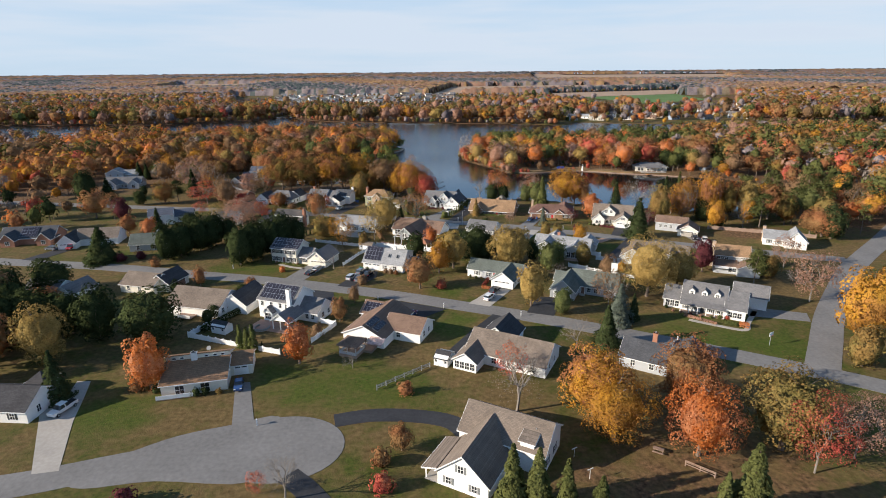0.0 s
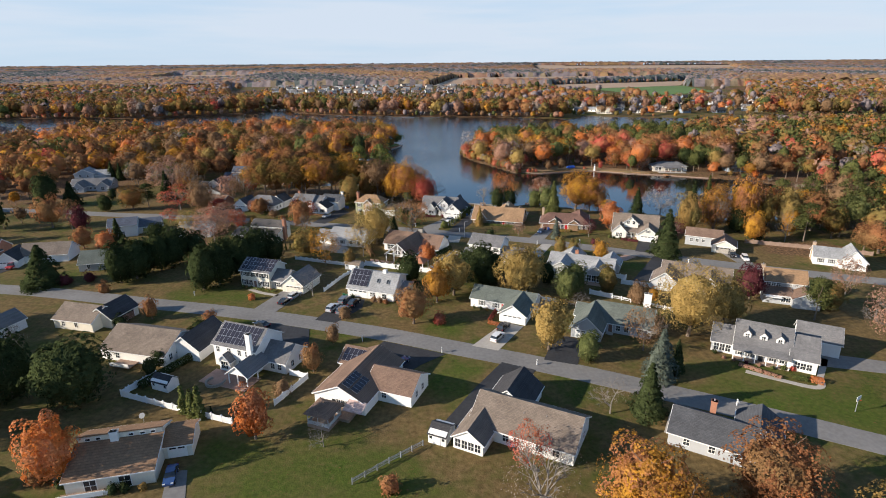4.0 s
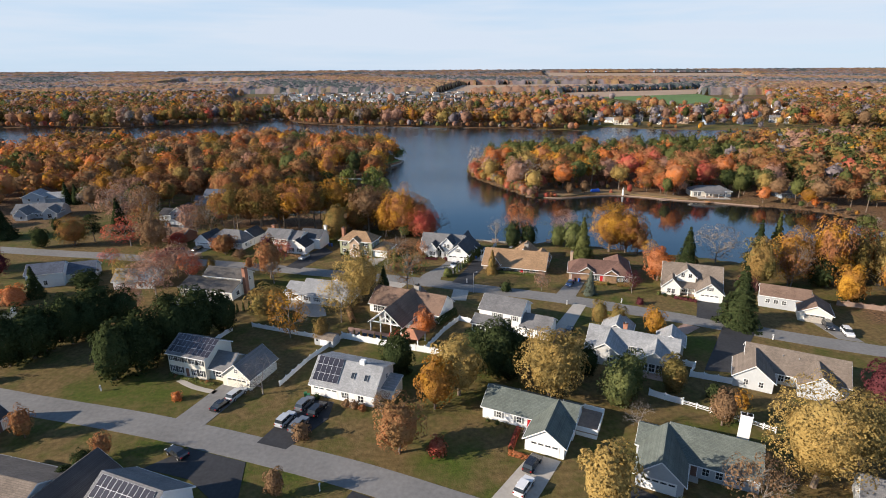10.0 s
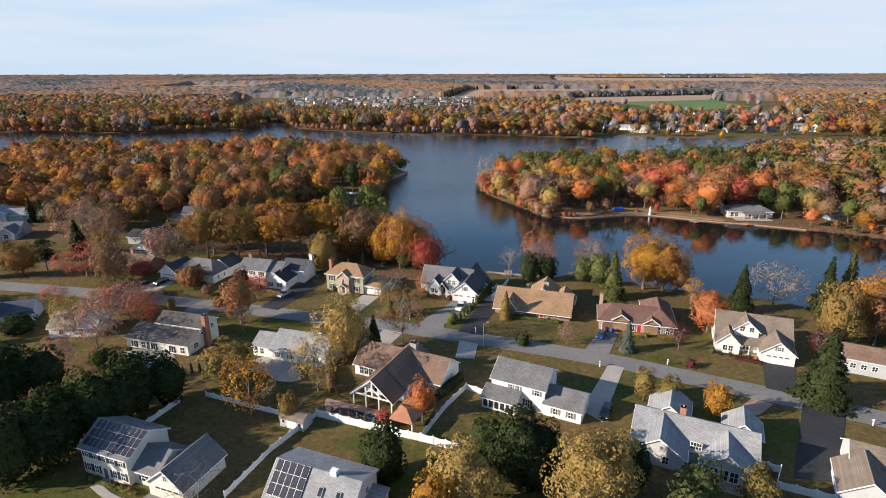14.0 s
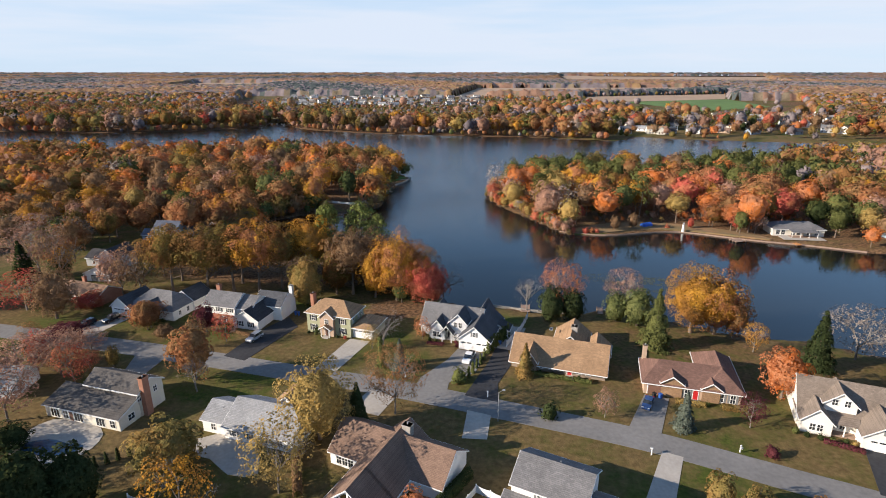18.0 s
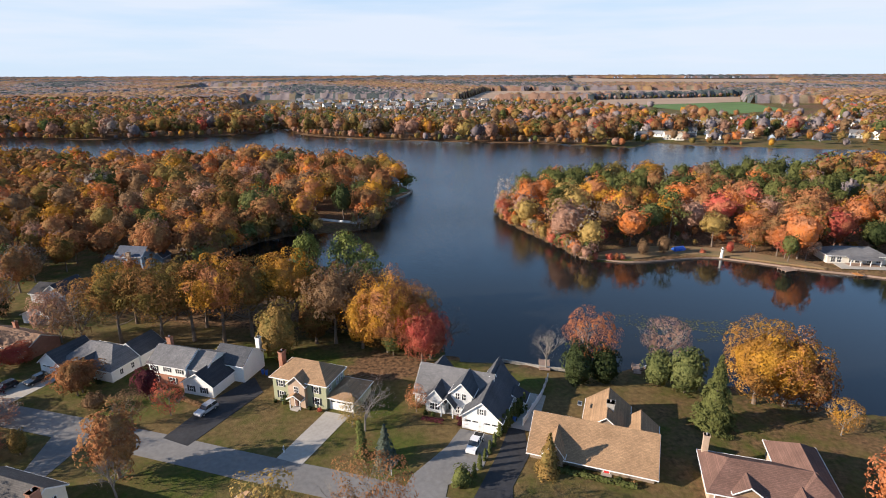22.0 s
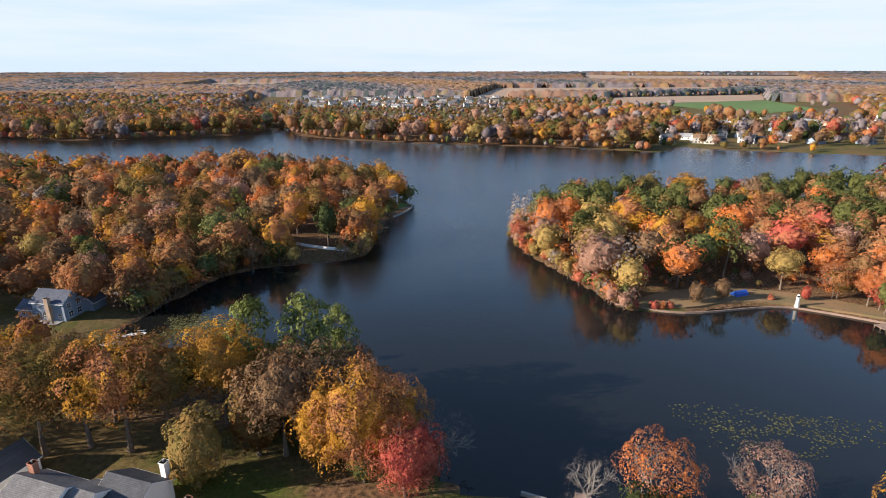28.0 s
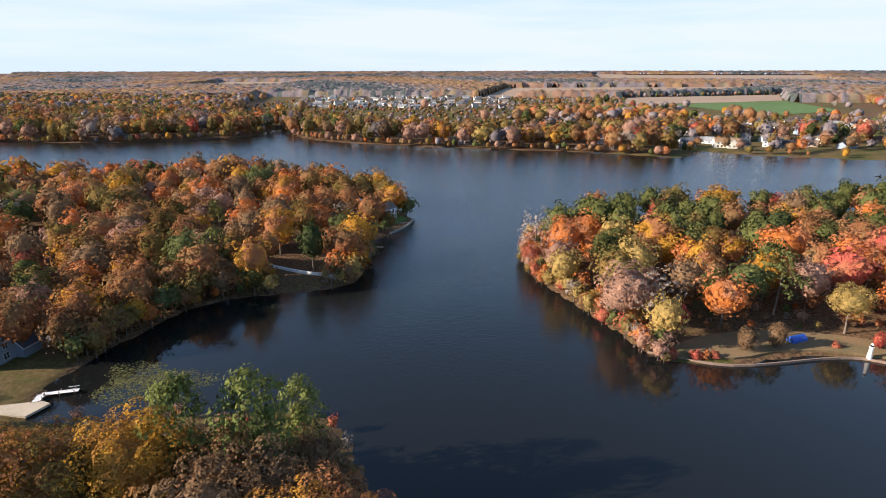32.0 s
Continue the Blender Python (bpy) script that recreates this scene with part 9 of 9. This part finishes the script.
def within(x, y, quad, grow=0.0):
    cx, cy = sum(p[0] for p in quad) / 4, sum(p[1] for p in quad) / 4
    ok = np.ones(np.shape(x), bool)
    for (ax, ay), (bx, by) in zip(quad, quad[1:] + quad[:1]):
        cr_ = (bx - ax) * (cy - ay) - (by - ay) * (cx - ax)
        ok &= ((bx - ax) * (y - ay) - (by - ay) * (x - ax)) * np.sign(cr_) > -grow * math.hypot(bx - ax, by - ay)
    return ok


def open_country(x, y):
    """Woods everywhere but round the town and the fields, which lie open towards the lake."""
    k = ~within(x, y, TOWN, 10) & (np.abs(x) < 0.86 * y)
    few = rng.random(np.shape(x)) if y.max() < 1520 else np.zeros(np.shape(x))
    k &= ~((x > -0.37 * y) & (x < 0.03 * y) & (y < 1690) & (few < 0.985))
    k &= ~((x > 0.02 * y) & (x < 0.26 * y) & (y > 1160) & (y < 1660) & (few < 0.97))
    k &= ~((x > 0.25 * y) & (x < 0.52 * y) & (y > 860) & (y < 1500) & (few < 0.95))
    for q in FIELDS:
        k &= ~within(x, y, q, 8)
    return k


TINYW = wood_kinds(7, 0.2, 500, 8, 0.3, 0.95, 6, 2)
woodland("woodland", scatter(300, 800, 1670, 1900, 9.0, 4, 13, lambda x, y: (np.abs(y - (1694 + (x - 327) * 0.41)) < 9) & (rng.random(x.shape) < 0.7)), W_FAR, TINYW, "hedgerow trees between the stubble fields", False)
woodland("woodland", scatter(145, 520, 700, 1090, 14.0, 7, 15, lambda x, y: (shore(x, y) > 5) & (rng.random(x.shape) < np.where(shore(x, y) < 25, 0.22, 0.42))), W_BEYOND, MIDW, "garden trees among the far houses", False)
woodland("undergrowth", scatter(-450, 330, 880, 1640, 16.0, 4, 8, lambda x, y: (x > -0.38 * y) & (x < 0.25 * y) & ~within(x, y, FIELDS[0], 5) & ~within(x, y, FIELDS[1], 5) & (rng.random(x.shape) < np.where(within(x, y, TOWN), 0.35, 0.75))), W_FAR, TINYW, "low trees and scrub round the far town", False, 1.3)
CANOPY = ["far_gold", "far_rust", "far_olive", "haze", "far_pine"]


def canopy(y0, y1, dx, dy, crown, label):
    """Distant forest: a closed roof of domed crowns, each with its own height and colour, in stands of evergreen,
    russet and pale trees, with distance haze put into the colours.
    """
    gx, gy = np.meshgrid(np.arange(-0.88 * y1, 0.88 * y1, dx), np.arange(y0, y1 + dy, dy))
    gx = gx + rng.uniform(-0.3, 0.3, gx.shape) * dx
    gy = gy + rng.uniform(-0.3, 0.3, gx.shape) * dy
    # the nearest of the crowns, which stand in a jittered lattice
    ci, cj = np.floor(gx / crown).astype(int), np.floor(gy / crown).astype(int)
    i0, j0 = ci.min() - 2, cj.min() - 2
    ox, oy, top, shade = rng.random((4, ci.max() - i0 + 4, cj.max() - j0 + 4))
    best = np.full(gx.shape, 1e9)
    own_i, own_j = ci - i0, cj - j0
    for a in (-1, 0, 1):
        for b in (-1, 0, 1):
            i, j = ci + a - i0, cj + b - j0
            d = (gx - (ci + a + ox[i, j]) * crown) ** 2 + (gy - (cj + b + oy[i, j]) * crown) ** 2
            near = d < best
            best = np.where(near, d, best)
            own_i, own_j = np.where(near, i, own_i), np.where(near, j, own_j)
    wood = open_country(gx, gy)
    z = 13 + 8 * top[own_i, own_j] - np.minimum(best / crown ** 2 * 10, 7) + rng.uniform(-1.0, 1.0, gx.shape)
    z = height(gx.ravel(), gy.ravel()).reshape(gx.shape) + np.where(wood, z, -1.0)
    ny, nx = gx.shape
    at = (np.arange(ny - 1)[:, None] * nx + np.arange(nx - 1)[None]).ravel()
    quads = np.stack([at, at + 1, at + nx + 1, at + nx], 1)
    keep = (wood[:-1, :-1] + 0 + wood[:-1, 1:] + wood[1:, 1:] + wood[1:, :-1]).ravel() >= 2
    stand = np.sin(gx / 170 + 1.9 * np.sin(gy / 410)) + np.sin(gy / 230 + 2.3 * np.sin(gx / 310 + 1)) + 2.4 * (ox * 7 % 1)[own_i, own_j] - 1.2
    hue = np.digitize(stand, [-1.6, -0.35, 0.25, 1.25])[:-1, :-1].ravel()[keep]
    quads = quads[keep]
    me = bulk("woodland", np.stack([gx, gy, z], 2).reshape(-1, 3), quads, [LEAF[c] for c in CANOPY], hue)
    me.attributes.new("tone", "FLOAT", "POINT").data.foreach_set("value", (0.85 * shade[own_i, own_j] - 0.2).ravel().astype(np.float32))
    me.shade_smooth()
    tagged(new("woodland", me), label, "woodland", kind="stuff")


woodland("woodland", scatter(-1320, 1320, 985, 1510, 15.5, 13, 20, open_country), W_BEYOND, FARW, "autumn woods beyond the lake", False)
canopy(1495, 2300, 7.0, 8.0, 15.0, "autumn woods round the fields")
canopy(2290, 3200, 10.0, 13.0, 19.0, "distant autumn forest on raised land")
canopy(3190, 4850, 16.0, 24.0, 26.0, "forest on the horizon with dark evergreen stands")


# small houses of the far town, copied from a few
def far_house(w, d, h_, wall, roof, label):
    o = thing("house", pose(0, 0, 0), label, "house", "houses of the far town")
    part("wall", Geo().extrude([(0, -0.5), (d, -0.5), (d, h_), (d / 2, h_ + d * 0.32), (0, h_)], "x", 0, w), wall, o)
    part("roof", Geo().extrude([(-0.5, h_ - 0.3), (d / 2, h_ + d * 0.33), (d / 2, h_ + d * 0.33 + 0.3), (-0.5, h_)], "x", -0.4, w + 0.4).extrude([(d / 2, h_ + d * 0.33), (d + 0.5, h_ - 0.3), (d + 0.5, h_), (d / 2, h_ + d * 0.33 + 0.3)], "x", -0.4, w + 0.4), roof, o)
    for u in range(3):
        for z in ([0.9, 3.5] if h_ > 4 else [0.9]):
            part("window", cached("farwin", lambda: Geo().box(-0.6, 0.6, -0.08, 0.0, 0, 1.4).mesh("window", GLASS)), None, o, "", pose(w * (u + 0.5) / 3, 0, z))
    return o


PROTO = [far_house(14, 9, 5.4, WHITE, R_GREY, "two-storey white house with grey roof in the far town"), far_house(16, 9, 2.9, WHITE, R_LIGHT, "white single-storey house with pale roof in the far town"),
         far_house(13, 10, 5.4, OFFWHITE, R_BEIGE, "cream two-storey house with beige roof in the far town"), far_house(15, 9, 3.0, BLUESIDE, R_DARK, "blue-grey house with dark roof in the far town"), far_house(13, 8, 2.9, TANBRICK, R_BROWN, "tan brick house with brown roof in the far town"),
         far_house(12, 9, 5.2, GREYSIDE, R_GREY, "grey two-storey house with grey roof in the far town")]
rt = random.Random(5)
spots = []
for i in range(16):
    for j in range(8):
        a = Vector(TOWN[0]).lerp(Vector(TOWN[1]), (i + rt.uniform(0.2, 0.8)) / 16).lerp(Vector(TOWN[3]).lerp(Vector(TOWN[2]), (i + rt.uniform(0.2, 0.8)) / 16), (j + rt.uniform(0.2, 0.8)) / 8)
        spots.append(a)
for i in range(8):
    for j in range(6):
        spots.append(Vector(SIDE[0]).lerp(Vector(SIDE[1]), (i + rt.uniform(0.2, 0.8)) / 8).lerp(Vector(SIDE[3]).lerp(Vector(SIDE[2]), (i + rt.uniform(0.2, 0.8)) / 8), (j + rt.uniform(0.25, 0.8)) / 6))
for p in spots:
    if float(shore(p.x, p.y)[0]) > 9:
        copy_thing(PROTO[rt.choice([0, 1, 1, 2, 3, 4, 5])], pose(p.x, p.y, float(height(p.x, p.y)[0]), 0, 0, rt.uniform(-40, 40)))
PROTO[0].matrix_basis = pose(-250, 1272, 0, 0, 0, 10)
PROTO[1].matrix_basis = pose(-180, 1274, 0, 0, 0, -12)
PROTO[2].matrix_basis = pose(-320, 1274, 0, 0, 0, 5)
PROTO[3].matrix_basis = pose(250, 760, 0, 0, 0, -15)
PROTO[4].matrix_basis = pose(275, 772, 0, 0, 0, 12)
PROTO[5].matrix_basis = pose(232, 795, 0, 0, 0, -6)
for x, y, w, d in ((520, 905, 34, 18), (600, 900, 30, 14), (-930, 2180, 90, 30)):
    o = thing("long_building", pose(x, y, float(height(x, y)[0]), 0, 0, -15), "long low white building with flat pale roof", "building", "large far buildings")
    part("wall", Geo().box(0, w, 0, d, -0.5, 7), WHITE, o)
    part("roof", Geo().box(-0.5, w + 0.5, -0.5, d + 0.5, 7, 7.6), R_LIGHT, o)
    for k in range(6):
        part("window", Geo().box(w * (k + 0.25) / 6, w * (k + 0.75) / 6, -0.1, 0.0, 2, 4.5), GLASS, o)

# trees of the western gardens, off to the side, mostly unseen, added to shade the lawns
west = scatter(-175, -104, 60, 140, 13.0, 10, 17, lambda x, y: clear(x, y, [(-92, 95, 14), (-118, 68, 12)]) & (np.abs(y - (58 + (x + 140) * 0.22)) > 7))
for k, (x, y, hh) in enumerate(west):
    plant(["cedar0", "oval1", "round2", "cedar1"][k % 4], x, y, hh / 10, hue=["dark", "brown", "rust", "dark"][k % 4])
east = scatter(100, 160, 120, 250, 16.0, 9, 15, lambda x, y: clear(x, y, [(130, 202, 14), (96, 212, 12), (98, 172, 12)]) & (np.abs(x - (103 + (y - 134) * 0.9)) > 9) & (np.abs(y - (197 - (x - 96) * 0.4)) > 8) & (rng.random(x.shape) < 0.65))
for k, (x, y, hh) in enumerate(east):
    plant(["round0", "airy1", "cedar0", "oval2", "pine0"][k % 5], x, y, hh / 10 * (0.7 if k % 5 == 4 else 1), hue=["rust", "pink", "dark", "gold", "pine"][k % 5])
# water sheet lifted and tilted with the raised far land, to show from the camera
solid("distant_bay", Geo().add([(900, 4300, 37.5), (4800, 3900, 33.5), (4800, 4500, 41), (900, 4750, 45)], [(0, 1, 2, 3)]), LAKEMAT, "thin blue strip of distant bay water", "water", "structure")
for x, y, sc, hu, kd in ((-13.5, 291.5, 1.75, "amber", "grand1"), (-20, 297, 1.75, "rust", "round2"), (-16.5, 297, 1.6, "rust", "oval0"), (-25, 309, 1.4, "brown", "round0"), (-40, 311, 1.2, "rust", "round2"),
                      (-50, 316, 0.9, "brown", "round0"), (-74, 308, 1.1, "gold", "round1"), (-88, 308, 1.2, "brown", "round0"), (-36, 300, 1.9, "rust", "round1"), (-9, 285.6, 1.25, "red", "round2")):
    plant(kd, x, y, sc, hue=hu)
# the open bank of the eastern point
for x, y, sc, hu, kd, lb in ((45.6, 363.0, 1.1, "red", "bush0", "crimson bush on the lake bank"), (51.0, 363.0, 1.2, "red", "bush1", "crimson bush on the lake bank"), (53.4, 363.2, 1.0, "orange", "bush0", "orange bush on the lake bank"), (55.6, 363.4, 1.0, "red", "bush1", "crimson bush on the lake bank"),
                             (64.2, 367.2, 0.72, "brown", "oval0", "dull brown bushy tree on the bank"), (72.6, 369.6, 0.80, "brown", "oval1", "dull brown bushy tree beside the tarpaulin"), (94.0, 379.0, 1.45, "yellow", "tall1", "bright yellow tree behind the white tower"),
                             (97.5, 371.5, 0.5, "red", "oval2", "small crimson tree beside the white tower"), (87.5, 371.0, 0.9, "red", "bush0", "dull red bush on the bank"), (14.8, 423.0, 0.95, "red", "tall2", "crimson tree leaning over the water"),
                             (49.0, 374.0, 0.95, "red", "tall0", "scarlet tree at the wood's edge"), (46.0, 370.5, 0.6, "orange", "oval2", "scarlet-orange small tree on the bank"), (106.0, 373.0, 1.3, "orange", "airy1", "salmon tree on the bank"), (113.0, 368.0, 1.2, "orange", "tall2", "salmon-orange tree on the bank"),
                             (121.0, 364.0, 1.1, "pink", "airy2", "rosy tree on the bank"), (36.5, 411.0, 1.05, "pine", "pine0", "broad green pine on the wooded point"), (41.5, 415.0, 1.1, "pine", "pine1", "broad green pine on the wooded point"), (62.0, 384.0, 0.95, "pine", "pine1", "green pine at the wood's edge")):
    plant(kd, x, y, sc, hue=hu, label=lb)

# leaf litter coloured lighter here to stand in for sun on the bank
slab("clearing", [(44, 364.6), (60, 363.2), (73, 368), (86, 369), (97, 366.6), (116, 358.4), (124, 355.5), (118, 364), (96, 377), (72, 379), (56, 374)], mat("sun_toned_litter_bank", (0.29, 0.165, 0.09), 0.95, 0.3, 1.6, 0.15, alt=(0.14, 0.13, 0.06)),
     "leaf-strewn open bank with thin grass", "bank", 0.03, 0.7, smooth=3)
for x, y, sc, hu, kd, lb in ((66.0, 240.0, 1.2, "orange", "round1", "salmon-orange tree between two lakeside houses"), (-89.0, 242.5, 1.25, "pink", "airy1", "rosy half-bare tree beside the street"), (-83.4, 239.2, 1.0, "red", "airy2", "dull red half-bare tree beside the street"),
                             (-111.0, 271.0, 1.6, "brown", "round2", "broad brown tree behind the houses"), (-96.0, 246.0, 0.9, "red", "oval0", "dark red rounded tree beside the street"), (-79.5, 246.5, 0.55, "olive", "oval2", "small olive-green tree on the verge")):
    plant(kd, x, y, sc, hue=hu, label=lb)
